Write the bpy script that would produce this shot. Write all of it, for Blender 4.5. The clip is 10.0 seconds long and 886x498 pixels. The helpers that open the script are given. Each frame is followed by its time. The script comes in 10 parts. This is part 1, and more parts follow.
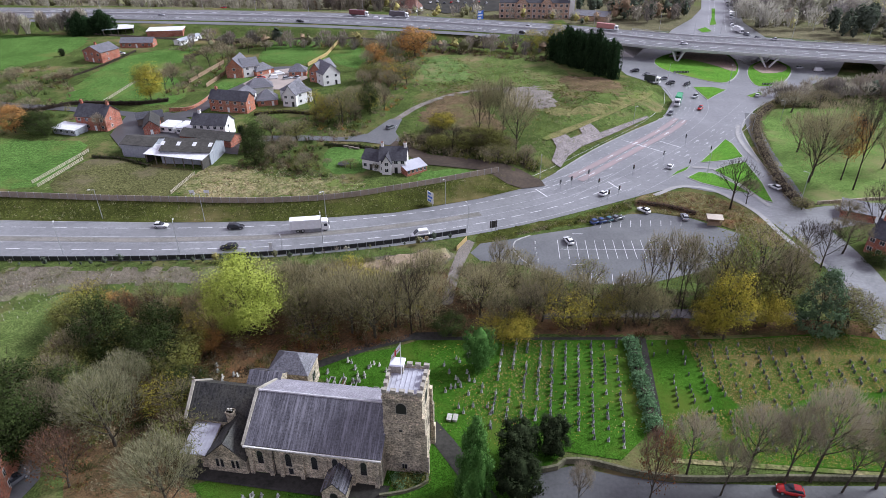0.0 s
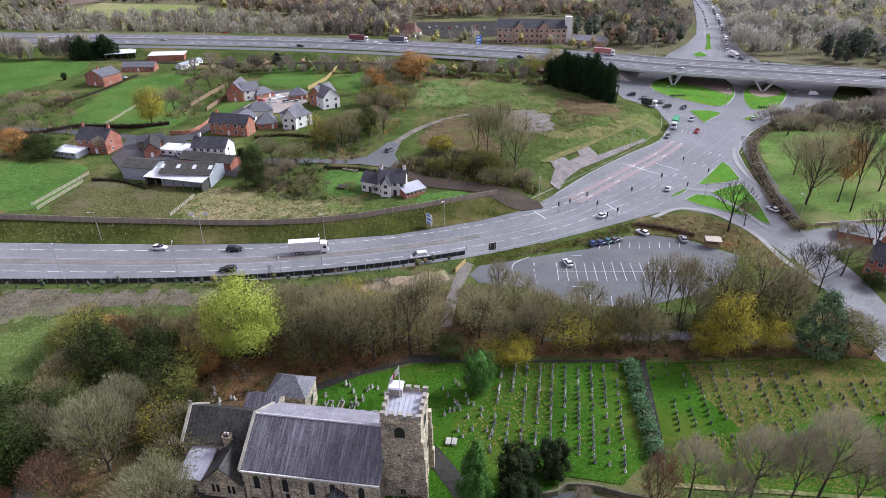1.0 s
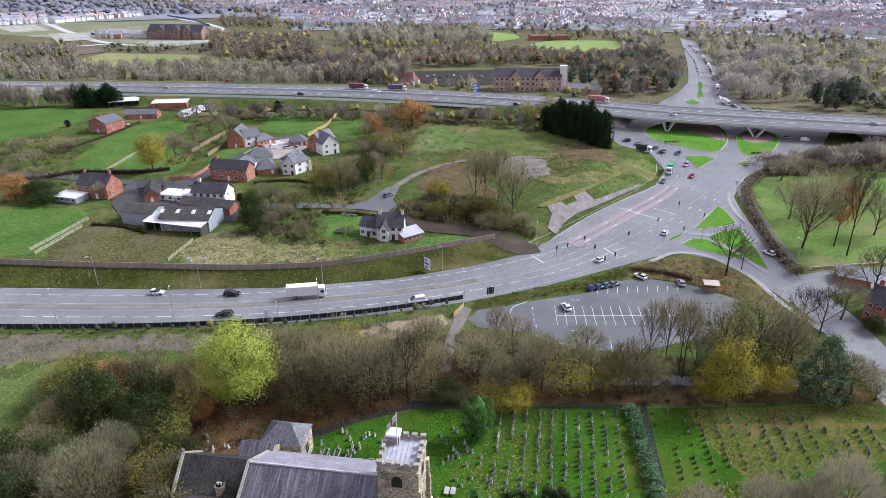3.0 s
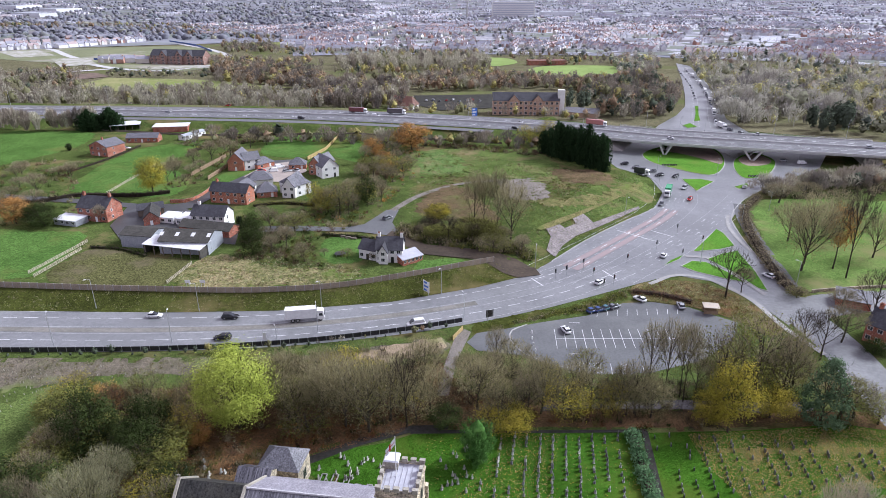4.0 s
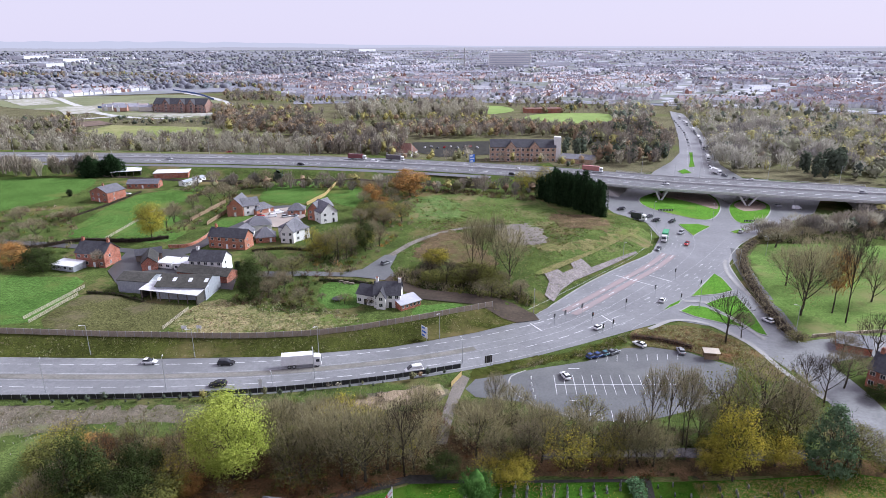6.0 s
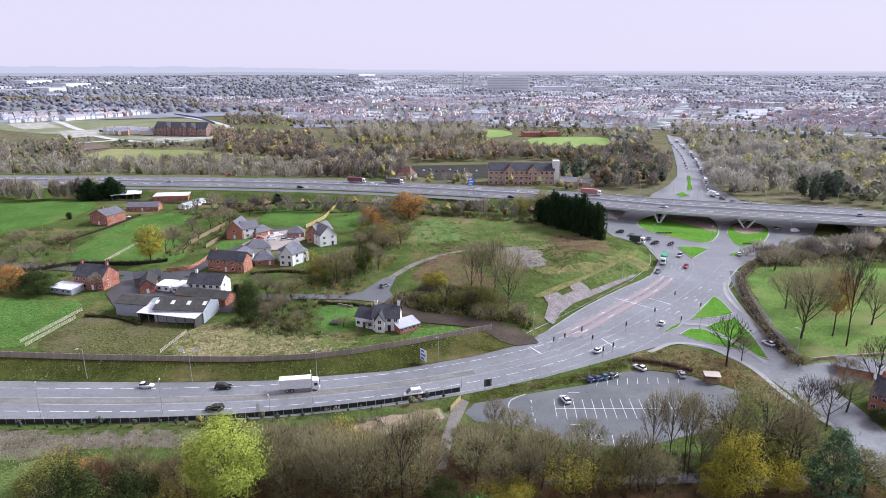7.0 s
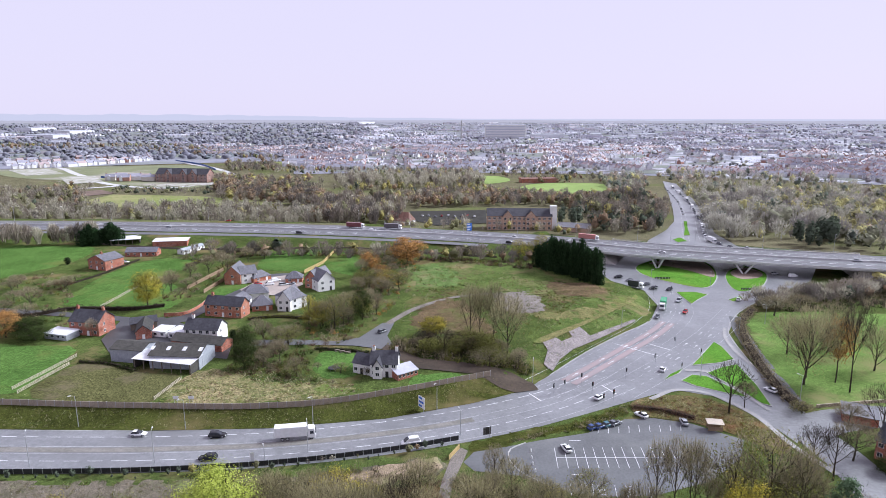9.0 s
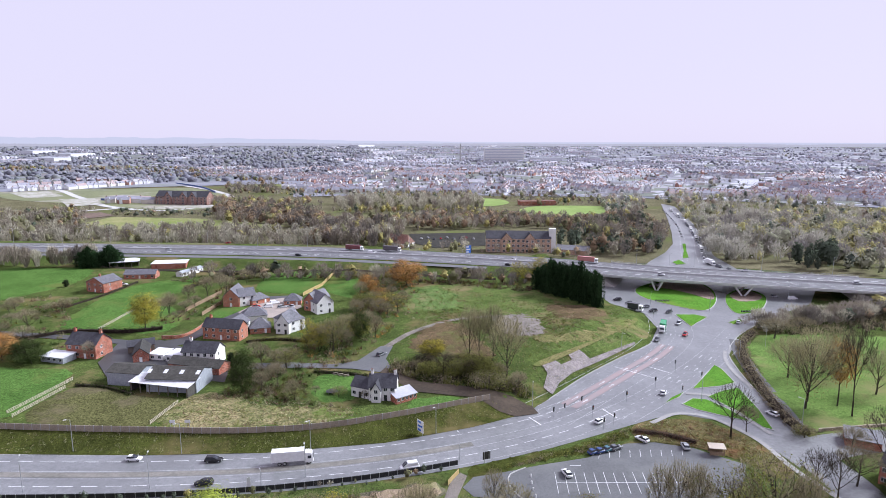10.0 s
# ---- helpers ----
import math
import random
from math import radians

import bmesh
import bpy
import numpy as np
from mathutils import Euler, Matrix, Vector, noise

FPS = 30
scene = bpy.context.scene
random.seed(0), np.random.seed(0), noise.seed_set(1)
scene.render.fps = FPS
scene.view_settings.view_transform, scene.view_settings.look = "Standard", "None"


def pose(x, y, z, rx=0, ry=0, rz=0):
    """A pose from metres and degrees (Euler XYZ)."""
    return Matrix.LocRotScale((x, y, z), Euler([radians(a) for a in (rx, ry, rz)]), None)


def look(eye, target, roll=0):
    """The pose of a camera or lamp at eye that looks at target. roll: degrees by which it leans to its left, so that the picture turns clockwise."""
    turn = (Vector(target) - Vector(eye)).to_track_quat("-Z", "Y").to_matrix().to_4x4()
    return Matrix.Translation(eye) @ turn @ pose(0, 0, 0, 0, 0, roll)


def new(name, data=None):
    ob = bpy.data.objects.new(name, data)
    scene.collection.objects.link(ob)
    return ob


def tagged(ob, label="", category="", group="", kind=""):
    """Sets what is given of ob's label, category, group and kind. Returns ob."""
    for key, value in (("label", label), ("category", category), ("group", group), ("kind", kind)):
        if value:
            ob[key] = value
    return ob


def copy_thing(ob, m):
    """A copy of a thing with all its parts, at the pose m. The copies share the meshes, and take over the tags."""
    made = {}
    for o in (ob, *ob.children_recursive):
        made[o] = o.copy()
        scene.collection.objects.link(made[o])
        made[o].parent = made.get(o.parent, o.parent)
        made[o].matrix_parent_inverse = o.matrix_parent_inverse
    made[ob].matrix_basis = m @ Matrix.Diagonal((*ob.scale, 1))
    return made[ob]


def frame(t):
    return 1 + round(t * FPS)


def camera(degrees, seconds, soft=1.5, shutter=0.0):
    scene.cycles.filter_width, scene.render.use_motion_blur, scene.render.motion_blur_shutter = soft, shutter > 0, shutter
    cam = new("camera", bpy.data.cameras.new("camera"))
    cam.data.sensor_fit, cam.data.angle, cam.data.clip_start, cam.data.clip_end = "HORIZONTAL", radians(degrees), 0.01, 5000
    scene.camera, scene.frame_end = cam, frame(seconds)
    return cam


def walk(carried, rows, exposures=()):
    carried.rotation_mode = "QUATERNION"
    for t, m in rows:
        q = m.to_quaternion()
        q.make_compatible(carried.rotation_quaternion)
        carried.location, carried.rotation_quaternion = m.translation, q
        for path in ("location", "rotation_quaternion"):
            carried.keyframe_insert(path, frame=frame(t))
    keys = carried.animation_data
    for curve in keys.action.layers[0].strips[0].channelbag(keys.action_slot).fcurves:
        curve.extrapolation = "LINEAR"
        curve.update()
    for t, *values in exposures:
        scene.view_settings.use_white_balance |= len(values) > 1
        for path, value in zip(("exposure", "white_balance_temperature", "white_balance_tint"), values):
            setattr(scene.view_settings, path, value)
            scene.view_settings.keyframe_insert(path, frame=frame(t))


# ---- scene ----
# camera: hovers in one place and tilts up
EYE_HEIGHT = 85.0
cam = camera(70.8, 10.0, soft=0.4)
TILT = [(0.0, 0.18, -30.52, 0.07), (0.5, 0.13, -29.53, 0.06), (1.0, 0.07, -28.49, 0.05), (1.5, 0.02, -27.5, 0.05), (2.0, -0.03, -26.47, 0.04), (2.5, -0.08, -25.46, 0.04),
        (4.0, -0.21, -22.34, 0.03), (4.5, -0.25, -21.33, 0.03), (5.0, -0.31, -20.27, 0.03), (5.5, -0.35, -19.25, 0.03), (7.0, -0.48, -16.12, 0.02),
        (7.5, -0.51, -15.1, 0.01), (8.0, -0.55, -14.05, 0.0), (8.5, -0.58, -13.04, -0.01), (9.0, -0.62, -11.97, -0.02), (9.5, -0.66, -10.96, -0.04), (10.0, -0.7, -9.91, -0.05)]
walk(cam, [(t, pose(0, 0, EYE_HEIGHT, 90 + p, r, y)) for t, y, p, r in TILT], [(0.0, 0.52), (4.0, 0.6), (10.0, 0.68)])

# light: an even, bright overcast sky with a weak, wide sun behind the cloud
SUN_AZIMUTH, SUN_HEIGHT = 70.0, 38.0
world = bpy.data.worlds.new("overcast_sky")
scene.world = world
world.use_nodes = True
wn, wl = world.node_tree.nodes, world.node_tree.links
wn.clear()
sky = wn.new("ShaderNodeTexSky")
sky.sky_type, sky.sun_disc = "NISHITA", False
sky.sun_elevation, sky.sun_rotation = radians(SUN_HEIGHT), radians(SUN_AZIMUTH)
w_clear, w_cloud = wn.new("ShaderNodeBackground"), wn.new("ShaderNodeBackground")
w_clear.inputs["Strength"].default_value = 0.07
w_cloud.inputs["Color"].default_value, w_cloud.inputs["Strength"].default_value = (0.79, 0.755, 1.0, 1), 0.645
w_mix, w_out = wn.new("ShaderNodeMixShader"), wn.new("ShaderNodeOutputWorld")
w_mix.inputs[0].default_value = 0.93
wl.new(sky.outputs[0], w_clear.inputs[0])
wl.new(w_clear.outputs[0], w_mix.inputs[1])
wl.new(w_cloud.outputs[0], w_mix.inputs[2])
wl.new(w_mix.outputs[0], w_out.inputs[0])
lamp = bpy.data.lights.new("sun", "SUN")
lamp.energy, lamp.angle, lamp.color = 4.3, radians(20), (0.92, 0.985, 1.08)
sun = new("sun", lamp)
sun.matrix_world = look((0, 0, 0), (-math.sin(radians(SUN_AZIMUTH)) * math.cos(radians(SUN_HEIGHT)), -math.cos(radians(SUN_AZIMUTH)) * math.cos(radians(SUN_HEIGHT)), -math.sin(radians(SUN_HEIGHT))))


# ---- materials ----
MATS = {}


def mat(name, c1, c2=None, rough=0.85, fine=3.0, coarse=0.15, bump=0.3, metal=0.0, jitter=0.0, spec=0.5, obj=True, third=None, speck=0.0):
    """A surface that varies at two scales between c1 and c2 (and with third in larger blotches); jitter: by object and loose piece."""
    if name in MATS:
        return MATS[name]
    c2 = c2 or tuple(v * 0.7 for v in c1)
    m = MATS[name] = bpy.data.materials.new(name)
    m.use_nodes = True
    n, l = m.node_tree.nodes, m.node_tree.links
    b = n["Principled BSDF"]
    b.inputs["Roughness"].default_value, b.inputs["Metallic"].default_value = rough, metal
    b.inputs["Specular IOR Level"].default_value = spec
    tc = n.new("ShaderNodeTexCoord")
    geo = n.new("ShaderNodeNewGeometry")
    src = tc.outputs["Object"] if obj else geo.outputs["Position"]

    def noisy(scale, detail):
        t = n.new("ShaderNodeTexNoise")
        t.inputs["Scale"].default_value, t.inputs["Detail"].default_value, t.inputs["Roughness"].default_value = scale, detail, 0.65
        l.new(src, t.inputs["Vector"])
        return t

    f, g = noisy(fine, 5), noisy(coarse, 4)
    add = n.new("ShaderNodeMath")
    add.operation = "ADD"
    l.new(f.outputs[0], add.inputs[0])
    l.new(g.outputs[0], add.inputs[1])
    mr = n.new("ShaderNodeMapRange")
    mr.inputs[1].default_value, mr.inputs[2].default_value = 0.8, 1.2
    l.new(add.outputs[0], mr.inputs[0])
    mix = n.new("ShaderNodeMix")
    mix.data_type = "RGBA"
    mix.inputs[6].default_value, mix.inputs[7].default_value = (*c2, 1), (*c1, 1)
    l.new(mr.outputs[0], mix.inputs[0])
    col = mix.outputs[2]
    if speck:
        h = noisy(fine * 3.3, 3)
        hr = n.new("ShaderNodeMapRange")
        hr.inputs[1].default_value, hr.inputs[2].default_value, hr.inputs[3].default_value, hr.inputs[4].default_value = 0.36, 0.64, 1 - speck, 1 + speck
        l.new(h.outputs[0], hr.inputs[0])
        hm = n.new("ShaderNodeVectorMath")
        hm.operation = "SCALE"
        l.new(col, hm.inputs[0])
        l.new(hr.outputs[0], hm.inputs["Scale"])
        col = hm.outputs[0]
    if third:
        k = noisy(coarse * 0.45, 6)
        cr = n.new("ShaderNodeMapRange")
        cr.inputs[1].default_value, cr.inputs[2].default_value = 0.52, 0.66
        l.new(k.outputs[0], cr.inputs[0])
        m3 = n.new("ShaderNodeMix")
        m3.data_type = "RGBA"
        l.new(cr.outputs[0], m3.inputs[0])
        l.new(col, m3.inputs[6])
        m3.inputs[7].default_value = (*third, 1)
        col = m3.outputs[2]
    if jitter:
        oi = n.new("ShaderNodeObjectInfo")
        s = n.new("ShaderNodeMath")
        s.operation = "ADD"
        l.new(oi.outputs["Random"], s.inputs[0])
        l.new(geo.outputs["Random Per Island"], s.inputs[1])
        r = n.new("ShaderNodeMapRange")
        r.inputs[1].default_value, r.inputs[2].default_value = 0.0, 2.0
        r.inputs[3].default_value, r.inputs[4].default_value = 1 - jitter, 1 + jitter
        l.new(s.outputs[0], r.inputs[0])
        hsv = n.new("ShaderNodeHueSaturation")
        l.new(r.outputs[0], hsv.inputs["Value"])
        l.new(col, hsv.inputs["Color"])
        col = hsv.outputs[0]
    l.new(col, b.inputs["Base Color"])
    if bump:
        bp = n.new("ShaderNodeBump")
        bp.inputs["Strength"].default_value, bp.inputs["Distance"].default_value = bump, 0.05
        l.new(f.outputs[0], bp.inputs["Height"])
        l.new(bp.outputs[0], b.inputs["Normal"])
    return m


def courses(name, c1, c2, mortar, width, height, rough=0.85, joint=0.012, bump=0.5, wall=True, stain=None, spec=0.15, streak=None):
    """Coursed blocks, bricks or slates at real size, with weathering over them."""
    if name in MATS:
        return MATS[name]
    m = MATS[name] = bpy.data.materials.new(name)
    m.use_nodes = True
    n, l = m.node_tree.nodes, m.node_tree.links
    b = n["Principled BSDF"]
    b.inputs["Roughness"].default_value = rough
    b.inputs["Specular IOR Level"].default_value = spec
    tc = n.new("ShaderNodeTexCoord")
    sep, com, ad = n.new("ShaderNodeSeparateXYZ"), n.new("ShaderNodeCombineXYZ"), n.new("ShaderNodeMath")
    ad.operation = "ADD"
    l.new(tc.outputs["Object"], sep.inputs[0])
    l.new(sep.outputs[0], ad.inputs[0])
    l.new(sep.outputs[1], ad.inputs[1])
    if wall:
        l.new(ad.outputs[0], com.inputs[0])
    else:
        l.new(sep.outputs[0], com.inputs[0])
    l.new(sep.outputs[2], com.inputs[1])
    br = n.new("ShaderNodeTexBrick")
    br.inputs["Scale"].default_value = 1.0
    br.inputs["Brick Width"].default_value, br.inputs["Row Height"].default_value = width, height
    br.inputs["Mortar Size"].default_value, br.inputs["Bias"].default_value = joint, 0.0
    br.inputs["Color1"].default_value, br.inputs["Color2"].default_value, br.inputs["Mortar"].default_value = (*c1, 1), (*c2, 1), (*mortar, 1)
    l.new(com.outputs[0], br.inputs["Vector"])
    no, nb = n.new("ShaderNodeTexNoise"), n.new("ShaderNodeTexNoise")
    no.inputs["Scale"].default_value, no.inputs["Detail"].default_value = 0.35, 6
    nb.inputs["Scale"].default_value, nb.inputs["Detail"].default_value = 3.2, 8
    l.new(tc.outputs["Object"], no.inputs["Vector"])
    l.new(tc.outputs["Object"], nb.inputs["Vector"])
    cr = n.new("ShaderNodeMapRange")
    cr.inputs[1].default_value, cr.inputs[2].default_value, cr.inputs[4].default_value = 0.45, 0.7, 0.75
    l.new(no.outputs[0], cr.inputs[0])
    mx = n.new("ShaderNodeMix")
    mx.data_type = "RGBA"
    l.new(cr.outputs[0], mx.inputs[0])
    l.new(br.outputs[0], mx.inputs[6])
    st = stain or tuple(v * 0.45 for v in c1)
    mx.inputs[7].default_value = (*st, 1)
    m2 = n.new("ShaderNodeMix")
    m2.data_type, m2.blend_type = "RGBA", "MULTIPLY"
    m2.inputs[0].default_value = 0.8
    c3 = n.new("ShaderNodeMapRange")
    c3.inputs[1].default_value, c3.inputs[2].default_value, c3.inputs[3].default_value, c3.inputs[4].default_value = 0.33, 0.67, 0.3, 1.55
    l.new(nb.outputs[0], c3.inputs[0])
    l.new(mx.outputs[2], m2.inputs[6])
    l.new(c3.outputs[0], m2.inputs[7])
    last = m2.outputs[2]
    if streak:
        sc, sn, sr, sm = n.new("ShaderNodeVectorMath"), n.new("ShaderNodeTexNoise"), n.new("ShaderNodeMapRange"), n.new("ShaderNodeMix")
        sc.operation = "MULTIPLY"
        sc.inputs[1].default_value = (3.2, 0.16, 0.16)
        sn.inputs["Scale"].default_value, sn.inputs["Detail"].default_value, sn.inputs["Roughness"].default_value = 1.0, 6, 0.7
        sr.inputs[1].default_value, sr.inputs[2].default_value, sr.inputs[4].default_value = 0.46, 0.74, 0.85
        sm.data_type = "RGBA"
        l.new(tc.outputs["Object"], sc.inputs[0])
        l.new(sc.outputs[0], sn.inputs["Vector"])
        l.new(sn.outputs[0], sr.inputs[0])
        l.new(sr.outputs[0], sm.inputs[0])
        l.new(last, sm.inputs[6])
        sm.inputs[7].default_value = (*streak, 1)
        last = sm.outputs[2]
    l.new(last, b.inputs["Base Color"])
    bp = n.new("ShaderNodeBump")
    bp.inputs["Strength"].default_value, bp.inputs["Distance"].default_value = bump, 0.03
    l.new(br.outputs["Fac"], bp.inputs["Height"])
    bp.invert = True
    l.new(bp.outputs[0], b.inputs["Normal"])
    return m


G_MEADOW = mat("meadow", (0.085, 0.115, 0.034), (0.04, 0.056, 0.018), fine=0.9, coarse=0.10, third=(0.15, 0.12, 0.06), obj=False, spec=0.0, speck=0.55)
G_LAWN = mat("lush_grass", (0.045, 0.115, 0.014), (0.022, 0.062, 0.007), fine=1.6, coarse=0.08, third=(0.07, 0.105, 0.018), obj=False, spec=0.0, speck=0.55)
G_PASTURE = mat("pasture", (0.085, 0.155, 0.04), (0.05, 0.10, 0.024), fine=0.8, coarse=0.05, third=(0.115, 0.135, 0.042), obj=False, spec=0.0, speck=0.55)
# pasture green paled to paint the bright glare over the east field
G_GLARE_FIELD = mat("glare_paled_grass", (0.14, 0.215, 0.062), (0.085, 0.14, 0.038), fine=0.8, coarse=0.06, third=(0.18, 0.18, 0.08), obj=False, spec=0.0, speck=0.4)
G_MOUND = mat("mound_grass", (0.115, 0.15, 0.048), (0.055, 0.085, 0.024), fine=0.9, coarse=0.09, third=(0.19, 0.155, 0.085), obj=False, spec=0.0, speck=0.55)
G_ISLAND = mat("island_grass", (0.10, 0.23, 0.035), (0.065, 0.155, 0.024), fine=0.9, coarse=0.1, obj=False, spec=0.0, speck=0.4, third=(0.12, 0.19, 0.04))
G_BRIGHT = mat("playing_field_grass", (0.24, 0.315, 0.115), (0.18, 0.245, 0.085), fine=0.3, coarse=0.03, obj=False, spec=0.0)
G_SCRUBLAND = mat("scrub_land", (0.16, 0.145, 0.09), (0.09, 0.085, 0.05), fine=0.3, coarse=0.03, third=(0.11, 0.125, 0.05), obj=False, spec=0.0, speck=0.4)
DARK_SLATE = mat("dark_slate", (0.075, 0.074, 0.085), (0.045, 0.044, 0.052), rough=0.7, fine=1.5, coarse=0.3, spec=0.12)
G_ROUGH = mat("rough_dead_grass", (0.25, 0.205, 0.115), (0.085, 0.105, 0.034), fine=0.45, coarse=0.12, third=(0.10, 0.145, 0.035), obj=False, spec=0.0, speck=0.55)
G_PADDOCK = mat("poached_paddock", (0.10, 0.10, 0.042), (0.07, 0.07, 0.03), fine=0.7, coarse=0.06, third=(0.15, 0.12, 0.085), obj=False, spec=0.0, speck=0.55)
G_LEAVES = mat("leaf_litter", (0.16, 0.095, 0.052), (0.05, 0.042, 0.022), fine=2.0, coarse=0.1, third=(0.045, 0.042, 0.016), obj=False, spec=0.0, speck=0.55)
G_LITTER_GRASS = mat("grass_with_fallen_leaves", (0.135, 0.115, 0.045), (0.05, 0.095, 0.017), fine=2.2, coarse=0.15, obj=False, spec=0.0, speck=0.55)
G_EARTH = mat("bare_earth_strip", (0.155, 0.13, 0.105), (0.08, 0.075, 0.05), fine=1.2, coarse=0.12, third=(0.13, 0.15, 0.06), obj=False, spec=0.0, speck=0.55)
G_BANK = mat("bank_grass", (0.065, 0.075, 0.02), (0.03, 0.035, 0.01), fine=1.1, coarse=0.1, third=(0.12, 0.10, 0.045), obj=False, spec=0.0, speck=0.55)
G_GRAVEL = mat("gravel", (0.22, 0.195, 0.18), (0.14, 0.125, 0.11), fine=2.5, coarse=0.2, obj=False, spec=0.0, speck=0.55)
ASPHALT = mat("wet_asphalt", (0.20, 0.202, 0.21), (0.125, 0.128, 0.134), rough=0.34, spec=0.7, fine=0.7, coarse=0.05, bump=0.15, obj=False, third=(0.13, 0.132, 0.135), speck=0.12)
TARMAC = mat("worn_tarmac", (0.125, 0.127, 0.132), (0.085, 0.087, 0.092), spec=0.3, rough=0.55, fine=1.5, coarse=0.08, bump=0.2, obj=False, third=(0.155, 0.155, 0.155))
DARK_TARMAC = mat("dark_tarmac", (0.06, 0.06, 0.064), (0.035, 0.035, 0.038), rough=0.55, fine=1.5, coarse=0.1, bump=0.2, obj=False)
# dark path colour; beside the church it also carries painted shade
DARK_PATH = mat("dark_path", (0.05, 0.047, 0.042), (0.026, 0.025, 0.022), rough=0.9, spec=0.1, fine=1.5, coarse=0.2, obj=False)
RED_ROAD = mat("red_surfacing", (0.27, 0.20, 0.20), (0.23, 0.195, 0.2), rough=0.55, fine=1.0, coarse=0.2, bump=0.1, obj=False)
PAINT = mat("road_paint", (0.72, 0.72, 0.74), (0.5, 0.5, 0.52), rough=0.6, fine=2.0, coarse=0.3, bump=0, obj=False)
PAINT_WORN = mat("worn_road_paint", (0.60, 0.60, 0.62), (0.36, 0.36, 0.375), rough=0.6, fine=1.2, coarse=0.2, bump=0, obj=False)
KERB = mat("concrete", (0.42, 0.41, 0.40), (0.30, 0.29, 0.28), fine=2, coarse=0.3)
WATER = mat("stream_water", (0.10, 0.09, 0.085), (0.06, 0.055, 0.05), rough=0.12, fine=1, coarse=0.2, bump=0.1, obj=False)
STONE = courses("sandstone_ashlar", (0.60, 0.51, 0.38), (0.33, 0.285, 0.215), (0.24, 0.215, 0.18), 0.75, 0.34, stain=(0.12, 0.11, 0.098))
STONE_MOSS = mat("mossy_stone", (0.16, 0.15, 0.10), (0.07, 0.07, 0.045), fine=2.5, coarse=0.5, spec=0.05)
STONE_DRESS = mat("dressed_sandstone", (0.37, 0.34, 0.29), (0.22, 0.20, 0.17), fine=3, coarse=0.5)
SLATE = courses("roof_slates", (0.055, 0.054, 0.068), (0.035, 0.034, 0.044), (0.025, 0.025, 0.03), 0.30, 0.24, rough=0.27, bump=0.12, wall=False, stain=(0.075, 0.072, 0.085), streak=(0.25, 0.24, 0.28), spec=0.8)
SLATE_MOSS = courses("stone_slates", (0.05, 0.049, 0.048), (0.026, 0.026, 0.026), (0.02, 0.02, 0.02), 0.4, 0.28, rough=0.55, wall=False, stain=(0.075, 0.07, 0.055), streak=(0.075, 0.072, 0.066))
# far nave slope: grazing sky reflection put into a pale slate colour
SLATE_SHEEN = courses("sky_sheen_slates", (0.34, 0.32, 0.37), (0.25, 0.235, 0.275), (0.15, 0.14, 0.16), 0.30, 0.24, rough=0.4, bump=0.12, wall=False, stain=(0.42, 0.40, 0.45), streak=(0.18, 0.17, 0.20), spec=0.6)
LEAD = mat("lead_sheet", (0.42, 0.42, 0.47), (0.33, 0.33, 0.38), rough=0.4, fine=1.5, coarse=0.3, bump=0.1)
BRICK = courses("red_brick", (0.50, 0.15, 0.095), (0.37, 0.105, 0.07), (0.33, 0.27, 0.22), 0.225, 0.075)
BRICK_NEW = courses("orange_brick", (0.52, 0.165, 0.095), (0.42, 0.125, 0.075), (0.36, 0.29, 0.23), 0.225, 0.075, stain=(0.30, 0.10, 0.06))
BRICK_PLUM = courses("plum_brick", (0.30, 0.155, 0.125), (0.24, 0.125, 0.105), (0.33, 0.27, 0.24), 0.225, 0.075, stain=(0.26, 0.14, 0.12))
BRICK_BUFF = courses("buff_brick", (0.52, 0.33, 0.24), (0.46, 0.27, 0.19), (0.5, 0.42, 0.36), 0.225, 0.075, stain=(0.45, 0.29, 0.21))
RENDER_WHITE = mat("white_render", (0.78, 0.77, 0.76), (0.64, 0.63, 0.61), fine=2, coarse=0.3, bump=0.1)
TILE_GREY = courses("grey_roof_tiles", (0.14, 0.137, 0.158), (0.11, 0.108, 0.125), (0.07, 0.07, 0.08), 0.33, 0.3, spec=0.3, rough=0.55, wall=False, stain=(0.17, 0.165, 0.185))
TILE_RED = courses("red_roof_tiles", (0.25, 0.13, 0.10), (0.19, 0.10, 0.08), (0.1, 0.06, 0.05), 0.33, 0.3, rough=0.6, wall=False)
SHEET_PALE = mat("pale_roof_sheet", (0.66, 0.66, 0.69), (0.52, 0.52, 0.55), rough=0.45, fine=1, coarse=0.25, bump=0.1)
SHEET_GREY = mat("galvanised_sheet", (0.36, 0.38, 0.42), (0.25, 0.265, 0.30), rough=0.5, fine=1.5, coarse=0.3, bump=0.1)
SHEET_DARK = mat("weathered_cement_sheet", (0.085, 0.08, 0.074), (0.05, 0.048, 0.044), rough=0.85, fine=1.5, coarse=0.3, spec=0.1)
GLASS = mat("window_glass", (0.035, 0.04, 0.05), (0.02, 0.022, 0.028), rough=0.08, fine=1, coarse=1, bump=0)
FRAME_WHITE = mat("white_frame", (0.78, 0.78, 0.78), (0.7, 0.7, 0.7), rough=0.4, bump=0)
TIMBER = mat("weathered_timber", (0.20, 0.165, 0.13), (0.12, 0.10, 0.08), fine=5, coarse=0.7)
TIMBER_PALE = mat("new_timber", (0.48, 0.36, 0.16), (0.36, 0.26, 0.11), fine=5, coarse=0.7)
RAIL = mat("pale_rail", (0.46, 0.41, 0.32), (0.33, 0.29, 0.22), fine=5, coarse=0.7)
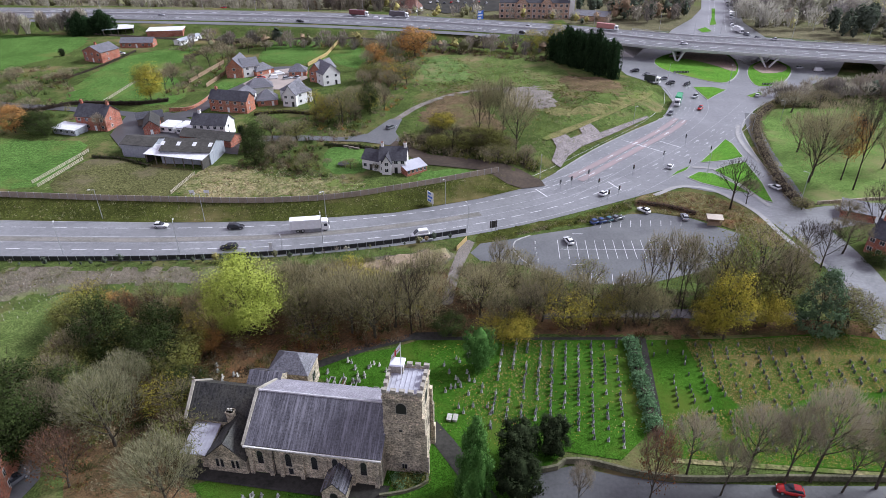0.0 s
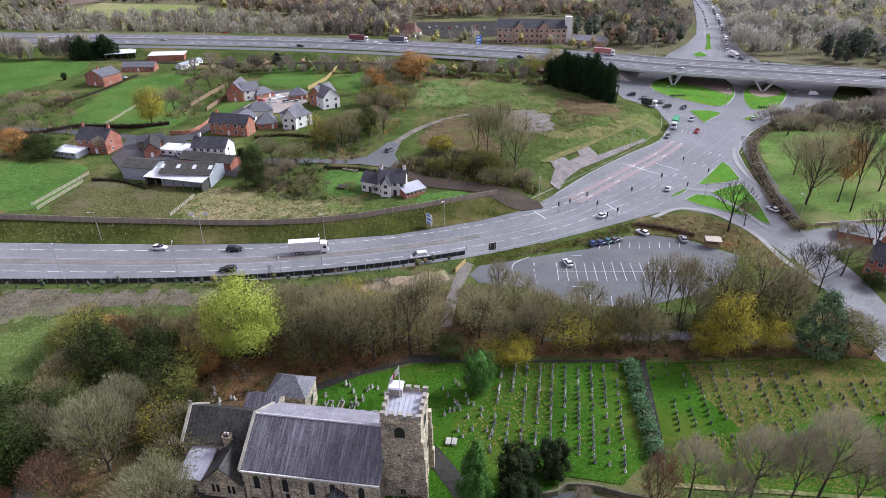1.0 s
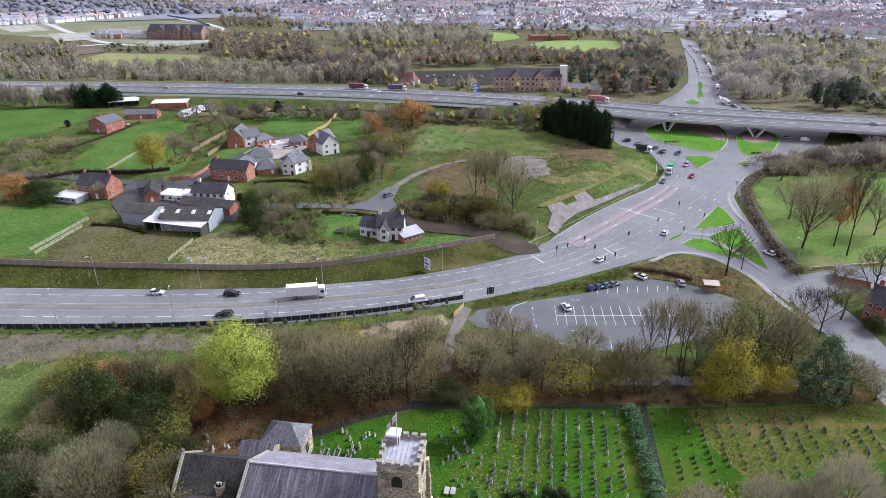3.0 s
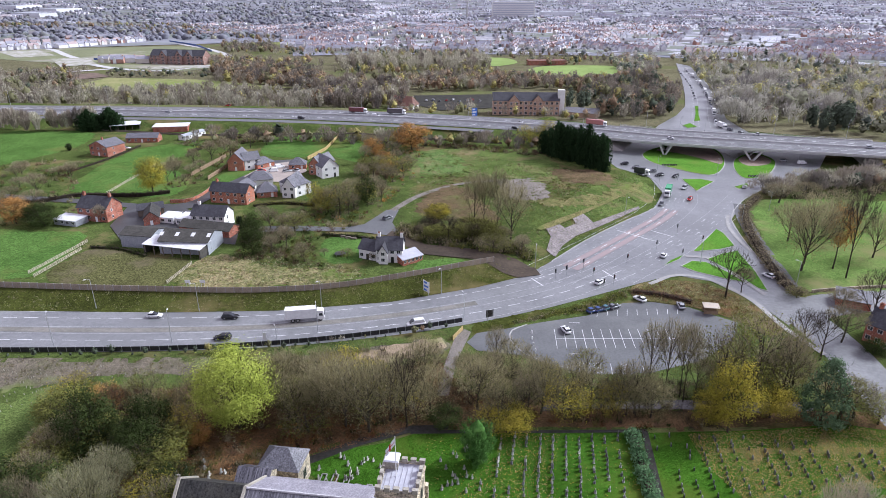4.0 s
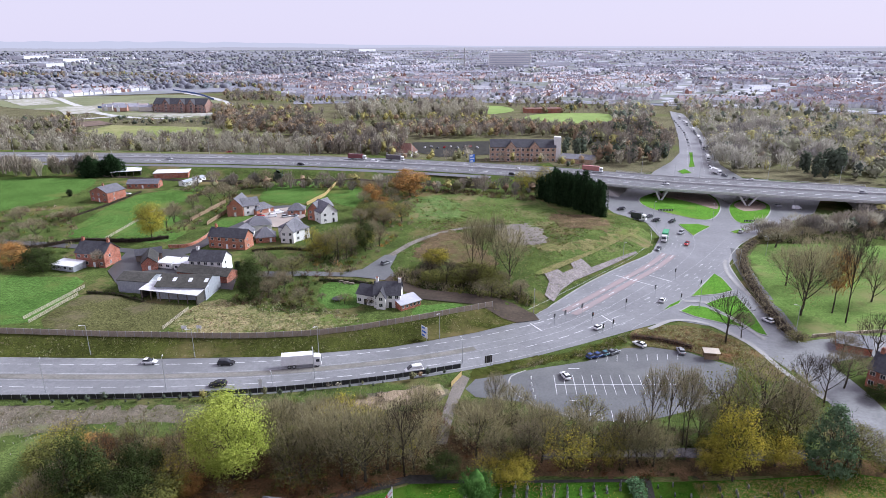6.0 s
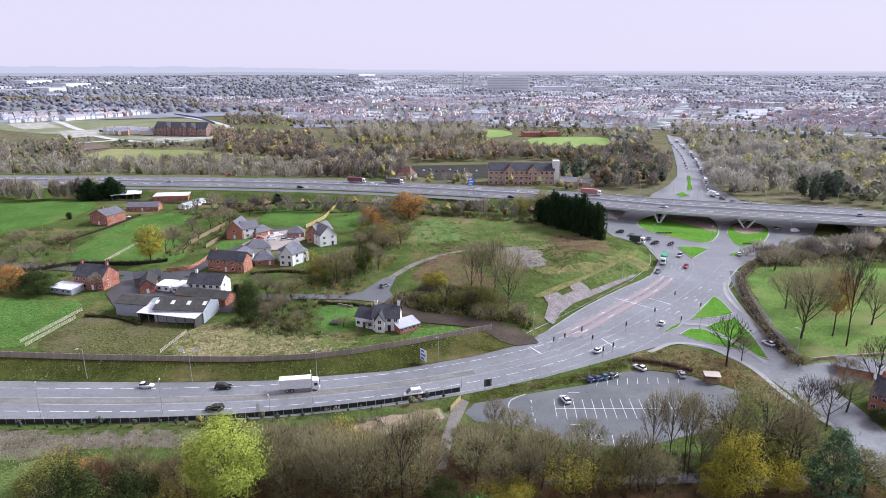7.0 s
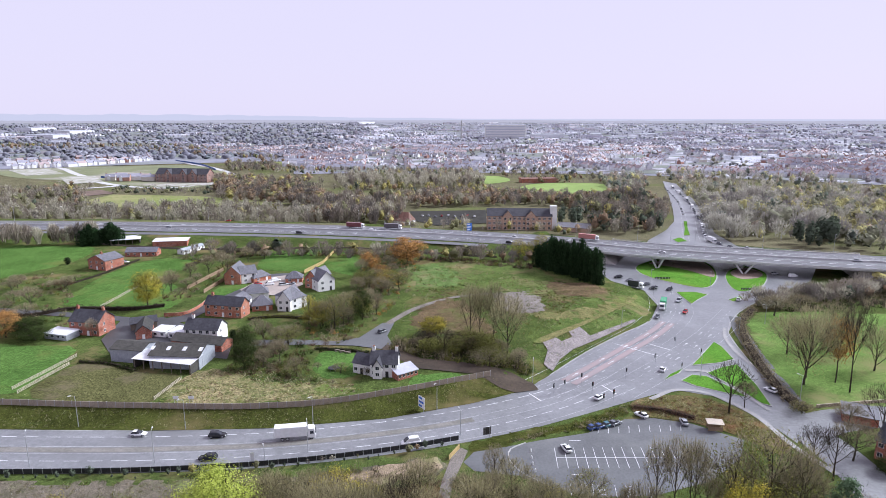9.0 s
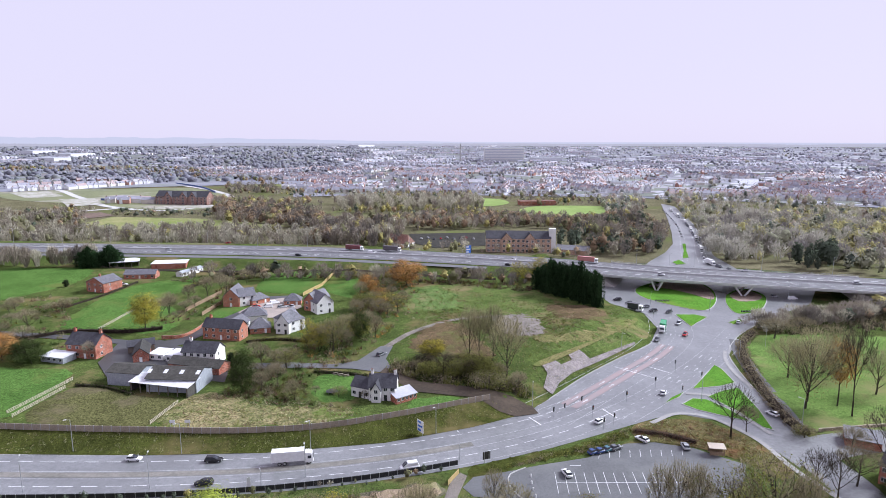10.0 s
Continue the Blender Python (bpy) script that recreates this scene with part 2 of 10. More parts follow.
TIMBER_BROWN = mat("fence_board", (0.30, 0.21, 0.13), (0.22, 0.15, 0.1), fine=5, coarse=0.7)
BLACK_PANEL = mat("black_barrier", (0.025, 0.026, 0.028), (0.016, 0.016, 0.018), rough=0.6, fine=3, coarse=0.4, bump=0.1)
STEEL = mat("galvanised_steel", (0.50, 0.51, 0.53), (0.40, 0.41, 0.43), rough=0.4, metal=0.6, fine=6, coarse=1, bump=0)
CONCRETE = mat("bridge_concrete", (0.56, 0.55, 0.55), (0.44, 0.43, 0.43), rough=0.8, fine=0.9, coarse=0.12, obj=False)
BARK = mat("bark", (0.085, 0.074, 0.056), (0.042, 0.036, 0.028), fine=6, coarse=0.8, jitter=0.2, spec=0.0)
BLACK = mat("black_plastic", (0.02, 0.02, 0.022), (0.012, 0.012, 0.014), rough=0.5, bump=0)
RUBBER = mat("tyre_rubber", (0.022, 0.022, 0.022), (0.015, 0.015, 0.015), rough=0.8, bump=0)


# ---- small mesh kit ----
class Kit:
    """Collects vertices and faces for one mesh."""

    def __init__(self):
        self.v, self.f, self.m = [], [], []

    def poly(self, pts, slot=0):
        i = len(self.v)
        self.v += [tuple(p) for p in pts]
        self.f.append(tuple(range(i, i + len(pts))))
        self.m.append(slot)

    def solid(self, low, high, slot=0):
        """Closed prism between two rings of the same length (counter-clockwise from above)."""
        i, n = len(self.v), len(low)
        self.v += [tuple(p) for p in low] + [tuple(p) for p in high]
        self.f += [tuple(range(i + n - 1, i - 1, -1)), tuple(range(i + n, i + 2 * n))]
        self.f += [(i + k, i + (k + 1) % n, i + n + (k + 1) % n, i + n + k) for k in range(n)]
        self.m += [slot] * (n + 2)

    def box(self, x0, y0, z0, x1, y1, z1, slot=0):
        r = [(x0, y0), (x1, y0), (x1, y1), (x0, y1)]
        self.solid([(*p, z0) for p in r], [(*p, z1) for p in r], slot)

    def tube(self, a, b, ra, rb, sides=6, slot=0, caps=True):
        a, b = Vector(a), Vector(b)
        d = (b - a)
        if d.length < 1e-6:
            return
        q = d.to_track_quat("Z", "Y")
        low, high = [], []
        for k in range(sides):
            w = q @ Vector((math.cos(k * math.tau / sides), math.sin(k * math.tau / sides), 0))
            low.append(a + w * ra)
            high.append(b + w * rb)
        if caps:
            return self.solid(low, high, slot)
        i = len(self.v)
        self.v += [tuple(p) for p in low + high]
        self.f += [(i + j, i + (j + 1) % sides, i + sides + (j + 1) % sides, i + sides + j) for j in range(sides)]
        self.m += [slot] * sides

    def mesh(self, name, mats, smooth=False):
        me = bpy.data.meshes.new(name)
        me.from_pydata(self.v, [], self.f)
        for x in (mats if isinstance(mats, (list, tuple)) else [mats]):
            me.materials.append(x)
        if any(self.m):
            me.polygons.foreach_set("material_index", self.m)
        if smooth:
            me.polygons.foreach_set("use_smooth", [True] * len(self.f))
        me.update()
        return me


def part(name, kit, material, parent, label="", smooth=False):
    ob = new(name, kit if isinstance(kit, bpy.types.Mesh) else kit.mesh(name, material, smooth))
    ob.parent = parent
    return tagged(ob, label)


def thing(name, label, category, x, y, z=None, rz=0.0, group="", kind="", scale=(1, 1, 1)):
    """An Empty at the base of a thing."""
    e = new(name)
    e.empty_display_size = 0.3
    e.matrix_basis = Matrix.LocRotScale((x, y, ground_z(x, y) if z is None else z), Euler((0, 0, rz)), scale)
    return tagged(e, label, category, group, kind)


def structure(name, kit, material, label="", category="", smooth=False, kind="structure"):
    ob = new(name, kit if isinstance(kit, bpy.types.Mesh) else kit.mesh(name, material, smooth))
    return tagged(ob, label, category, "", kind)


def spline(pts, step=4.0, closed=False):
    """A smooth line through plan points."""
    p = [Vector(q[:2]) for q in pts]
    n, out = len(p), []
    for i in range(n if closed else n - 1):
        a, b, c, d = (p[(i + k) % n] if closed else p[min(max(i + k, 0), n - 1)] for k in (-1, 0, 1, 2))
        k1, k2, k3 = (max((v - u).length, 1e-3) ** 0.5 for u, v in ((a, b), (b, c), (c, d)))
        if (a - b).length < 1e-3:
            a, k1 = b * 2 - c, k2
        if (d - c).length < 1e-3:
            d, k3 = c * 2 - b, k2
        g1 = (b - a) / k1 - (c - a) / (k1 + k2) + (c - b) / k2
        g2 = (c - b) / k2 - (d - b) / (k2 + k3) + (d - c) / k3
        g1, g2 = g1 * k2, g2 * k2
        m = max(2, int((c - b).length / step))
        for k in range(m):
            t = k / m
            out.append(b * (2 * t ** 3 - 3 * t * t + 1) + g1 * (t ** 3 - 2 * t * t + t) + c * (3 * t * t - 2 * t ** 3) + g2 * (t ** 3 - t * t))
    if not closed:
        out.append(p[-1])
    return out


def along(line, gap, start=0.0):
    """Points with headings at even gaps on a line."""
    out, need = [], start
    for a, b in zip(line, line[1:]):
        d = b - a
        while need <= d.length:
            out.append((a + d * (need / max(d.length, 1e-6)), math.atan2(d.y, d.x)))
            need += gap
        need -= d.length
    return out


LAYER = []


def patch(name, pts, material, lift=0.06, label="", category="", smooth=True, rough_edge=0.0, cell=5.0, kind="structure", drape=True, thick=0.0):
    """A piece of ground cover, laid over the land."""
    line = spline(pts, 1.2 if rough_edge else 3.0, True) if smooth else [Vector(p) for p in pts]
    if rough_edge:
        line = [q + Vector((noise.noise((q.x * 0.2, q.y * 0.2, 1)), noise.noise((q.x * 0.2, q.y * 0.2, 7)))) * rough_edge + Vector((noise.noise((q.x * 0.9, q.y * 0.9, 3)), noise.noise((q.x * 0.9, q.y * 0.9, 5)))) * rough_edge * 0.8 for q in line]
    bm = bmesh.new()
    if sum(a.x * b.y - b.x * a.y for a, b in zip(line, line[1:] + line[:1])) < 0:
        line.reverse()
    f = bm.faces.new([bm.verts.new((q.x, q.y, 0)) for q in line])
    f.normal_update()
    LAYER.append(name)
    lift += 0.0045 * (len(LAYER) % 12)
    bmesh.ops.triangulate(bm, faces=bm.faces[:])
    if drape:
        for axis in (0, 1):
            lo, hi = min(q[axis] for q in line), max(q[axis] for q in line)
            k = math.ceil(lo / cell)
            while k * cell < hi:
                co, no = [0, 0, 0], [0, 0, 0]
                co[axis], no[axis] = k * cell, 1
                bmesh.ops.bisect_plane(bm, geom=bm.verts[:] + bm.edges[:] + bm.faces[:], plane_co=co, plane_no=no)
                k += 1
    for v in bm.verts:
        v.co.z = ground_z(v.co.x, v.co.y) + (-0.03 if rough_edge and v.is_boundary else lift)
    if thick:
        g = bmesh.ops.extrude_face_region(bm, geom=bm.faces[:])
        for v in g["geom"]:
            if isinstance(v, bmesh.types.BMVert):
                v.co.z += thick
    me = bpy.data.meshes.new(name)
    bm.to_mesh(me)
    bm.free()
    for p in me.polygons:
        p.use_smooth = not thick
    me.materials.append(material)
    ob = new(name, me)
    return tagged(ob, label, category, "", kind)


def ribbon(kit, line, left, right, z=None, lift=0.06, slot=0, widths=None):
    """A strip along a line, from left to right of it."""
    rows = []
    for i, q in enumerate(line):
        d = (line[min(i + 1, len(line) - 1)] - line[max(i - 1, 0)]).normalized()
        nrm = Vector((-d.y, d.x))
        k = widths(i / (len(line) - 1)) if widths else 1.0
        rows.append([q + nrm * left * k, q + nrm * right * k])
    zz = lambda p: (ground_z(p.x, p.y) + lift) if z is None else (z(p.x, p.y) if callable(z) else z)
    for a, b in zip(rows, rows[1:]):
        kit.poly([(*a[0], zz(a[0])), (*a[1], zz(a[1])), (*b[1], zz(b[1])), (*b[0], zz(b[0]))], slot)


def wall_line(kit, line, thick, height, base=None, slot=0, sink=0.2):
    """An upright wall along a line."""
    for a, b in zip(line, line[1:]):
        d = (b - a).normalized()
        nrm = Vector((-d.y, d.x)) * thick / 2
        za, zb = (ground_z(a.x, a.y), ground_z(b.x, b.y)) if base is None else (base(a.x, a.y), base(b.x, b.y))
        ring = [(a + nrm, za), (a - nrm, za), (b - nrm, zb), (b + nrm, zb)]
        kit.solid([(*p, z - sink) for p, z in ring], [(*p, z + height) for p, z in ring], slot)


def beam(kit, line, off, half, z0, z1):
    """One unbroken beam along a line."""
    n0 = len(kit.v)
    for i, q in enumerate(line):
        d = (line[min(i + 1, len(line) - 1)] - line[max(i - 1, 0)]).normalized()
        nrm = Vector((-d.y, d.x))
        kit.v += [(*(q + nrm * (off - half)), z0), (*(q + nrm * (off + half)), z0), (*(q + nrm * (off + half)), z1), (*(q + nrm * (off - half)), z1)]
    for i in range(len(line) - 1):
        a = n0 + 4 * i
        kit.f += [(a + j, a + (j + 1) % 4, a + 4 + (j + 1) % 4, a + 4 + j) for j in range(4)]
        kit.m += [0] * 4
    e = n0 + 4 * (len(line) - 1)
    kit.f += [(n0 + 3, n0 + 2, n0 + 1, n0), (e, e + 1, e + 2, e + 3)]
    kit.m += [0, 0]


# terrain begin
BANK = [(-900.0, 175.0), (-300.0, 163.0), (-130.0, 160.7), (-79.9, 159.3), (-47.3, 160.4), (-14.8, 166.2), (11.0, 175.8), (31.1, 187.7), (37.9, 196.1), (54.6, 216.3), (74.6, 237.5), (91.0, 253.3), (102.7, 278.5), (103.5, 301.4), (93.1, 320.0), (91.2, 343.0)]
MOUND = (60.9, 262.2)
M_WAY = [(-900.0, 470.0), (-500.0, 462.0), (-251.0, 452.0), (-68.0, 432.0), (75.0, 391.0), (130.0, 364.0), (187.0, 346.0), (231.0, 333.0), (330.0, 303.0), (700.0, 200.0)]
DECK = 7.0
SPAN = (106.0, 232.0)


def seg_dist(x, y, line):
    """Distance to a line, and whether the point lies to its left."""
    best, left, hit_x = 1e9, True, 0.0
    for (ax, ay), (bx, by) in zip(line, line[1:]):
        dx, dy = bx - ax, by - ay
        t = max(0.0, min(1.0, ((x - ax) * dx + (y - ay) * dy) / (dx * dx + dy * dy)))
        px, py = ax + t * dx, ay + t * dy
        d = math.hypot(x - px, y - py)
        if d < best - 1e-6:
            best, left, hit_x = d, dx * (y - ay) - dy * (x - ax) > 0, px
    return best, left, hit_x


def ramp(v, lo, hi):
    t = max(0.0, min(1.0, (v - lo) / (hi - lo)))
    return t * t * (3 - 2 * t)


def ground_z(x, y):
    r = math.hypot(x, y)
    z = max(0.0, r - 1300.0) * 0.012
    if r > 1200 or y < 60:
        return z
    d, left, _ = seg_dist(x, y, BANK)
    if left and y < 470:
        z += 2.6 * ramp(d, 1.5, 11.0) * (1 - ramp(y, 440, 470))
        z += 3.6 * ramp(d, 3, 30) * math.exp(-(((x - MOUND[0]) / 42) ** 2 + ((y - MOUND[1]) / 38) ** 2))
    d, _, hx = seg_dist(x, y, M_WAY)
    if hx < SPAN[0] or hx > SPAN[1]:
        wide = 8.0 * (1 - ramp(hx, -60.0, 20.0))
        e = (DECK - 0.25) * (1 - ramp(d, 23.0 + wide, 40.0 + wide))
        off = min(abs(hx - SPAN[0]), abs(hx - SPAN[1]))
        z = max(z, e * ramp(off, 0.0, 14.0))
    return z
# terrain end


# ---- ground, roads, motorway ----
def ground_sheet():
    def axis(lo, fine_lo, fine_hi, hi, step, grow):
        mid = list(np.arange(fine_lo, fine_hi + 0.01, step))
        up, s = [], step
        while (up[-1] if up else fine_hi) < hi:
            s = min(s * grow, 160)
            up.append((up[-1] if up else fine_hi) + s)
        down, s = [], step
        while (down[-1] if down else fine_lo) > lo:
            s = min(s * grow, 160)
            down.append((down[-1] if down else fine_lo) - s)
        return down[::-1] + mid + up
    xs, ys = axis(-4700, -290, 270, 4700, 3.2, 1.18), axis(-500, 120, 480, 4750, 3.2, 1.16)
    v = [(x, y, ground_z(x, y)) for y in ys for x in xs]
    w = len(xs)
    f = [(j * w + i, j * w + i + 1, (j + 1) * w + i + 1, (j + 1) * w + i) for j in range(len(ys) - 1) for i in range(w - 1)]
    me = bpy.data.meshes.new("ground")
    me.from_pydata(v, [], f)
    me.materials.append(G_MEADOW)
    me.polygons.foreach_set("use_smooth", [True] * len(f))
    return structure("ground", me, None, "rough autumn meadow grass over gently rolling land", "ground")


ground_sheet()

# land cover south of the dual carriageway
patch("grass_left", [(-111.8, 118.4), (-95.3, 117.3), (-91.2, 123.1), (-85.1, 114.1), (-84.6, 105.9), (-83.7, 96.8), (-83.7, 85.7), (-92.3, 85.7)], G_MOUND, 0.05, "bright green grass slope beside the wood", "grass", rough_edge=3)
patch("earth_strip", [(-121.6, 133.1), (-105.6, 135.3), (-85.0, 134.8), (-62.0, 135.3), (-38.9, 135.9), (-21.8, 139.2), (0.4, 144.5), (1.8, 138.1), (-12.5, 133.2), (-34.5, 128.0), (-60.5, 126.7), (-83.5, 125.5), (-93.9, 121.9), (-113.4, 120.7)], G_EARTH, 0.05, "newly planted strip of bare pinkish earth", "earth", rough_edge=1.0)
patch("dead_growth", [(-62, 129.5), (-38.7, 131.2), (-25.6, 136.2), (-11.8, 141.2), (0.4, 144.4), (2.6, 141.9), (-1.5, 137.4), (-11.2, 132.7), (-24.7, 129.3), (-45, 127.6)], mat("dead_willowherb", (0.31, 0.235, 0.18), (0.17, 0.135, 0.085), fine=1.3, coarse=0.12, third=(0.15, 0.165, 0.06), obj=False, spec=0.0, speck=0.55), 0.3, "pinkish brown dead weeds behind the barrier", "weeds", rough_edge=1.2)
patch("wood_floor", [(-84.5, 114.1), (-71.8, 120.7), (-52.9, 124.3), (-23.2, 126.8), (-1.1, 133.2), (5.7, 123.1), (27.8, 117.4), (52.9, 114.2), (98.7, 112.1), (94.4, 105.2), (62.4, 106.1), (42.9, 106.1), (13.7, 106.4), (-5.8, 106.0), (-26.5, 98.6), (-29.0, 88.8), (-48.6, 90.3), (-44.3, 75.0), (-38.1, 58.8), (-57.7, 58.8), (-65.2, 70.2), (-74.9, 76.2), (-79.9, 82.9)], G_LEAVES, 0.04, "wood floor covered in fallen brown leaves", "leaf litter", rough_edge=0.5)
patch("churchyard_grass", [(-27.2, 95.2), (-22.0, 100.1), (-11.6, 102.6), (-5.8, 105.4), (13.7, 105.8), (38.5, 105.5), (37.4, 92.0), (36.7, 79.6), (30.1, 73.3), (20.8, 75.1), (10.6, 65.7), (-2.4, 63.8), (-19.9, 61.7), (-35.9, 62.7), (-41.3, 68.0), (-29.5, 72.6), (-18.2, 88.8)], G_LAWN, 0.08, "lush mown churchyard grass with fallen leaves", "grass", smooth=False, cell=20)
patch("churchyard_extension", [(43.0, 105.5), (62.4, 106.1), (85.4, 108.1), (100.1, 104.2), (98.9, 89.0), (80.1, 70.4), (53.8, 72.5), (38.9, 73.7), (39.4, 83.7)], G_LAWN, 0.08, "mown grass of the newer burial ground", "grass", smooth=False, cell=20)
patch("far_path", [(-28.5, 97.2), (-17.7, 103.7), (-6.5, 108.0), (1.5, 108.4), (1.5, 106.8), (-5.8, 106.0), (-16.3, 101.9), (-27.3, 95.5)], DARK_PATH, 0.11, "dark churchyard path", "path", smooth=False, cell=20)
patch("hedge_path", [(42.0, 106.1), (43.2, 106.1), (39.3, 79.0), (37.3, 78.3)], DARK_PATH, 0.12, "narrow dark path beside the hedge", "path", smooth=False, cell=20)
patch("cross_path", [(-6.4, 106.6), (26.0, 106.4), (43.1, 106.6), (42.8, 105.7), (25.8, 105.5), (-6.4, 105.4)], DARK_PATH, 0.13, "narrow dark path under the trees", "path", smooth=False, cell=20)
patch("tower_path", [(-1.6, 82.3), (2.0, 77.0), (8.4, 65.7), (4.7, 65.7), (1.2, 71.5), (-2.5, 77.6)], DARK_PATH, 0.12, "churchyard path by the tower", "path", smooth=False, cell=20)
CH = lambda x, y: (-10.4 + x * math.cos(radians(-8)) - y * math.sin(radians(-8)), 75.5 + x * math.sin(radians(-8)) + y * math.cos(radians(-8)))
# path strip follows the wall foot and paints the wall's shade
patch("wall_path", [CH(-33.0, -8.0), CH(-33.0, -10.6), CH(-8.0, -10.9), CH(-8.0, -12.5), CH(-3.0, -12.5), CH(-3.0, -10.4), CH(2.5, -10.2), CH(2.5, -7.4)], DARK_PATH, 0.16, "dark path along the foot of the church wall, its shade painted in", "path", smooth=False, cell=20)
patch("church_road", [(13.3, 65.7), (15.8, 70.6), (21.2, 72.0), (28.4, 70.1), (38.2, 68.6), (56.5, 68.1), (71.8, 68.0), (92.9, 67.7), (93.7, 58.1), (52.5, 59.9), (26.8, 59.9), (11.6, 58.0)], DARK_TARMAC, 0.12, "wet tarmac lane beside the churchyard wall", "road", smooth=False, cell=20)
patch("grave_plots", [CH(-16.0, 16.5), CH(-8.0, 17.0), CH(-2.0, 14.5), CH(-4.0, 11.5), CH(-15.5, 11.0)], G_LEAVES, 0.18, "bare brown earth among old kerbed graves", "earth", rough_edge=0.8, cell=20)
patch("leafy_grass", [(53, 104.6), (68.5, 105.4), (85, 106.9), (97.5, 103.4), (95.5, 96), (82, 91), (66, 92), (57, 97)], G_LITTER_GRASS, 0.12, "burial ground grass thick with fallen leaves", "grass", rough_edge=3, cell=20)
patch("verge_path", [(38.9, 73.7), (53.8, 72.5), (76.3, 70.4), (75.9, 69.7), (53.4, 71.5), (38.6, 72.7)], G_ROUGH, 0.14, "worn path behind the churchyard wall", "path", smooth=False, cell=20)
patch("drive", [(-77.2, 69.0), (-72.1, 73.1), (-68.9, 73.5), (-66.9, 69.1), (-67.7, 65.5), (-66.5, 57.8), (-71.6, 57.8)], TARMAC, 0.1, "tarmac drive beside the brick building", "drive", smooth=False, cell=20)
patch("stream", [(22.2, 115.0), (35.3, 115.9), (53.7, 116.8), (71.5, 115.9), (83.2, 115.9), (81.7, 112.9), (69.9, 112.1), (52.7, 113.5), (34.8, 113.7), (21.9, 112.9)], WATER, 0.1, "shallow stream reflecting the pale sky", "water", smooth=False, cell=20)
patch("footpath", [(6.3, 149.1), (8.1, 147.5), (3.9, 133.2), (1.6, 118.5), (-1.0, 118.5), (1.1, 133.2), (3.7, 144.5)], G_GRAVEL, 0.1, "worn gravel footpath through scrub", "path", smooth=False, cell=20)
patch("verge_south", [(8.2, 150.7), (35.3, 162.5), (62.1, 175.8), (55.1, 168.8), (41.2, 159.0), (22.5, 152.3), (9.5, 144.5)], G_BANK, 0.05, "rough grass verge between road and car park", "grass", rough_edge=1)

# land cover north of it
patch("bank", [(-420.0, 165.0), (-129.8, 160.4), (-79.7, 159.0), (-47.2, 160.0), (-14.7, 165.4), (11.0, 175.0), (30.2, 185.1), (20.1, 190.5), (-1.4, 181.5), (-25.6, 173.2), (-45.6, 169.2), (-82.9, 168.6), (-135.6, 171.3), (-420.0, 176.0)], G_BANK, 0.1, "steep rough grass bank above the road", "bank", smooth=False, cell=3)
for nm, q, m, lb in (
        ("pasture", [(-174.9, 221.3), (-149.9, 218.3), (-132.6, 217.1), (-127.6, 192.0), (-129.8, 177.8), (-147.2, 178.6)], G_PASTURE, "green pasture with a muddy edge"),
        ("paddock", [(-123.5, 176.9), (-121.5, 200.8), (-112.2, 201.9), (-100.5, 194.9), (-82.6, 190.1), (-84.1, 172.0)], G_PADDOCK, "poached muddy paddock"),
        ("rough_field", [(-81.3, 190.1), (-74.1, 195.8), (-58.6, 187.3), (-34.1, 183.7), (-24.7, 180.7), (-32.6, 173.7), (-49.3, 170.6), (-81.9, 171.6)], G_ROUGH, "straw-coloured rough grass"),
        ("field", [(-306.8, 397.8), (-256.0, 400.8), (-222.6, 397.4), (-210.3, 358.8), (-213.9, 343.2), (-241.5, 302.8)], G_PASTURE, "green field with mowing lines"),
        ("field", [(-171.1, 276.5), (-171.6, 352.0), (-149.7, 369.7), (-138.2, 369.7), (-142.8, 318.3), (-148.0, 268.0), (-164.2, 268.1)], G_PASTURE, "long green paddock"),
        ("field", [(-143.2, 265.6), (-141.3, 310.8), (-118.8, 283.4), (-118.6, 262.3)], G_PASTURE, "small green paddock"),
        ("garden_lawn", [(-106.2, 278.1), (-106.4, 302.4), (-94.9, 302.4), (-94.1, 287.9), (-99.8, 276.3)], G_PASTURE, "mown back garden lawn"),
        ("field", [(-98.4, 337.9), (-97.3, 384.3), (-66.6, 387.3), (-69.4, 333.0)], G_PASTURE, "bright green paddock"),
        ("field", [(-63.0, 381.1), (-40.6, 358.2), (-42.7, 321.4), (-60.9, 337.8)], G_PASTURE, "bright green paddock"),
        ("garden_lawn", [(-40.6, 211.4), (-29.8, 209.7), (-25.9, 192.0), (-34.6, 187.3), (-41.7, 196.8)], G_PASTURE, "cottage garden lawn"),
        ("garden_lawn", [(-7.9, 189.6), (8.0, 191.9), (2.3, 183.8), (-8.5, 181.1)], G_PASTURE, "cottage garden lawn"),
        ("mound_grass", [(-14.5, 341.3), (19.6, 354.0), (52.4, 340.9), (59.7, 296.1), (42.5, 268.9), (16.5, 289.9), (-12.7, 292.1)], G_MOUND, "green grass on the mound"),
        ("mound_slope", [(66.7, 267.3), (96.1, 290.7), (98.1, 270.2), (85.1, 251.0), (65.3, 236.8), (46.3, 231.2)], G_MOUND, "green grass on the mound slope"),
        ("field", [(137.1, 261.5), (155.1, 264.5), (189.4, 261.4), (219.2, 258.3), (160.6, 175.8), (133.6, 171.8), (111.6, 171.1), (113.0, 188.6), (120.6, 219.1)], G_GLARE_FIELD, "open green field with scattered trees")):
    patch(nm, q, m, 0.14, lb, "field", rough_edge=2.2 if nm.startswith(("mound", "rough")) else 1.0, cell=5)
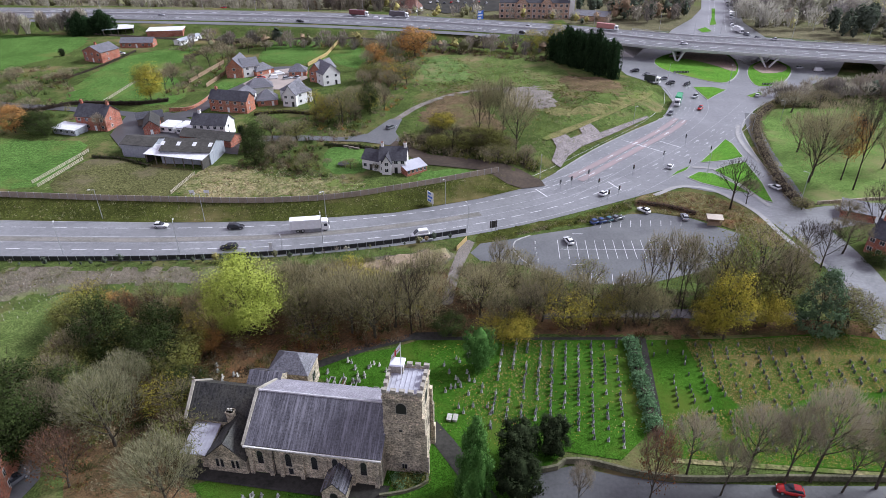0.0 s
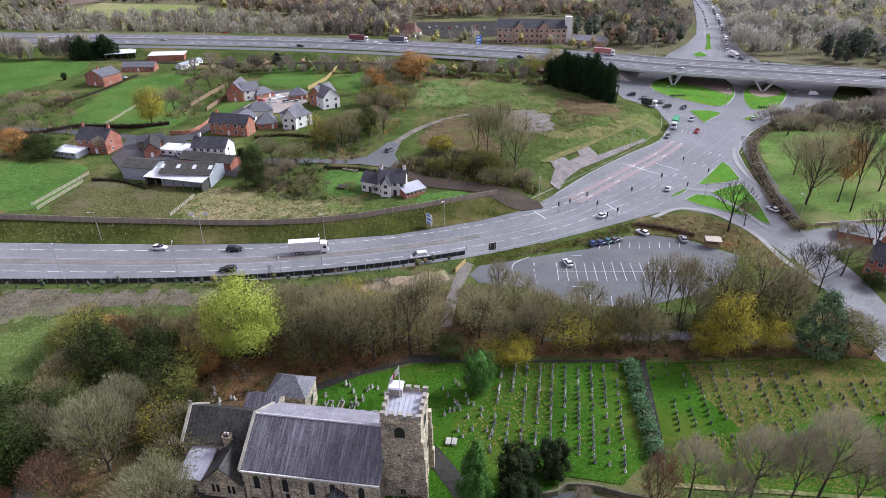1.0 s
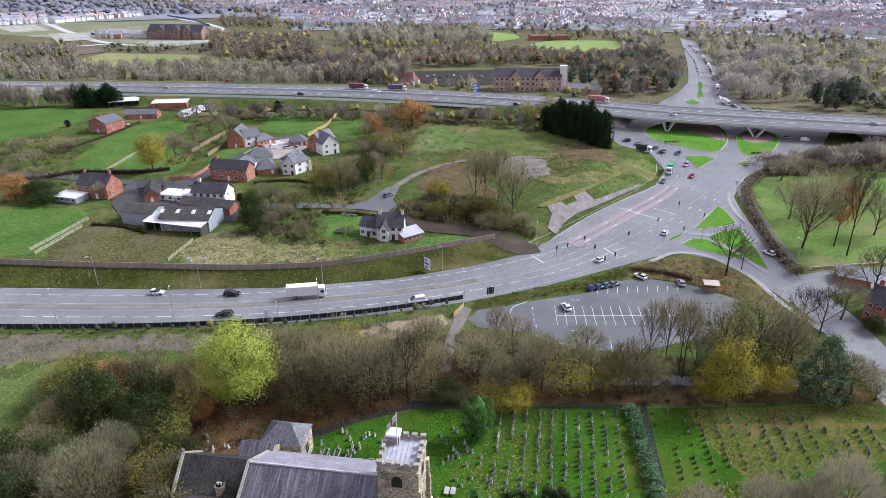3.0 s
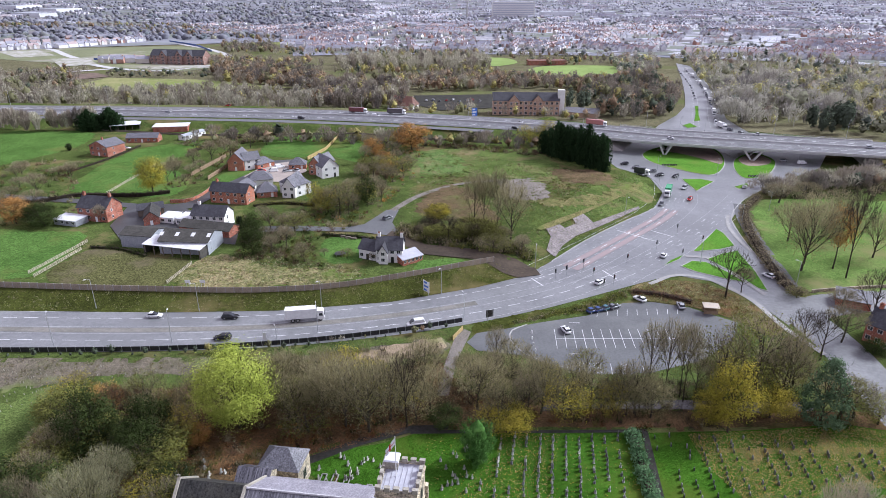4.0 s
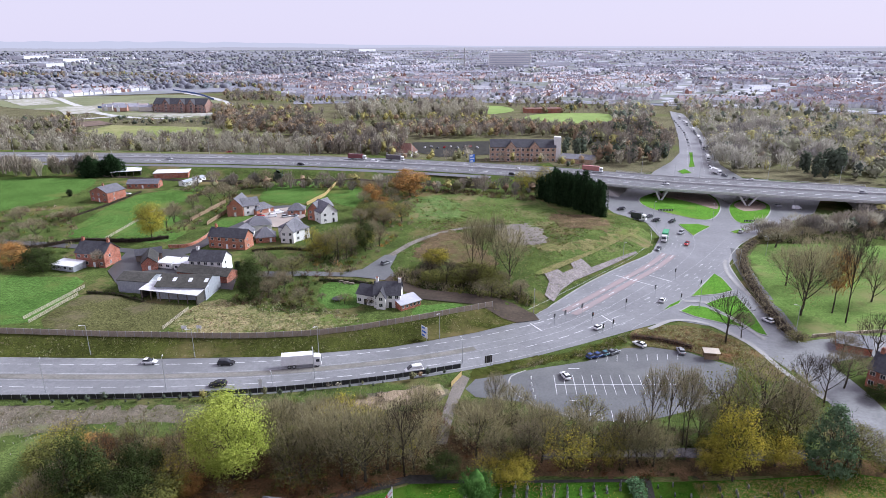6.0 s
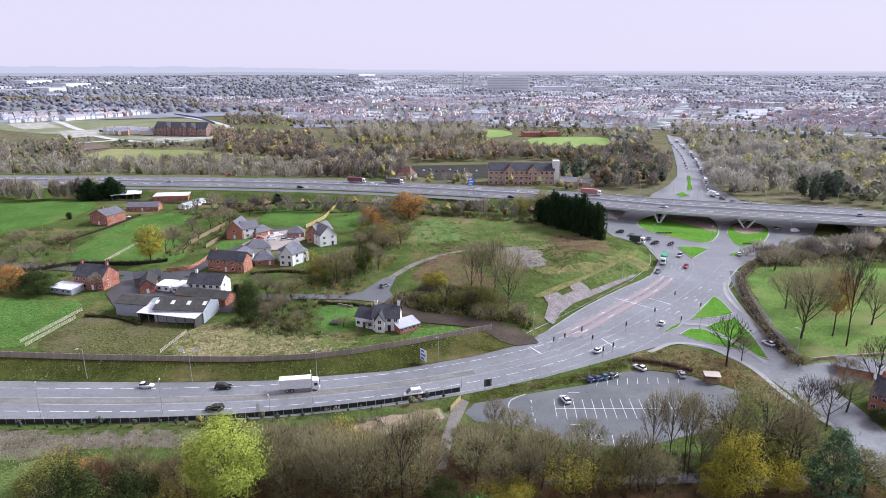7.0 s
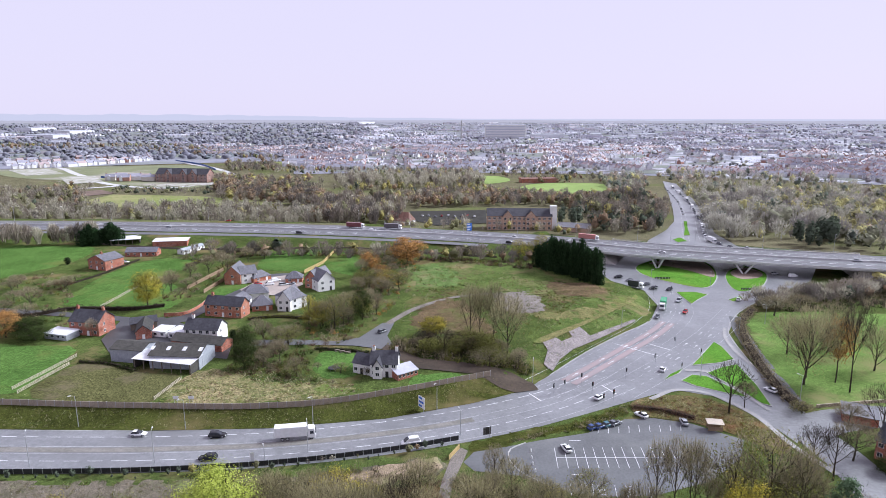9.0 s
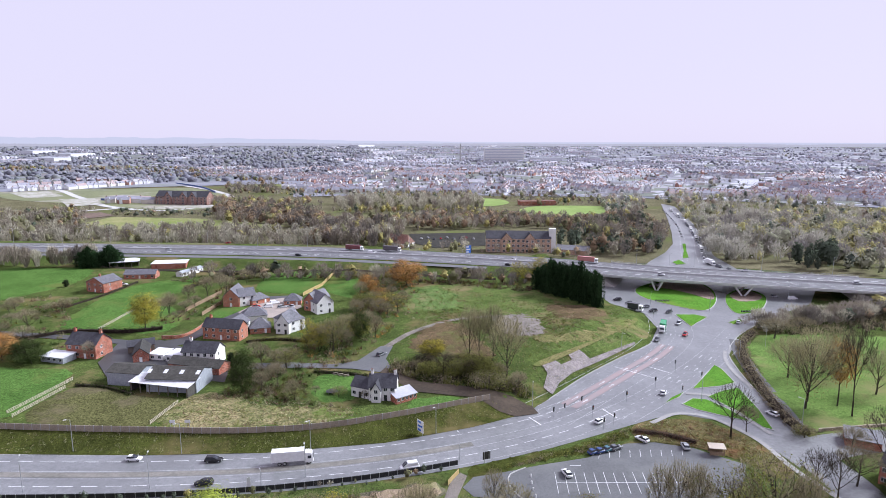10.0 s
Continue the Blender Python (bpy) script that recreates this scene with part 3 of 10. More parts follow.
patch("bramble_ground", [(55.3, 299), (73.5, 300), (82, 282), (76, 268), (55.6, 273)], mat("dead_bracken", (0.15, 0.105, 0.065), (0.07, 0.055, 0.03), fine=1.0, coarse=0.15, obj=False, spec=0.0, speck=0.6, third=(0.11, 0.12, 0.045)), 0.3, "brown dead bracken on the mound", "scrub", rough_edge=3)
patch("bramble_ground", [(-9.5, 238.5), (-7.7, 259.1), (1.6, 272.6), (11.4, 272.2), (16.8, 256.7), (20.8, 238.5), (23.4, 226.8), (4.4, 227.8)], MATS["dead_bracken"], 0.26, "brown dead bracken and brambles above the thicket", "scrub", rough_edge=3)
patch("bramble_ground", [(-4.4, 264), (4.5, 279), (9.4, 269.2), (-1.1, 254)], MATS["dead_bracken"], 0.3, "brown dead bracken beside the track", "scrub", rough_edge=2)
patch("tan_grass", [(40.9, 246), (60, 252), (88, 279), (91.4, 274), (70.3, 251), (52, 240)], mat("tan_mound_grass", (0.20, 0.175, 0.085), (0.10, 0.105, 0.04), fine=0.9, coarse=0.15, obj=False, spec=0.0, speck=0.6, third=(0.12, 0.155, 0.045)), 0.3, "tan and green rough grass above the stone facing", "grass", rough_edge=3)
patch("lush_grass", [(-7.2, 349.6), (5.4, 342.8), (12.2, 300), (-9, 297)], mat("lush_mound_grass", (0.12, 0.18, 0.06), (0.07, 0.11, 0.035), fine=0.9, coarse=0.2, obj=False, spec=0.0, speck=0.6, third=(0.17, 0.16, 0.08)), 0.3, "lush tussocky grass on the mound", "grass", rough_edge=4)
patch("worn_path", [(36, 219), (63, 244.2), (86, 269.6), (94, 282), (94.6, 280.6), (87, 268.2), (64, 242.6), (37, 217.6)], MATS["tan_mound_grass"], 0.36, "faint trodden path round the mound", "path")
patch("gravel_patch", [(27.4, 279.6), (40.6, 283.0), (46.6, 256.0), (43.9, 248.3), (32.9, 248.8), (27.3, 263.9)], G_GRAVEL, 0.2, "patch of bare grey gravel on the mound", "gravel", rough_edge=2)
patch("village_lane", [(-71.1, 222.3), (-57.0, 224.1), (-37.5, 221.7), (-29.4, 225.3), (-22.2, 242.1), (-17.2, 242.0), (-18.9, 227.1), (-15.7, 216.9), (-20.0, 213.5), (-30.6, 217.0), (-47.5, 218.2), (-69.7, 217.1)], TARMAC, 0.2, "narrow tarmac village lane", "road", smooth=False)
patch("lane", [(-18.3, 218.1), (-5.5, 204.3), (14.0, 199.1), (31.3, 189.5), (32.4, 184.2), (24.9, 182.0), (11.7, 191.0), (-7.2, 195.8), (-20.0, 213.5)], mat("muddy_lane", (0.085, 0.065, 0.05), (0.05, 0.04, 0.032), spec=0.1, rough=0.85, fine=1, coarse=0.1, obj=False), 0.22, "muddy brown lane under the trees", "road", smooth=False)
k = Kit()
ribbon(k, spline([(-19.8, 241.4), (-9.6, 260.7), (6.2, 275.9), (18.5, 280.0), (30.0, 280.0)], 3), 1.5, -1.5, lift=0.24)
structure("track", k, G_GRAVEL, "narrow gravel farm track", "track")
patch("farmyard", [(-130.2, 247.3), (-114.2, 250.9), (-100.0, 240.3), (-76.3, 224.2), (-72.7, 204.4), (-99.2, 211.4), (-115.8, 209.8), (-126.5, 224.2)], DARK_TARMAC, 0.2, "dark wet farmyard", "yard", smooth=False)
patch("estate_road", [(-124.7, 242.4), (-107.7, 252.4), (-103.7, 272.9), (-99.3, 283.4), (-93.5, 300.4), (-89.5, 323.7), (-78.4, 326.0), (-69.9, 312.7), (-82.4, 283.3), (-93.4, 276.3), (-99.1, 258.4), (-102.8, 245.1), (-119.5, 235.6)], DARK_TARMAC, 0.24, "new dark tarmac estate road", "road", smooth=False)
patch("estate_drive", [(-95.4, 292.6), (-90.3, 314.9), (-75.0, 323.7), (-66.6, 302.3), (-74.6, 283.3), (-87.6, 283.4)], mat("block_paving", (0.34, 0.28, 0.25), (0.25, 0.21, 0.19), fine=2, coarse=0.2, obj=False), 0.28, "pale block-paved drives", "drive", smooth=False)
patch("country_lane", [(-193.3, 264.9), (-160.4, 258.5), (-128.3, 250.9), (-125.9, 245.2), (-157.3, 252.5), (-189.4, 258.6)], DARK_TARMAC, 0.2, "dark country lane between hedges", "road", smooth=False)

# dual carriageway
R_MID = spline([(-520.0, 158.0), (-300.0, 151.5), (-123.2, 149.7), (-99.4, 149.1), (-76.0, 149.1), (-45.2, 151.0), (-14.2, 156.9), (10.5, 164.7), (33.9, 175.8), (55.0, 190.9)], 4.0)
k = Kit()
ribbon(k, R_MID, 11.2, -11.0, lift=0.07)
structure("road", k, ASPHALT, "wet grey dual carriageway with white lane lines", "road")
patch("junction", [(27.9, 184.2), (37.9, 195.6), (54.4, 215.7), (74.2, 236.2), (91.2, 252.6), (101.8, 274.3), (103.7, 299.5), (92.5, 317.8), (90.7, 340.6), (109.8, 386.4), (165.4, 418.5), (215.6, 401.6), (226.5, 357.8), (197.8, 316.5), (158.4, 287.2), (133.3, 262.3), (117.6, 237.4), (112.7, 216.2), (108.8, 188.6), (108.0, 167.3), (111.2, 159.0), (95.9, 150.7), (93.7, 163.6), (86.2, 179.1), (75.4, 184.2), (62.7, 177.8), (42.8, 167.3), (28.3, 160.0)], ASPHALT, 0.075, "wide wet junction with worn lane arrows", "road", smooth=False, cell=20)
k = Kit()
ribbon(k, spline([(100.7, 164.3), (103.0, 152.3), (103.4, 138.7), (101.6, 123.2), (100.1, 108.1), (98.9, 92.1)], 3), 6.0, -6.0, lift=0.08)
ribbon(k, spline([(100.6, 157.3), (113.1, 162.5), (129.7, 165.4), (154.5, 167.3), (190.5, 169.9)], 3), 6.5, -6.0, lift=0.085)
structure("side_road", k, mat("bright_wet_tarmac", (0.20, 0.20, 0.21), (0.13, 0.13, 0.137), spec=0.25, rough=0.55, fine=1.0, coarse=0.1, bump=0.1, obj=False), "pale wet side road meeting the junction", "road")
patch("car_park", [(6.7, 142.1), (9.6, 146.9), (18.3, 149.4), (27.3, 152.6), (41.5, 156.6), (53.9, 164.3), (62.5, 165.0), (72.2, 161.5), (82.5, 152.3), (77.2, 143.0), (65.4, 133.2), (50.2, 127.6), (36.3, 127.1), (27.1, 130.1), (20.0, 135.9), (9.2, 138.1)], TARMAC, 0.09, "wet tarmac public car park", "car park", smooth=False, cell=20)


def marks(name, line, offset, length, gap, width=0.16, lift=0.1, material=None, start=0.0, label="broken white lane line"):
    """Broken line marking along a road line."""
    k = Kit()
    for q, a in along(line, length + gap, start):
        d, nrm = Vector((math.cos(a), math.sin(a))), Vector((-math.sin(a), math.cos(a)))
        c = q + nrm * offset
        pts = [c - nrm * width / 2, c + d * length - nrm * width / 2, c + d * length + nrm * width / 2, c + nrm * width / 2]
        k.poly([(*p, ground_z(p.x, p.y) + lift) for p in pts])
    return structure(name, k, material or PAINT, label, "road marking")


for off in (6.6, -5.4):
    marks("lane_line", R_MID, off, 4.0, 2.0, 0.22, 0.11)
for off in (10.2, 1.7, -1.9, -9.6):
    marks("edge_line", R_MID, off, 6.0, 0.0, 0.12, 0.105, PAINT_WORN, label="solid white edge line")
k = Kit()
ribbon(k, R_MID[:-12], 1.15, -1.2, lift=0.1)
structure("central_strip", k, mat("median_paving", (0.20, 0.185, 0.17), (0.12, 0.115, 0.10), fine=1.2, coarse=0.15, obj=False), "low dirty paved central reserve", "central reserve")
# junction lanes
J_A = spline([(35.4, 179.9), (52.7, 198.0), (71.6, 218.0), (90.7, 238.8), (106.6, 262.3), (113.6, 282.9)], 3)
J_B = spline([(56.6, 182.0), (74.0, 198.0), (95.0, 219.1), (114.0, 240.7), (133.8, 266.2)], 3)
for off in (-2.5, 1.2, 4.9, 8.6):
    marks("lane_line", J_A, off, 2.0, 3.5, 0.16, 0.165, PAINT_WORN)
for off in (1.5, -2.2):
    marks("lane_line", J_B, off, 2.0, 3.5, 0.16, 0.165, PAINT_WORN)
for off in (-6.2, 12.3):
    marks("edge_line", J_A, off, 3.0, 0.0, 0.1, 0.165, PAINT_WORN, label="worn white edge line")
for off in (-5.9, 5.2):
    marks("edge_line", J_B, off, 3.0, 0.0, 0.1, 0.165, PAINT_WORN, label="worn white edge line")
k = Kit()
for q, a in along(J_B[6:-10], 16.0, 3.0):
    for off in (-0.3, 3.4):
        c, d, s = q + Vector((-math.sin(a), math.cos(a))) * off, Vector((math.cos(a), math.sin(a))), Vector((-math.sin(a), math.cos(a)))
        for pts in ([c - s * 0.12, c + d * 2.6 - s * 0.12, c + d * 2.6 + s * 0.12, c + s * 0.12], [c + d * 2.6 - s * 0.5, c + d * 4.2, c + d * 2.6 + s * 0.5]):
            k.poly([(*p, 0.175) for p in pts])
structure("lane_arrow", k, PAINT_WORN, "worn white lane arrows", "road marking")
for off in (-0.6, 3.05):
    k = Kit()
    ribbon(k, [q + Vector((-d.y, d.x)) * off for q, d in ((q, (J_A[n + 5] - J_A[n + 3]).normalized()) for n, q in enumerate(J_A[4:-12]))], 1.2, -1.2, lift=0.15)
    structure("red_lane", k, RED_ROAD, "worn red lane surfacing", "road surface")
    k = Kit()
    for q, a in along(J_A[4:-6], 18.0, 5.0):
        c, d, s = q + Vector((-math.sin(a), math.cos(a))) * off, Vector((math.cos(a), math.sin(a))), Vector((-math.sin(a), math.cos(a)))
        for pts in ([c - s * 0.12, c + d * 2.6 - s * 0.12, c + d * 2.6 + s * 0.12, c + s * 0.12], [c + d * 2.6 - s * 0.5, c + d * 4.2, c + d * 2.6 + s * 0.5]):
            k.poly([(*p, 0.175) for p in pts])
    structure("lane_arrow", k, PAINT_WORN, "worn white lane arrows", "road marking")
k = Kit()
for a, b in (((29.0, 181.6), (31.9, 176.2)), ((68.1, 225.0), (80.4, 212.4)), ((81.0, 224.9), (87.3, 217.9)), ((53.3, 187.7), (56.3, 180.8))):
    ribbon(k, [Vector(a), Vector(b)], 0.2, -0.2, lift=0.165)
structure("stop_line", k, PAINT, "white stop lines at the signals", "road marking")


def island(name, pts, label, smooth=False, base=0.0):
    patch(name + "_kerb", pts, KERB, 0.05 + base, "pale concrete kerb round a traffic island", "kerb", smooth=smooth, cell=30, thick=0.16)
    c = sum((Vector(p) for p in pts), Vector((0, 0))) / len(pts)
    inner = [tuple(Vector(p) + (c - Vector(p)).normalized() * 0.45) for p in pts]
    return patch(name, inner, G_ISLAND, 0.27 + base, label, "traffic island", smooth=smooth, cell=30)


island("traffic_island", [(89.1, 203.4), (98.6, 216.2), (107.0, 226.7), (107.9, 222.0), (106.6, 208.6), (100.1, 205.5)], "triangular grass traffic island")
island("traffic_island", [(80.3, 190.9), (85.7, 195.6), (90.2, 194.6), (94.3, 185.9), (96.4, 177.8), (90.6, 181.2), (83.4, 186.4)], "tapering grass traffic island with a bare tree")
island("traffic_island", [(91.4, 197.0), (98.7, 201.9), (105.3, 204.4), (103.7, 186.4), (100.4, 171.8), (98.4, 173.4), (95.8, 185.0)], "tapering grass traffic island")
island("traffic_island", [(75.0, 191.3), (78.3, 195.6), (85.1, 200.9), (82.4, 197.0)], "small grass traffic island")
island("traffic_island", [(118.3, 296.5), (128.3, 296.5), (132.6, 291.8), (122.5, 281.1), (118.1, 276.0)], "triangular grass traffic island")
island("traffic_island", [(138.2, 282.8), (147.4, 289.0), (146.8, 284.6), (139.3, 279.3)], "small grass traffic island")
island("roundabout_island", [(114.6, 348.0), (131.4, 366.4), (156.4, 378.5), (160.5, 353.2), (148.1, 317.8), (134.9, 303.5), (122.0, 315.7), (113.8, 329.9)], "large grass roundabout island with chevron boards", True)
island("roundabout_island", [(162.9, 337.1), (179.5, 350.2), (183.3, 336.9), (172.8, 314.2), (160.2, 300.2), (150.3, 297.2), (150.9, 308.8)], "grass half of the roundabout island", True)
patch("island_earth", [(125.4, 356.3), (140.0, 367.8), (154.6, 373.8), (158.6, 351.8), (149.2, 324.8), (143.4, 337.2), (135.1, 349.2)], mat("trodden_earth", (0.26, 0.19, 0.15), (0.17, 0.125, 0.10), fine=1.2, coarse=0.15, obj=False, speck=0.4), 0.34, "bare brown earth on the island under the bridge", "earth")
patch("island_earth", [(163.3, 334.5), (177.6, 346.2), (180.8, 334.4), (173.5, 323.4), (162.8, 321.1)], MATS["trodden_earth"], 0.34, "bare brown earth on the island under the bridge", "earth")
k = Kit()
ribbon(k, spline([(85.1, 199.4), (92.4, 198.0), (95.4, 184.2), (98.4, 169.5)], 3), 0.8, -0.8, lift=0.18)
ribbon(k, spline([(118.4, 242.7), (113.4, 231.0), (110.9, 217.9), (110.0, 202.9)], 3), 0.7, -0.7, lift=0.18)
ribbon(k, spline([(64.7, 178.7), (75.8, 185.5), (85.8, 182.9), (94.0, 168.0), (95.9, 149.1), (99.0, 136.0)], 3), -1.0, -2.6, lift=0.18)
structure("pavement", k, mat("pale_paving", (0.30, 0.29, 0.285), (0.22, 0.21, 0.21), rough=0.6, fine=1.5, coarse=0.2, obj=False), "pale paved footway between islands", "pavement")
k = Kit()
ribbon(k, spline([(129.7, 257.1), (123.4, 240.1), (117.4, 216.6), (112.8, 194.0), (109.0, 175.1)], 3), 2.6, -2.6, lift=0.16)
structure("hedge_road", k, TARMAC, "dark one-way lane beside the hedge", "road")
for ln in ([(37.9, 195.6), (54.4, 215.7), (74.2, 236.2), (91.2, 252.6), (101.8, 274.3), (103.7, 299.5), (92.5, 317.8)], [(158.4, 287.2), (133.3, 262.3), (117.6, 237.4), (112.7, 216.2), (108.8, 188.6), (108.0, 167.3)]):
    k = Kit()
    wall_line(k, spline(ln, 3), 0.25, 0.2)
    structure("kerb", k, KERB, "pale concrete kerb along the junction", "kerb")
patch("shrub_bed", [(59.3, 175.0), (70.4, 179.9), (82.2, 177.8), (90.3, 167.3), (93.6, 149.1), (88.4, 144.5), (82.9, 153.3), (72.4, 162.2), (58.1, 167.3)], mat("shrub_bed_litter", (0.15, 0.115, 0.06), (0.075, 0.075, 0.028), fine=0.9, coarse=0.15, third=(0.19, 0.10, 0.055), obj=False, spec=0.0, speck=0.55), 0.12, "bed of dry brown shrubs and dead grass", "shrub bed", cell=20)

# car park markings
k = Kit()
for a, b, n, sides in (((30.4, 143.9), (63.2, 143.7), 14, (1, -1)), ((31.6, 132.4), (49.6, 131.0), 8, (-1,))):
    a, b = Vector(a), Vector(b)
    if len(sides) > 1:
        ribbon(k, [a, b], 0.07, -0.07, lift=0.165)
    s = (b - a).normalized()
    w = Vector((-s.y, s.x))
    for i in range(n):
        c = a + (b - a) * (i / (n - 1))
        for sgn in sides:
            q = [c - s * 0.06, c + s * 0.06, c + s * 0.06 + (w * 4.9 + s * 0.4) * sgn, c - s * 0.06 + (w * 4.9 + s * 0.4) * sgn]
            k.poly([(*p, 0.168) for p in (q if sgn > 0 else q[::-1])])
for i in range(9):
    t = i / 8
    c = Vector((44.1, 155.9)).lerp(Vector((67.5, 157.3)), t)
    ribbon(k, [c, c + Vector((1.0, 4.0 - 2 * abs(t - 0.5)))], 0.06, -0.06, lift=0.168)
structure("bay_lines", k, PAINT, "white parking bay lines", "road marking")
k = Kit()
wall_line(k, spline([(23.7, 151.3), (19.3, 148.2), (18.3, 144.5), (19.3, 139.8), (22.7, 134.8), (27.9, 131.1), (31.8, 129.1)], 2), 0.3, 0.3)
structure("car_park_kerb", k, KERB, "pale concrete kerb round the end of the car park", "kerb")

# motorway on its embankment, and the bridge over the roundabout
M_LINE = spline(M_WAY, 10.0)
k = Kit()
ribbon(k, M_LINE, 19.0, -19.0, z=DECK)
structure("motorway", k, mat("motorway_surface", (0.15, 0.148, 0.158), (0.11, 0.108, 0.117), spec=0.15, rough=0.75, fine=0.6, coarse=0.05, bump=0.1, obj=False), "wide wet grey motorway on an embankment", "motorway")
for off in (13.4, 9.7, 6.0, -6.0, -9.7, -13.4):
    k = Kit()
    for q, a in along(M_LINE, 9.0):
        nrm = Vector((-math.sin(a), math.cos(a)))
        if abs(off) in (6.0, 13.4):
            ribbon(k, [q + nrm * off, q + nrm * off + Vector((math.cos(a), math.sin(a))) * 9.0], 0.12, -0.12, z=DECK + 0.03)
        else:
            ribbon(k, [q + nrm * off, q + nrm * off + Vector((math.cos(a), math.sin(a))) * 3.6], 0.26, -0.26, z=DECK + 0.03)
    structure("motorway_line", k, PAINT_WORN if abs(off) in (6.0, 13.4) else PAINT, "white motorway lane lines", "road marking")
k = Kit()
ribbon(k, [q for q in M_LINE if q.x < 40], -22.5, -30.0, z=lambda x, y: DECK - 0.1)
structure("slip_road", k, MATS["motorway_surface"], "slip road beside the motorway", "road")
k = Kit()
wall_line(k, M_LINE, 0.5, 0.9, base=lambda x, y: DECK, sink=0.02)
structure("central_barrier", k, CONCRETE, "low concrete central barrier of the motorway", "barrier")

b_line = [q for q in M_LINE if SPAN[0] - 6 <= q.x <= SPAN[1] + 10]
bridge = thing("motorway_bridge", "concrete motorway bridge on V-shaped piers over the roundabout", "bridge", *b_line[len(b_line) // 2], 0.0)
off_b = Vector((*b_line[len(b_line) // 2], 0))


def local(kit, o):
    kit.v = [tuple(Vector(p) - o) for p in kit.v]
    return kit


k = Kit()
beam(k, b_line, 0.0, 19.0, DECK - 1.2, DECK - 0.08)
part("deck", local(k, off_b), CONCRETE, bridge, "pale concrete deck with sloping soffit")
for sgn in (1, -1):
    k = Kit()
    beam(k, b_line, 19.3 * sgn, 0.2, DECK - 0.5, DECK + 0.5)
    part("parapet", local(k, off_b), CONCRETE, bridge, "pale concrete parapet beam")
    k = Kit()
    for q, a in along(b_line, 4.0):
        c = q + Vector((-math.sin(a), math.cos(a))) * 19.3 * sgn
        k.tube((*c, DECK + 0.4), (*c, DECK + 1.3), 0.05, 0.05, 4)
    for hh in (0.85, 1.25):
        beam(k, b_line, 19.3 * sgn, 0.045, DECK + hh - 0.04, DECK + hh + 0.04)
    part("railing", local(k, off_b), STEEL, bridge, "thin galvanised bridge railing")
for px, py, wide in ((*(125.4, 342.6), 3.2), (*(168.5, 329.5), 4.6)):
    q, a = min(((q, a) for q, a in along(b_line, 1.0)), key=lambda s: (s[0] - Vector((px, py))).length)
    d, nrm = Vector((math.cos(a), math.sin(a))), Vector((-math.sin(a), math.cos(a)))
    for w in (-17.6, -6.0, 6.0, 17.6):
        k = Kit()
        for s in (1, -1):
            f0, t0 = q + nrm * w + d * 0.3 * s, q + nrm * w + d * wide * s
            low = [f0 - d * 0.5 - nrm * 0.6, f0 + d * 0.5 - nrm * 0.6, f0 + d * 0.5 + nrm * 0.6, f0 - d * 0.5 + nrm * 0.6]
            high = [t0 - d * 0.6 - nrm * 0.6, t0 + d * 0.6 - nrm * 0.6, t0 + d * 0.6 + nrm * 0.6, t0 - d * 0.6 + nrm * 0.6]
            k.solid([(*p, -0.2) for p in low], [(*p, DECK - 1.1) for p in high])
        part("pier", local(k, off_b), CONCRETE, bridge, "V-shaped concrete pier")
for end, sgn in ((b_line[0], 1), (b_line[-1], -1)):
    nxt = b_line[1] if sgn > 0 else b_line[-2]
    d = (nxt - end).normalized()
    nrm = Vector((-d.y, d.x))
    k = Kit()
    k.solid([(*(end - d * 8 - nrm * 19), -0.2), (*(end + d * 12 - nrm * 19), -0.2), (*(end + d * 12 + nrm * 19), -0.2), (*(end - d * 8 + nrm * 19), -0.2)],
            [(*(end - d * 8 - nrm * 19), DECK - 1.6), (*(end + d * 1 - nrm * 19), DECK - 1.6), (*(end + d * 1 + nrm * 19), DECK - 1.6), (*(end - d * 8 + nrm * 19), DECK - 1.6)])
    part("abutment", local(k, off_b), mat("paved_slope", (0.5, 0.47, 0.45), (0.38, 0.35, 0.33), fine=1, coarse=0.2, obj=False), bridge, "sloping paved abutment")

# land beyond the motorway
patch("scrub_land", [(-430.9, 460.5), (-265.6, 468.8), (-72.4, 449.9), (83.7, 411.6), (158.6, 429.7), (229.1, 398.9), (338.4, 322.8), (822.2, 820.9), (278.4, 975.9), (-519.4, 1584.4), (-1394.3, 1552.7)], G_SCRUBLAND, 0.1, "brown scrub and rough woodland beyond the motorway", "scrub", smooth=False, cell=14)
patch("far_field", [(-361, 641), (-359, 694), (-259, 678), (-140, 615), (-202, 599), (-343, 592)], mat("pale_stubble", (0.27, 0.25, 0.13), (0.15, 0.185, 0.065), fine=0.3, coarse=0.025, obj=False, spec=0.0, third=(0.16, 0.21, 0.06)), 0.45, "pale rough field beyond the motorway", "field", smooth=False, cell=500)
patch("playing_field", [(51, 917), (90, 908), (99, 842), (66, 805), (50, 835)], G_BRIGHT, 0.45, "bright green playing field", "field", cell=500)
patch("playing_field", [(104, 766), (132, 805), (213, 805), (208, 747), (165, 696), (106, 730)], G_BRIGHT, 0.45, "bright green playing field", "field", cell=500)
patch("site_ground", [(-626.4, 915.7), (-478.4, 836.9), (-300.6, 757.5), (-285.0, 879.0), (-437.9, 1117.3), (-573.0, 1094.9), (-731.1, 1073.8)], mat("site_earth", (0.17, 0.18, 0.085), (0.11, 0.125, 0.055), fine=0.2, coarse=0.02, obj=False, third=(0.3, 0.27, 0.24)), 0.45, "half-built housing site with rough grass", "building site", cell=500)
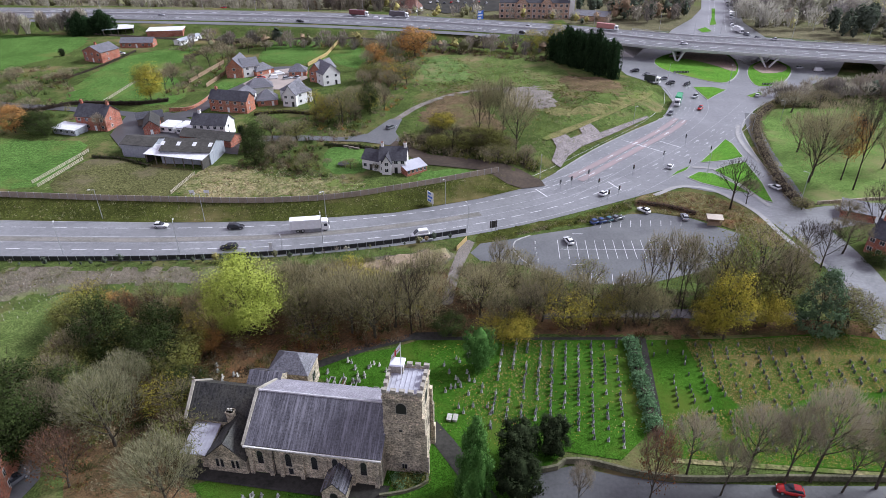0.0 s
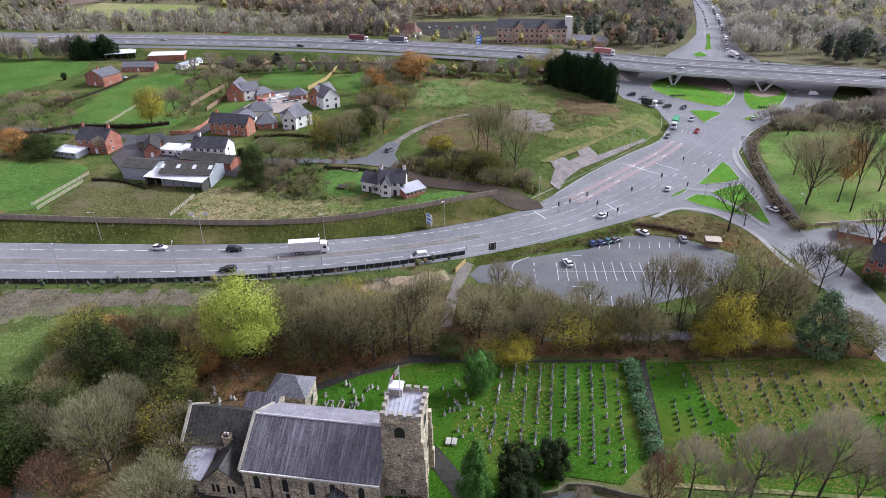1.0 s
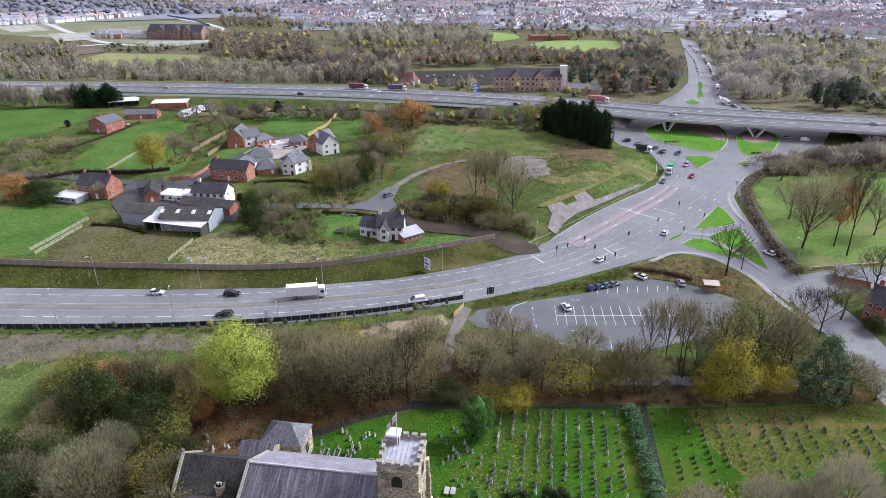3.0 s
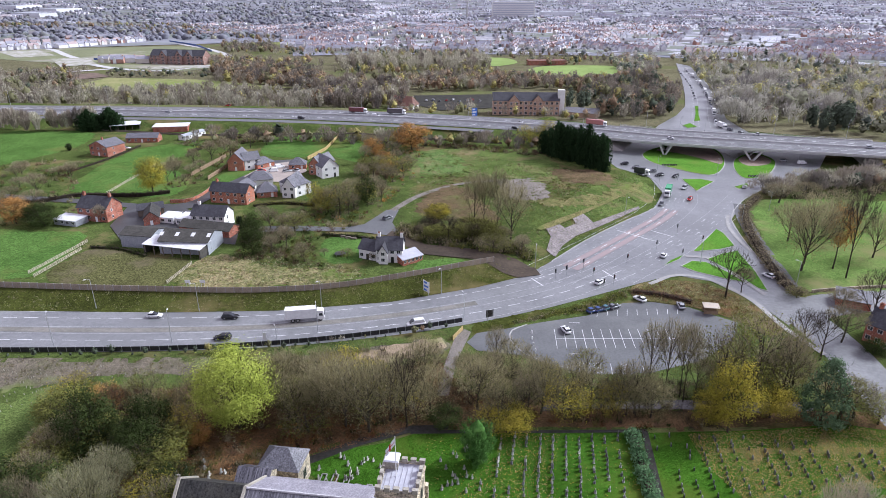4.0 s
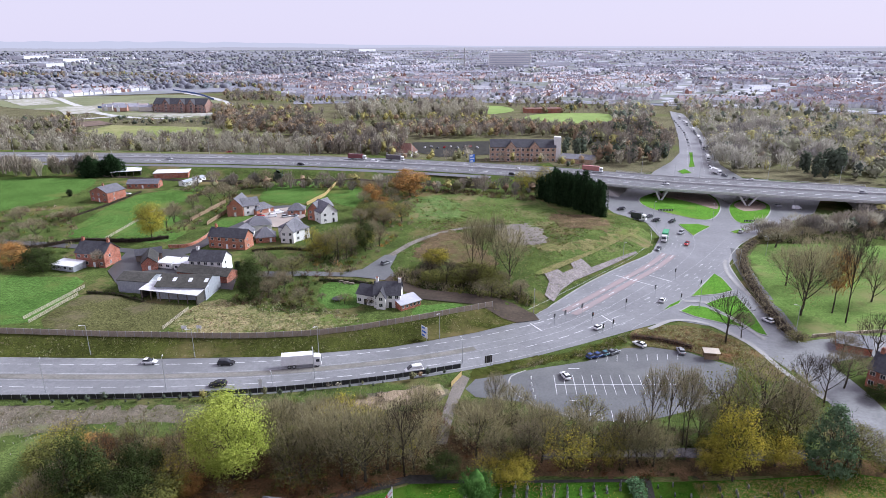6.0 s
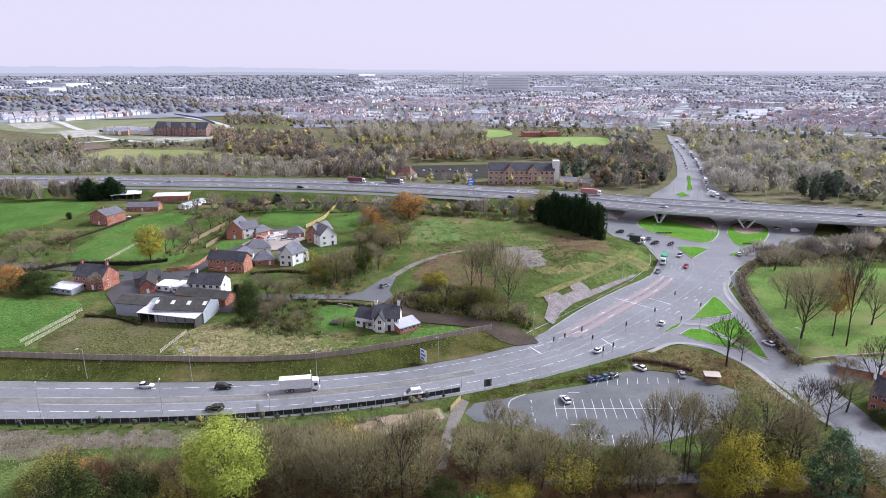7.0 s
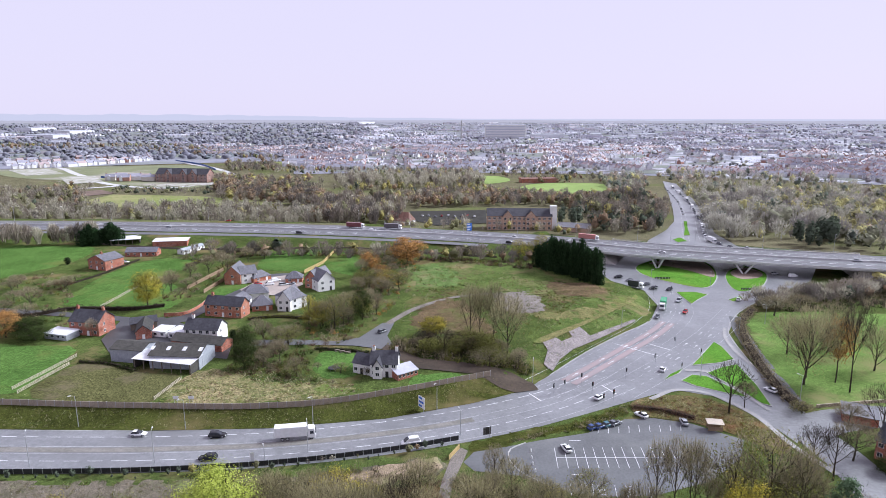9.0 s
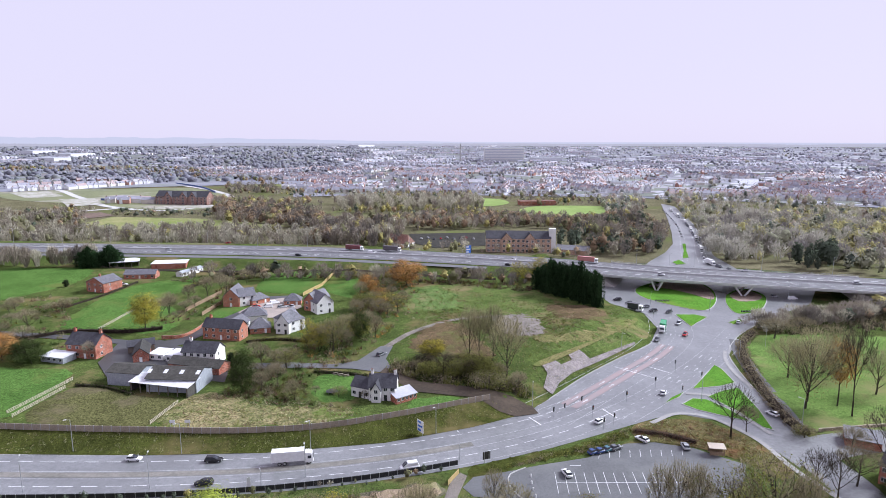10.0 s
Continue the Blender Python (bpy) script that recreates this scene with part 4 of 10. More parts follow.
patch("north_road", [(139.0, 407.5), (149.5, 428.3), (175.7, 467.0), (196.8, 507.3), (219.8, 571.4), (255.9, 680.4), (305.1, 837.6), (310.1, 803.3), (265.9, 635.5), (229.7, 521.0), (206.8, 453.0), (200.7, 401.6)], ASPHALT, 0.5, "wide wet road with queueing traffic beyond the bridge", "road", smooth=False, cell=30)
k = Kit()
ribbon(k, spline([(480.6, 1264.6), (582.5, 1483.9), (800.4, 1967.0)], 40), 5, -5, lift=0.55)
structure("town_road", k, ASPHALT, "pale straight road through the town", "road")
N_MID = spline([(179.2, 422.1), (196.1, 469.1), (220.2, 532.9), (258.3, 648.4), (309.6, 823.5)], 8)
for off in (-10.5, -7.0, -3.5, 3.5, 7.0):
    marks("lane_line", N_MID, off, 4.0, 5.0, 0.3, 0.62)
island("north_island", [(204.6, 507.2), (207.4, 507.2), (193.1, 469.2), (184.8, 444.5), (179.6, 442.4), (191.5, 471.6)], "long grass central island", base=0.5)
island("north_island", [(165.9, 428.2), (174.4, 436.2), (174.2, 422.2), (166.2, 418.4)], "small grass splitter island", base=0.5)
k = Kit()
for ln in ([(-723.5, 1062.4), (-667.1, 1084.4), (-535.6, 940.4), (-410.0, 795.6), (-327.6, 757.9), (-288.5, 820.6)], [(-462.3, 742.3), (-425.6, 753.2), (-393.3, 782.8)], [(-510.1, 1222.8), (-382.0, 1068.9), (-305.0, 937.4), (-278.4, 834.4)]):
    ribbon(k, spline(ln, 20), 5, -5, lift=0.6)
structure("site_road", k, mat("new_concrete_road", (0.5, 0.49, 0.49), (0.4, 0.39, 0.39), fine=0.3, coarse=0.05, obj=False), "pale new site roads", "road")

for ln, lb in (([(-474.5, 889.3), (-448.6, 881.1), (-422.1, 930.2)], "blue hoarding round the building site"), ([(-504.9, 1223.0), (-422.9, 1129.6), (-355.9, 1014.4)], "blue hoarding round the building site")):
    k = Kit()
    wall_line(k, spline(ln, 12), 0.3, 3.2)
    structure("site_hoarding", k, mat("blue_hoarding", (0.06, 0.12, 0.30), (0.045, 0.09, 0.24), rough=0.6, bump=0), lb, "fence")

k = Kit()
for c in ((34.6, 130.3), (38.3, 129.8), (45.1, 129.1)):
    c = Vector(c)
    for i in range(5):
        ribbon(k, [c + Vector((-0.6, i * 0.9 - 2)), c + Vector((0.6, i * 0.9 - 1.6))], 0.06, -0.06, lift=0.17)
    for s in (-0.65, 0.65):
        ribbon(k, [c + Vector((s, -2.2)), c + Vector((s, 2.4))], 0.05, -0.05, lift=0.17)
for c in ((35.5, 152.3), (32.6, 136.2)):
    c = Vector(c)
    ribbon(k, [c, c + Vector((3.0, 0))], 0.1, -0.1, lift=0.17)
structure("bay_hatching", k, PAINT, "white hatched strips beside wide bays", "road marking")


# ---- buildings ----
def roof_slab(kit, pts, thick=0.18, slot=0):
    """A sloping plane with thickness, given its corners from above."""
    v = [Vector(p) for p in pts]
    nrm = (v[1] - v[0]).cross(v[2] - v[0]).normalized()
    if nrm.z < 0:
        v.reverse()
        nrm = -nrm
    kit.solid([p - nrm * thick for p in v], v, slot)


def gabled(kit_wall, kit_roof, x0, y0, x1, y1, eaves, ridge, axis="x", over=0.35, base=0.0, hip=0.0):
    """Walls with gables and a two-slope roof in local coordinates; hip: how far the ridge stops short of the ends."""
    if axis == "x":
        ym = (y0 + y1) / 2
        ring = [(x0, y0), (x1, y0), (x1, y1), (x0, y1)]
        kit_wall.solid([(*p, base - 0.5) for p in ring], [(*p, eaves) for p in ring])
        if not hip:
            for x, w in ((x0, 0.25), (x1 - 0.25, 0.25)):
                kit_wall.solid([(x, y0, eaves), (x + w, y0, eaves), (x + w, y1, eaves), (x, y1, eaves)], [(x, ym - 0.02, ridge), (x + w, ym - 0.02, ridge), (x + w, ym + 0.02, ridge), (x, ym + 0.02, ridge)])
        sl = (ridge - eaves) / (ym - y0)
        lo, up, o = eaves - sl * over, ridge + 0.16, over
        lo += 0.16
        if not hip:
            roof_slab(kit_roof, [(x0 - o, y0 - over, lo), (x1 + o, y0 - over, lo), (x1 + o, ym, up), (x0 - o, ym, up)])
            roof_slab(kit_roof, [(x0 - o, ym, up), (x1 + o, ym, up), (x1 + o, y1 + over, lo), (x0 - o, y1 + over, lo)])
        else:
            a, b = (x0 + hip, ym, up), (x1 - hip, ym, up)
            c = [(x0 - o, y0 - o, lo), (x1 + o, y0 - o, lo), (x1 + o, y1 + o, lo), (x0 - o, y1 + o, lo)]
            roof_slab(kit_roof, [c[0], c[1], b, a])
            roof_slab(kit_roof, [a, b, c[2], c[3]])
            roof_slab(kit_roof, [c[1], c[2], b])
            roof_slab(kit_roof, [c[3], c[0], a])
    else:
        kw, kr = Kit(), Kit()
        gabled(kw, kr, y0, -x1, y1, -x0, eaves, ridge, "x", over, base, hip)
        for src, dst in ((kw, kit_wall), (kr, kit_roof)):
            i = len(dst.v)
            dst.v += [(-y, x, z) for x, y, z in src.v]
            dst.f += [tuple(i + q for q in f) for f in src.f]
            dst.m += src.m


def window(parent, x, y, z, w, h, face="front", material=None, arched=False, pane_mat=None, label="", depth=0.1):
    """A frame standing a little proud of the wall, with its pane inside."""
    k, g = Kit(), Kit()
    t = 0.09 if w < 1.6 else 0.12

    def outline(w2, h2, top):
        pts = [(-w2, 0 if top == 0 else t), (w2, 0 if top == 0 else t)]
        if arched:
            pts += [(w2 * math.cos(i * math.pi / 6), h2 - w2 + w2 * 1.15 * math.sin(i * math.pi / 6)) for i in range(7)]
        else:
            pts += [(w2, h2), (-w2, h2)]
        return pts
    turn = {"front": 0.0, "right": math.pi / 2, "back": math.pi, "left": -math.pi / 2}[face]

    def put(kit, pts, d0, d1):
        c, s = math.cos(turn), math.sin(turn)
        low, high = [], []
        for px, pz in pts:
            for d, dst in ((d0, low), (d1, high)):
                lx, ly = px, -d
                dst.append((x + lx * c - ly * s, y + lx * s + ly * c, z + pz))
        kit.solid(low, high)
    put(k, outline(w / 2, h, 0), -0.05, 0.05)
    inner = [(px * (1 - 2 * t / w), t + pz * (1 - 2 * t / h)) for px, pz in outline(w / 2, h, 0)]
    put(g, inner, 0.0, 0.062)
    f = part("window", k, material or FRAME_WHITE, parent, label)
    part("pane", g, pane_mat or GLASS, f, "dark reflecting glass")
    if not arched and w > 0.9:
        b = Kit()
        put(b, [(-0.03, t), (0.03, t), (0.03, h - t), (-0.03, h - t)], 0.06, 0.075)
        part("glazing_bar", b, material or FRAME_WHITE, f)
    return f


def house(label, a, b, depth, eaves, ridge, wall=None, roof=None, cols=3, floors=2, axis="x", hip=0.0, chimneys=(), name="house", category="house", ends=True, door=True, group="", over=0.35, frame_mat=None, pane=(1.3, 1.25)):
    """A house from the two front corners of its base (seen from the lane side), its depth and heights."""
    a, b = Vector(a), Vector(b)
    w, c, rz = (b - a).length, (a + b) / 2, math.atan2(b.y - a.y, b.x - a.x)
    e = thing(name, label, category, c.x, c.y, rz=rz, group=group)
    kw, kr = Kit(), Kit()
    gabled(kw, kr, -w / 2, 0, w / 2, depth, eaves, ridge, axis, over, hip=hip)
    part("wall", kw, wall or BRICK, e)
    part("roof", kr, roof or SLATE, e)
    fh = eaves / max(floors, 1)
    for fl in range(floors):
        for i in range(cols):
            x = -w / 2 + w * (i + 0.5) / cols
            if fl == 0 and door and i == cols // 2:
                k = Kit()
                k.box(x - 0.5, -0.06, 0, x + 0.5, 0.05, 2.05)
                part("door", k, BLACK if wall is RENDER_WHITE else FRAME_WHITE, e, "plain front door")
                continue
            window(e, x, 0, fl * fh + 0.9, min(pane[0], w / cols * 0.6), pane[1], material=frame_mat)
        if ends:
            window(e, w / 2, depth * 0.35, fl * fh + 0.9, 1.0, 1.2, "right", frame_mat)
            window(e, -w / 2, depth * 0.35, fl * fh + 0.9, 1.0, 1.2, "left", frame_mat)
    for fx in chimneys:
        k = Kit()
        x, y = -w / 2 + w * fx, depth / 2
        if axis == "y":
            x, y = 0, depth * fx
        k.box(x - 0.45, y - 0.4, ridge - 0.8, x + 0.45, y + 0.4, ridge + 1.3)
        k.box(x - 0.52, y - 0.47, ridge + 1.1, x + 0.52, y + 0.47, ridge + 1.3)
        s = part("chimney", k, wall or BRICK, e)
        for o in (-0.2, 0.2):
            k = Kit()
            k.tube((x + o, y, ridge + 1.3), (x + o, y, ridge + 1.75), 0.13, 0.1, 8)
            part("chimney_pot", k, BRICK_NEW, s, "terracotta pot")
    return e


def flat_shed(label, a, b, depth, height, wall, roof, slope=0.4, name="shed", category="shed", cols=0, floors=1, open_front=0):
    """A low flat-roofed or lean-to building; the roof falls towards the front by slope."""
    a, b = Vector(a), Vector(b)
    w, c, rz = (b - a).length, (a + b) / 2, math.atan2(b.y - a.y, b.x - a.x)
    e = thing(name, label, category, c.x, c.y, rz=rz)
    k = Kit()
    ring = [(-w / 2, 0), (w / 2, 0), (w / 2, depth), (-w / 2, depth)]
    if open_front:
        k.box(-w / 2, depth - 0.2, -0.5, w / 2, depth, height)
        for x in (-w / 2, w / 2 - 0.2):
            k.solid([(x, 0, -0.5), (x + 0.2, 0, -0.5), (x + 0.2, depth - 0.2, -0.5), (x, depth - 0.2, -0.5)], [(x, 0, height - slope), (x + 0.2, 0, height - slope), (x + 0.2, depth - 0.2, height), (x, depth - 0.2, height)])
        for i in range(open_front):
            p = Kit()
            x = -w / 2 + 0.4 + (w - 0.8) * i / (open_front - 1)
            p.box(x - 0.13, 0.05, -0.5, x + 0.13, 0.3, height - slope)
            part("post", p, TIMBER, e)
    else:
        k.solid([(*p, -0.5) for p in ring], [(x, y, height - (slope if y == 0 else 0)) for x, y in ring])
    part("wall", k, wall, e)
    k = Kit()
    roof_slab(k, [(-w / 2 - 0.3, -0.3, height - slope + 0.13), (w / 2 + 0.3, -0.3, height - slope + 0.13), (w / 2 + 0.3, depth + 0.3, height + 0.13), (-w / 2 - 0.3, depth + 0.3, height + 0.13)], 0.12)
    part("roof", k, roof, e)
    for i in range(cols):
        window(e, -w / 2 + w * (i + 0.5) / cols, 0, 0.8, min(1.4, w / cols * 0.6), 1.1)
    return e


def church():
    e = thing("church", "old sandstone parish church with slate roofs and a square battlemented tower", "church", -10.4, 75.5, 0.0, radians(-8))
    # nave
    kw, kr = Kit(), Kit()
    gabled(kw, kr, -21.4, -7.6, 1.3, 7.9, 6.4, 10.85, over=0.15)
    part("nave_wall", kw, STONE, e)
    # second slope takes the slates with the painted sky sheen
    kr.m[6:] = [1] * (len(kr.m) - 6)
    nave = part("nave_roof", kr, [SLATE, SLATE_SHEEN], e, "streaked blue-grey slate roof, sky sheen painted on its far slope")
    k = Kit()
    for s, y1 in ((-1, -7.9), (1, 8.2)):
        for x in (-21.55,):
            k.solid([(x - 0.2, y1, 6.2), (x + 0.25, y1, 6.2), (x + 0.25, 0.15, 10.95), (x - 0.2, 0.15, 10.95)][::s], [(x - 0.2, y1, 6.6), (x + 0.25, y1, 6.6), (x + 0.25, 0.15, 11.35), (x - 0.2, 0.15, 11.35)][::s])
    part("coping", k, STONE_DRESS, e, "pale stone gable coping")
    k = Kit()
    k.tube((-21.4, 0.15, 11.05), (1.2, 0.15, 11.05), 0.2, 0.2, 6)
    part("ridge_tiles", k, mat("pale_ridge", (0.55, 0.53, 0.56), (0.33, 0.32, 0.34), fine=3, coarse=0.6), nave)
    k = Kit()
    k.box(-21.5, -8.05, 6.12, 1.4, -7.8, 6.4)
    part("gutter", k, mat("pale_stone_edge", (0.68, 0.66, 0.64), (0.42, 0.41, 0.39), fine=3, coarse=0.6), e, "pale stone eaves gutter")
    for x in (-16.6, -4.4):
        k = Kit()
        k.tube((x, -7.72, 0.0), (x, -7.72, 6.2), 0.07, 0.07, 6)
        part("drainpipe", k, BLACK, e, "black iron drainpipe")
    dark = mat("leaded_glass", (0.03, 0.03, 0.035), (0.018, 0.018, 0.02), rough=0.25, bump=0)
    for x in (-19.0, -14.2, -9.8, -1.6):
        window(e, x, -7.6, 2.3, 1.15, 3.0, material=STONE_DRESS, arched=True, pane_mat=dark, label="round-headed stone window surround")
    window(e, -14.0, -7.6, 0.5, 0.9, 1.5, material=STONE_DRESS, pane_mat=dark)
    window(e, -6.3, -7.6, 3.4, 1.1, 2.0, material=STONE_DRESS, arched=True, pane_mat=dark)
    for x in (-20.6, -17.2, -15.4, -11.9, -7.9, -3.4, 0.6):
        k = Kit()
        k.solid([(x - 0.35, -8.2, -0.3), (x + 0.35, -8.2, -0.3), (x + 0.35, -7.6, -0.3), (x - 0.35, -7.6, -0.3)], [(x - 0.35, -7.75, 5.0), (x + 0.35, -7.75, 5.0), (x + 0.35, -7.6, 5.2), (x - 0.35, -7.6, 5.2)])
        part("buttress", k, STONE, e)
    # chancel
    kw, kr = Kit(), Kit()
    gabled(kw, kr, -34.4, -2.2, -21.4, 7.2, 5.0, 9.0, over=0.12)
    part("chancel_wall", kw, STONE, e)
    part("chancel_roof", kr, SLATE_MOSS, e, "dark lichen-spotted stone slates")
    k = Kit()
    for y1, s in ((-2.45, 1), (7.45, -1)):
        k.solid([(-34.75, y1, 4.9), (-34.25, y1, 4.9), (-34.25, 2.5, 9.1), (-34.75, 2.5, 9.1)][::s], [(-34.75, y1, 5.3), (-34.25, y1, 5.3), (-34.25, 2.5, 9.5), (-34.75, 2.5, 9.5)][::s])
    k.tube((-34.5, 2.5, 9.4), (-34.5, 2.5, 10.2), 0.12, 0.05, 6)
    k.box(-34.8, 2.42, 9.85, -34.2, 2.58, 10.0)
    part("coping", k, STONE_DRESS, e, "pale gable coping with a small cross")
    for x in (-31.4, -30.6):
        window(e, x, -2.2, 3.0, 0.6, 1.5, material=STONE_DRESS, arched=True, pane_mat=dark)
    k = Kit()
    k.box(-26.7, -2.5, 4.4, -25.5, -1.5, 7.6)
    k.box(-26.8, -2.6, 7.3, -25.4, -1.4, 7.6)
    ch = part("chimney", k, STONE, e, "stone vestry chimney")
    for o in (-0.25, 0.25):
        k = Kit()
        k.tube((-26.1 + o, -2.0, 7.6), (-26.1 + o, -2.0, 8.15), 0.16, 0.13, 8)
        part("chimney_pot", k, mat("white_pot", (0.7, 0.66, 0.6)), ch, "pale chimney pot")
    # vestry and its lean-to
    kw, kr = Kit(), Kit()
    gabled(kw, kr, -28.2, -8.4, -21.2, -2.0, 3.4, 6.9, axis="y", over=0.12)
    part("vestry_wall", kw, STONE, e)
    part("vestry_roof", kr, SLATE_MOSS, e, "dark mossy vestry slates")
    for x in (-26.3, -25.5, -23.6, -22.8):
        window(e, x, -8.4, 1.3, 0.65, 1.9, material=STONE_DRESS, arched=True, pane_mat=dark)
    k = Kit()
    ring = [(-32.6, -8.0), (-28.2, -8.0), (-28.2, -2.2), (-32.6, -2.2)]
    k.solid([(*p, -0.3) for p in ring], [(x, y, 3.1 if y < -5 else 4.3) for x, y in ring])
    part("lean_to_wall", k, STONE, e)
    k = Kit()
    roof_slab(k, [(-32.8, -8.2, 3.25), (-28.2, -8.2, 3.25), (-28.2, -2.2, 4.5), (-32.8, -2.2, 4.5)], 0.12)
    lead = part("lean_to_roof", k, LEAD, e, "pale ribbed lead roof")
    for i in range(7):
        x, k = -32.5 + i * 0.68, Kit()
        roof_slab(k, [(x, -8.2, 3.33), (x + 0.1, -8.2, 3.33), (x + 0.1, -2.3, 4.56), (x, -2.3, 4.56)], 0.1)
        part("lead_roll", k, LEAD, lead)
    k = Kit()
    k.box(-30.3, -8.06, -0.1, -29.4, -7.9, 2.0)
    part("door", k, BLACK, e, "dark plank door")
    # north chapel and organ chamber
    kw, kr = Kit(), Kit()
    gabled(kw, kr, -26.8, 5.5, -20.8, 11.0, 5.6, 7.6, over=0.1)
    part("chapel_wall", kw, STONE, e)
    part("chapel_roof", kr, SLATE, e)
    kw, kr = Kit(), Kit()
    gabled(kw, kr, -24.6, 10.5, -17.0, 16.5, 5.6, 8.0, over=0.25, hip=2.6)
    part("north_room_wall", kw, STONE, e)
    part("north_room_roof", kr, TILE_GREY, e, "pale grey hipped slate roof")
    window(e, -17.0, 13.5, 1.6, 1.6, 2.2, "right", STONE_DRESS, pane_mat=dark)
    # porch
    kw, kr = Kit(), Kit()
    gabled(kw, kr, -7.5, -11.6, -3.6, -7.4, 2.5, 4.6, axis="y", over=0.2)
    part("porch_wall", kw, STONE, e)
    part("porch_roof", kr, SLATE, e)
    window(e, -5.55, -11.6, 0.0, 1.4, 2.3, material=STONE_DRESS, arched=True, pane_mat=BLACK, label="arched stone porch doorway")
    # tower
    tx0, ty0, tx1, ty1, top = 1.25, -4.1, 7.5, 2.8, 17.0
    k = Kit()
    ring = [(tx0, ty0), (tx1, ty0), (tx1, ty1), (tx0, ty1)]
    cx, cy = (tx0 + tx1) / 2, (ty0 + ty1) / 2
    bat = lambda s, z: [(cx + (x - cx) * s, cy + (y - cy) * s, z) for x, y in ring]
    for z0, z1, s0, s1 in ((-0.4, 1.0, 1.06, 1.05), (1.0, 11.2, 1.02, 1.015), (11.2, 11.45, 1.045, 1.045), (11.45, 16.3, 1.0, 1.0), (16.3, 16.55, 1.05, 1.05)):
        k.solid(bat(s0, z0), bat(s1, z1))
    tw = part("tower", k, STONE, e, "weathered square sandstone tower")
    for x0, y0, x1, y1 in ((tx0, ty0, tx1, ty0 + 0.45), (tx0, ty1 - 0.45, tx1, ty1), (tx0, ty0 + 0.45, tx0 + 0.45, ty1 - 0.45), (tx1 - 0.45, ty0 + 0.45, tx1, ty1 - 0.45)):
        k = Kit()
        k.box(x0, y0, 16.5, x1, y1, 17.35)
        part("parapet", k, STONE, tw)
    for i in range(5):
        x, y = tx0 + 0.35 + i * 1.39, ty0 + 0.4 + i * 1.52
        rim = [(x - 0.4, ty0 - 0.02, x + 0.4, ty0 + 0.47), (x - 0.4, ty1 - 0.47, x + 0.4, ty1 + 0.02)]
        if 0 < i < 4:
            rim += [(tx0 - 0.02, y - 0.42, tx0 + 0.47, y + 0.42), (tx1 - 0.47, y - 0.42, tx1 + 0.02, y + 0.42)]
        for ax, ay, bx, by in rim:
            k = Kit()
            k.box(ax, ay, 17.3, bx, by, 18.0)
            k.box(ax - 0.05, ay - 0.05, 17.96, bx + 0.05, by + 0.05, 18.08)
            part("merlon", k, STONE_DRESS, tw)
    k = Kit()
    k.solid([(tx0 + 0.4, ty0 + 0.4, 16.4), (tx1 - 0.4, ty0 + 0.4, 16.4), (tx1 - 0.4, ty1 - 0.4, 16.4), (tx0 + 0.4, ty1 - 0.4, 16.4)], [(tx0 + 0.4, ty0 + 0.4, 16.75), (tx1 - 0.4, ty0 + 0.4, 16.75), (tx1 - 0.4, ty1 - 0.4, 17.1), (tx0 + 0.4, ty1 - 0.4, 17.1)])
    lead = part("tower_roof", k, LEAD, tw, "pale lead sheet roof with rolls")
    for i in range(7):
        x, k = tx0 + 0.9 + i * 0.75, Kit()
        k.solid([(x - 0.04, ty0 + 0.4, 16.7), (x + 0.04, ty0 + 0.4, 16.7), (x + 0.04, ty1 - 0.4, 17.05), (x - 0.04, ty1 - 0.4, 17.05)], [(x - 0.04, ty0 + 0.4, 16.84), (x + 0.04, ty0 + 0.4, 16.84), (x + 0.04, ty1 - 0.4, 17.19), (x - 0.04, ty1 - 0.4, 17.19)])
        part("lead_roll", k, LEAD, lead)
    k = Kit()
    k.box(1.5, 0.9, 16.9, 3.6, 2.7, 18.5)
    tur = part("stair_turret", k, STONE_DRESS, tw)
    k = Kit()
    k.solid([(1.35, 0.75, 18.5), (3.75, 0.75, 18.5), (3.75, 2.85, 18.5), (1.35, 2.85, 18.5)], [(1.5, 0.9, 18.72), (3.6, 0.9, 18.72), (3.6, 2.7, 18.85), (1.5, 2.7, 18.85)])
    part("turret_cap", k, mat("white_lead", (0.62, 0.62, 0.68), (0.5, 0.5, 0.56), rough=0.5), tur, "pale lead cap")
    window(tw, cx - 0.2, ty0, 13.2, 1.9, 2.3, material=STONE_DRESS, arched=True, pane_mat=BLACK, label="arched belfry opening with dark louvres")
    window(tw, tx1, cy, 13.2, 1.9, 2.3, "right", STONE_DRESS, True, BLACK, "arched belfry opening with dark louvres")
    window(tw, cx - 0.4, ty0 - 0.06, 9.3, 0.7, 0.6, material=STONE_DRESS, pane_mat=BLACK)
    for z, y in ((9.0, -1.6), (6.4, 1.2), (4.0, -1.0)):
        window(tw, tx1 + 0.07, y, z, 0.8, 1.5, "right", STONE_DRESS, True, dark)
    window(tw, cx, ty0 - 0.08, 0.9, 1.0, 1.2, material=STONE_DRESS, pane_mat=dark)
    for sx, sy in ((tx0, ty0), (tx1, ty0), (tx1, ty1)):
        k = Kit()
        for z0, z1, w in ((-0.4, 4.5, 0.95), (4.5, 9.5, 0.7), (9.5, 13.0, 0.45)):
            ox = w if sx == tx1 else -w
            k.box(min(sx, sx + ox), sy - 0.35, z0, max(sx, sx + ox), sy + 0.5, z1)
        if sx == tx1:
            part("buttress", k, STONE, tw)
    k = Kit()
    k.tube((3.6, -0.3, 16.8), (3.6, -0.3, 24.4), 0.075, 0.05, 8)
    pole = part("flagpole", k, FRAME_WHITE, tw, "white flagpole")
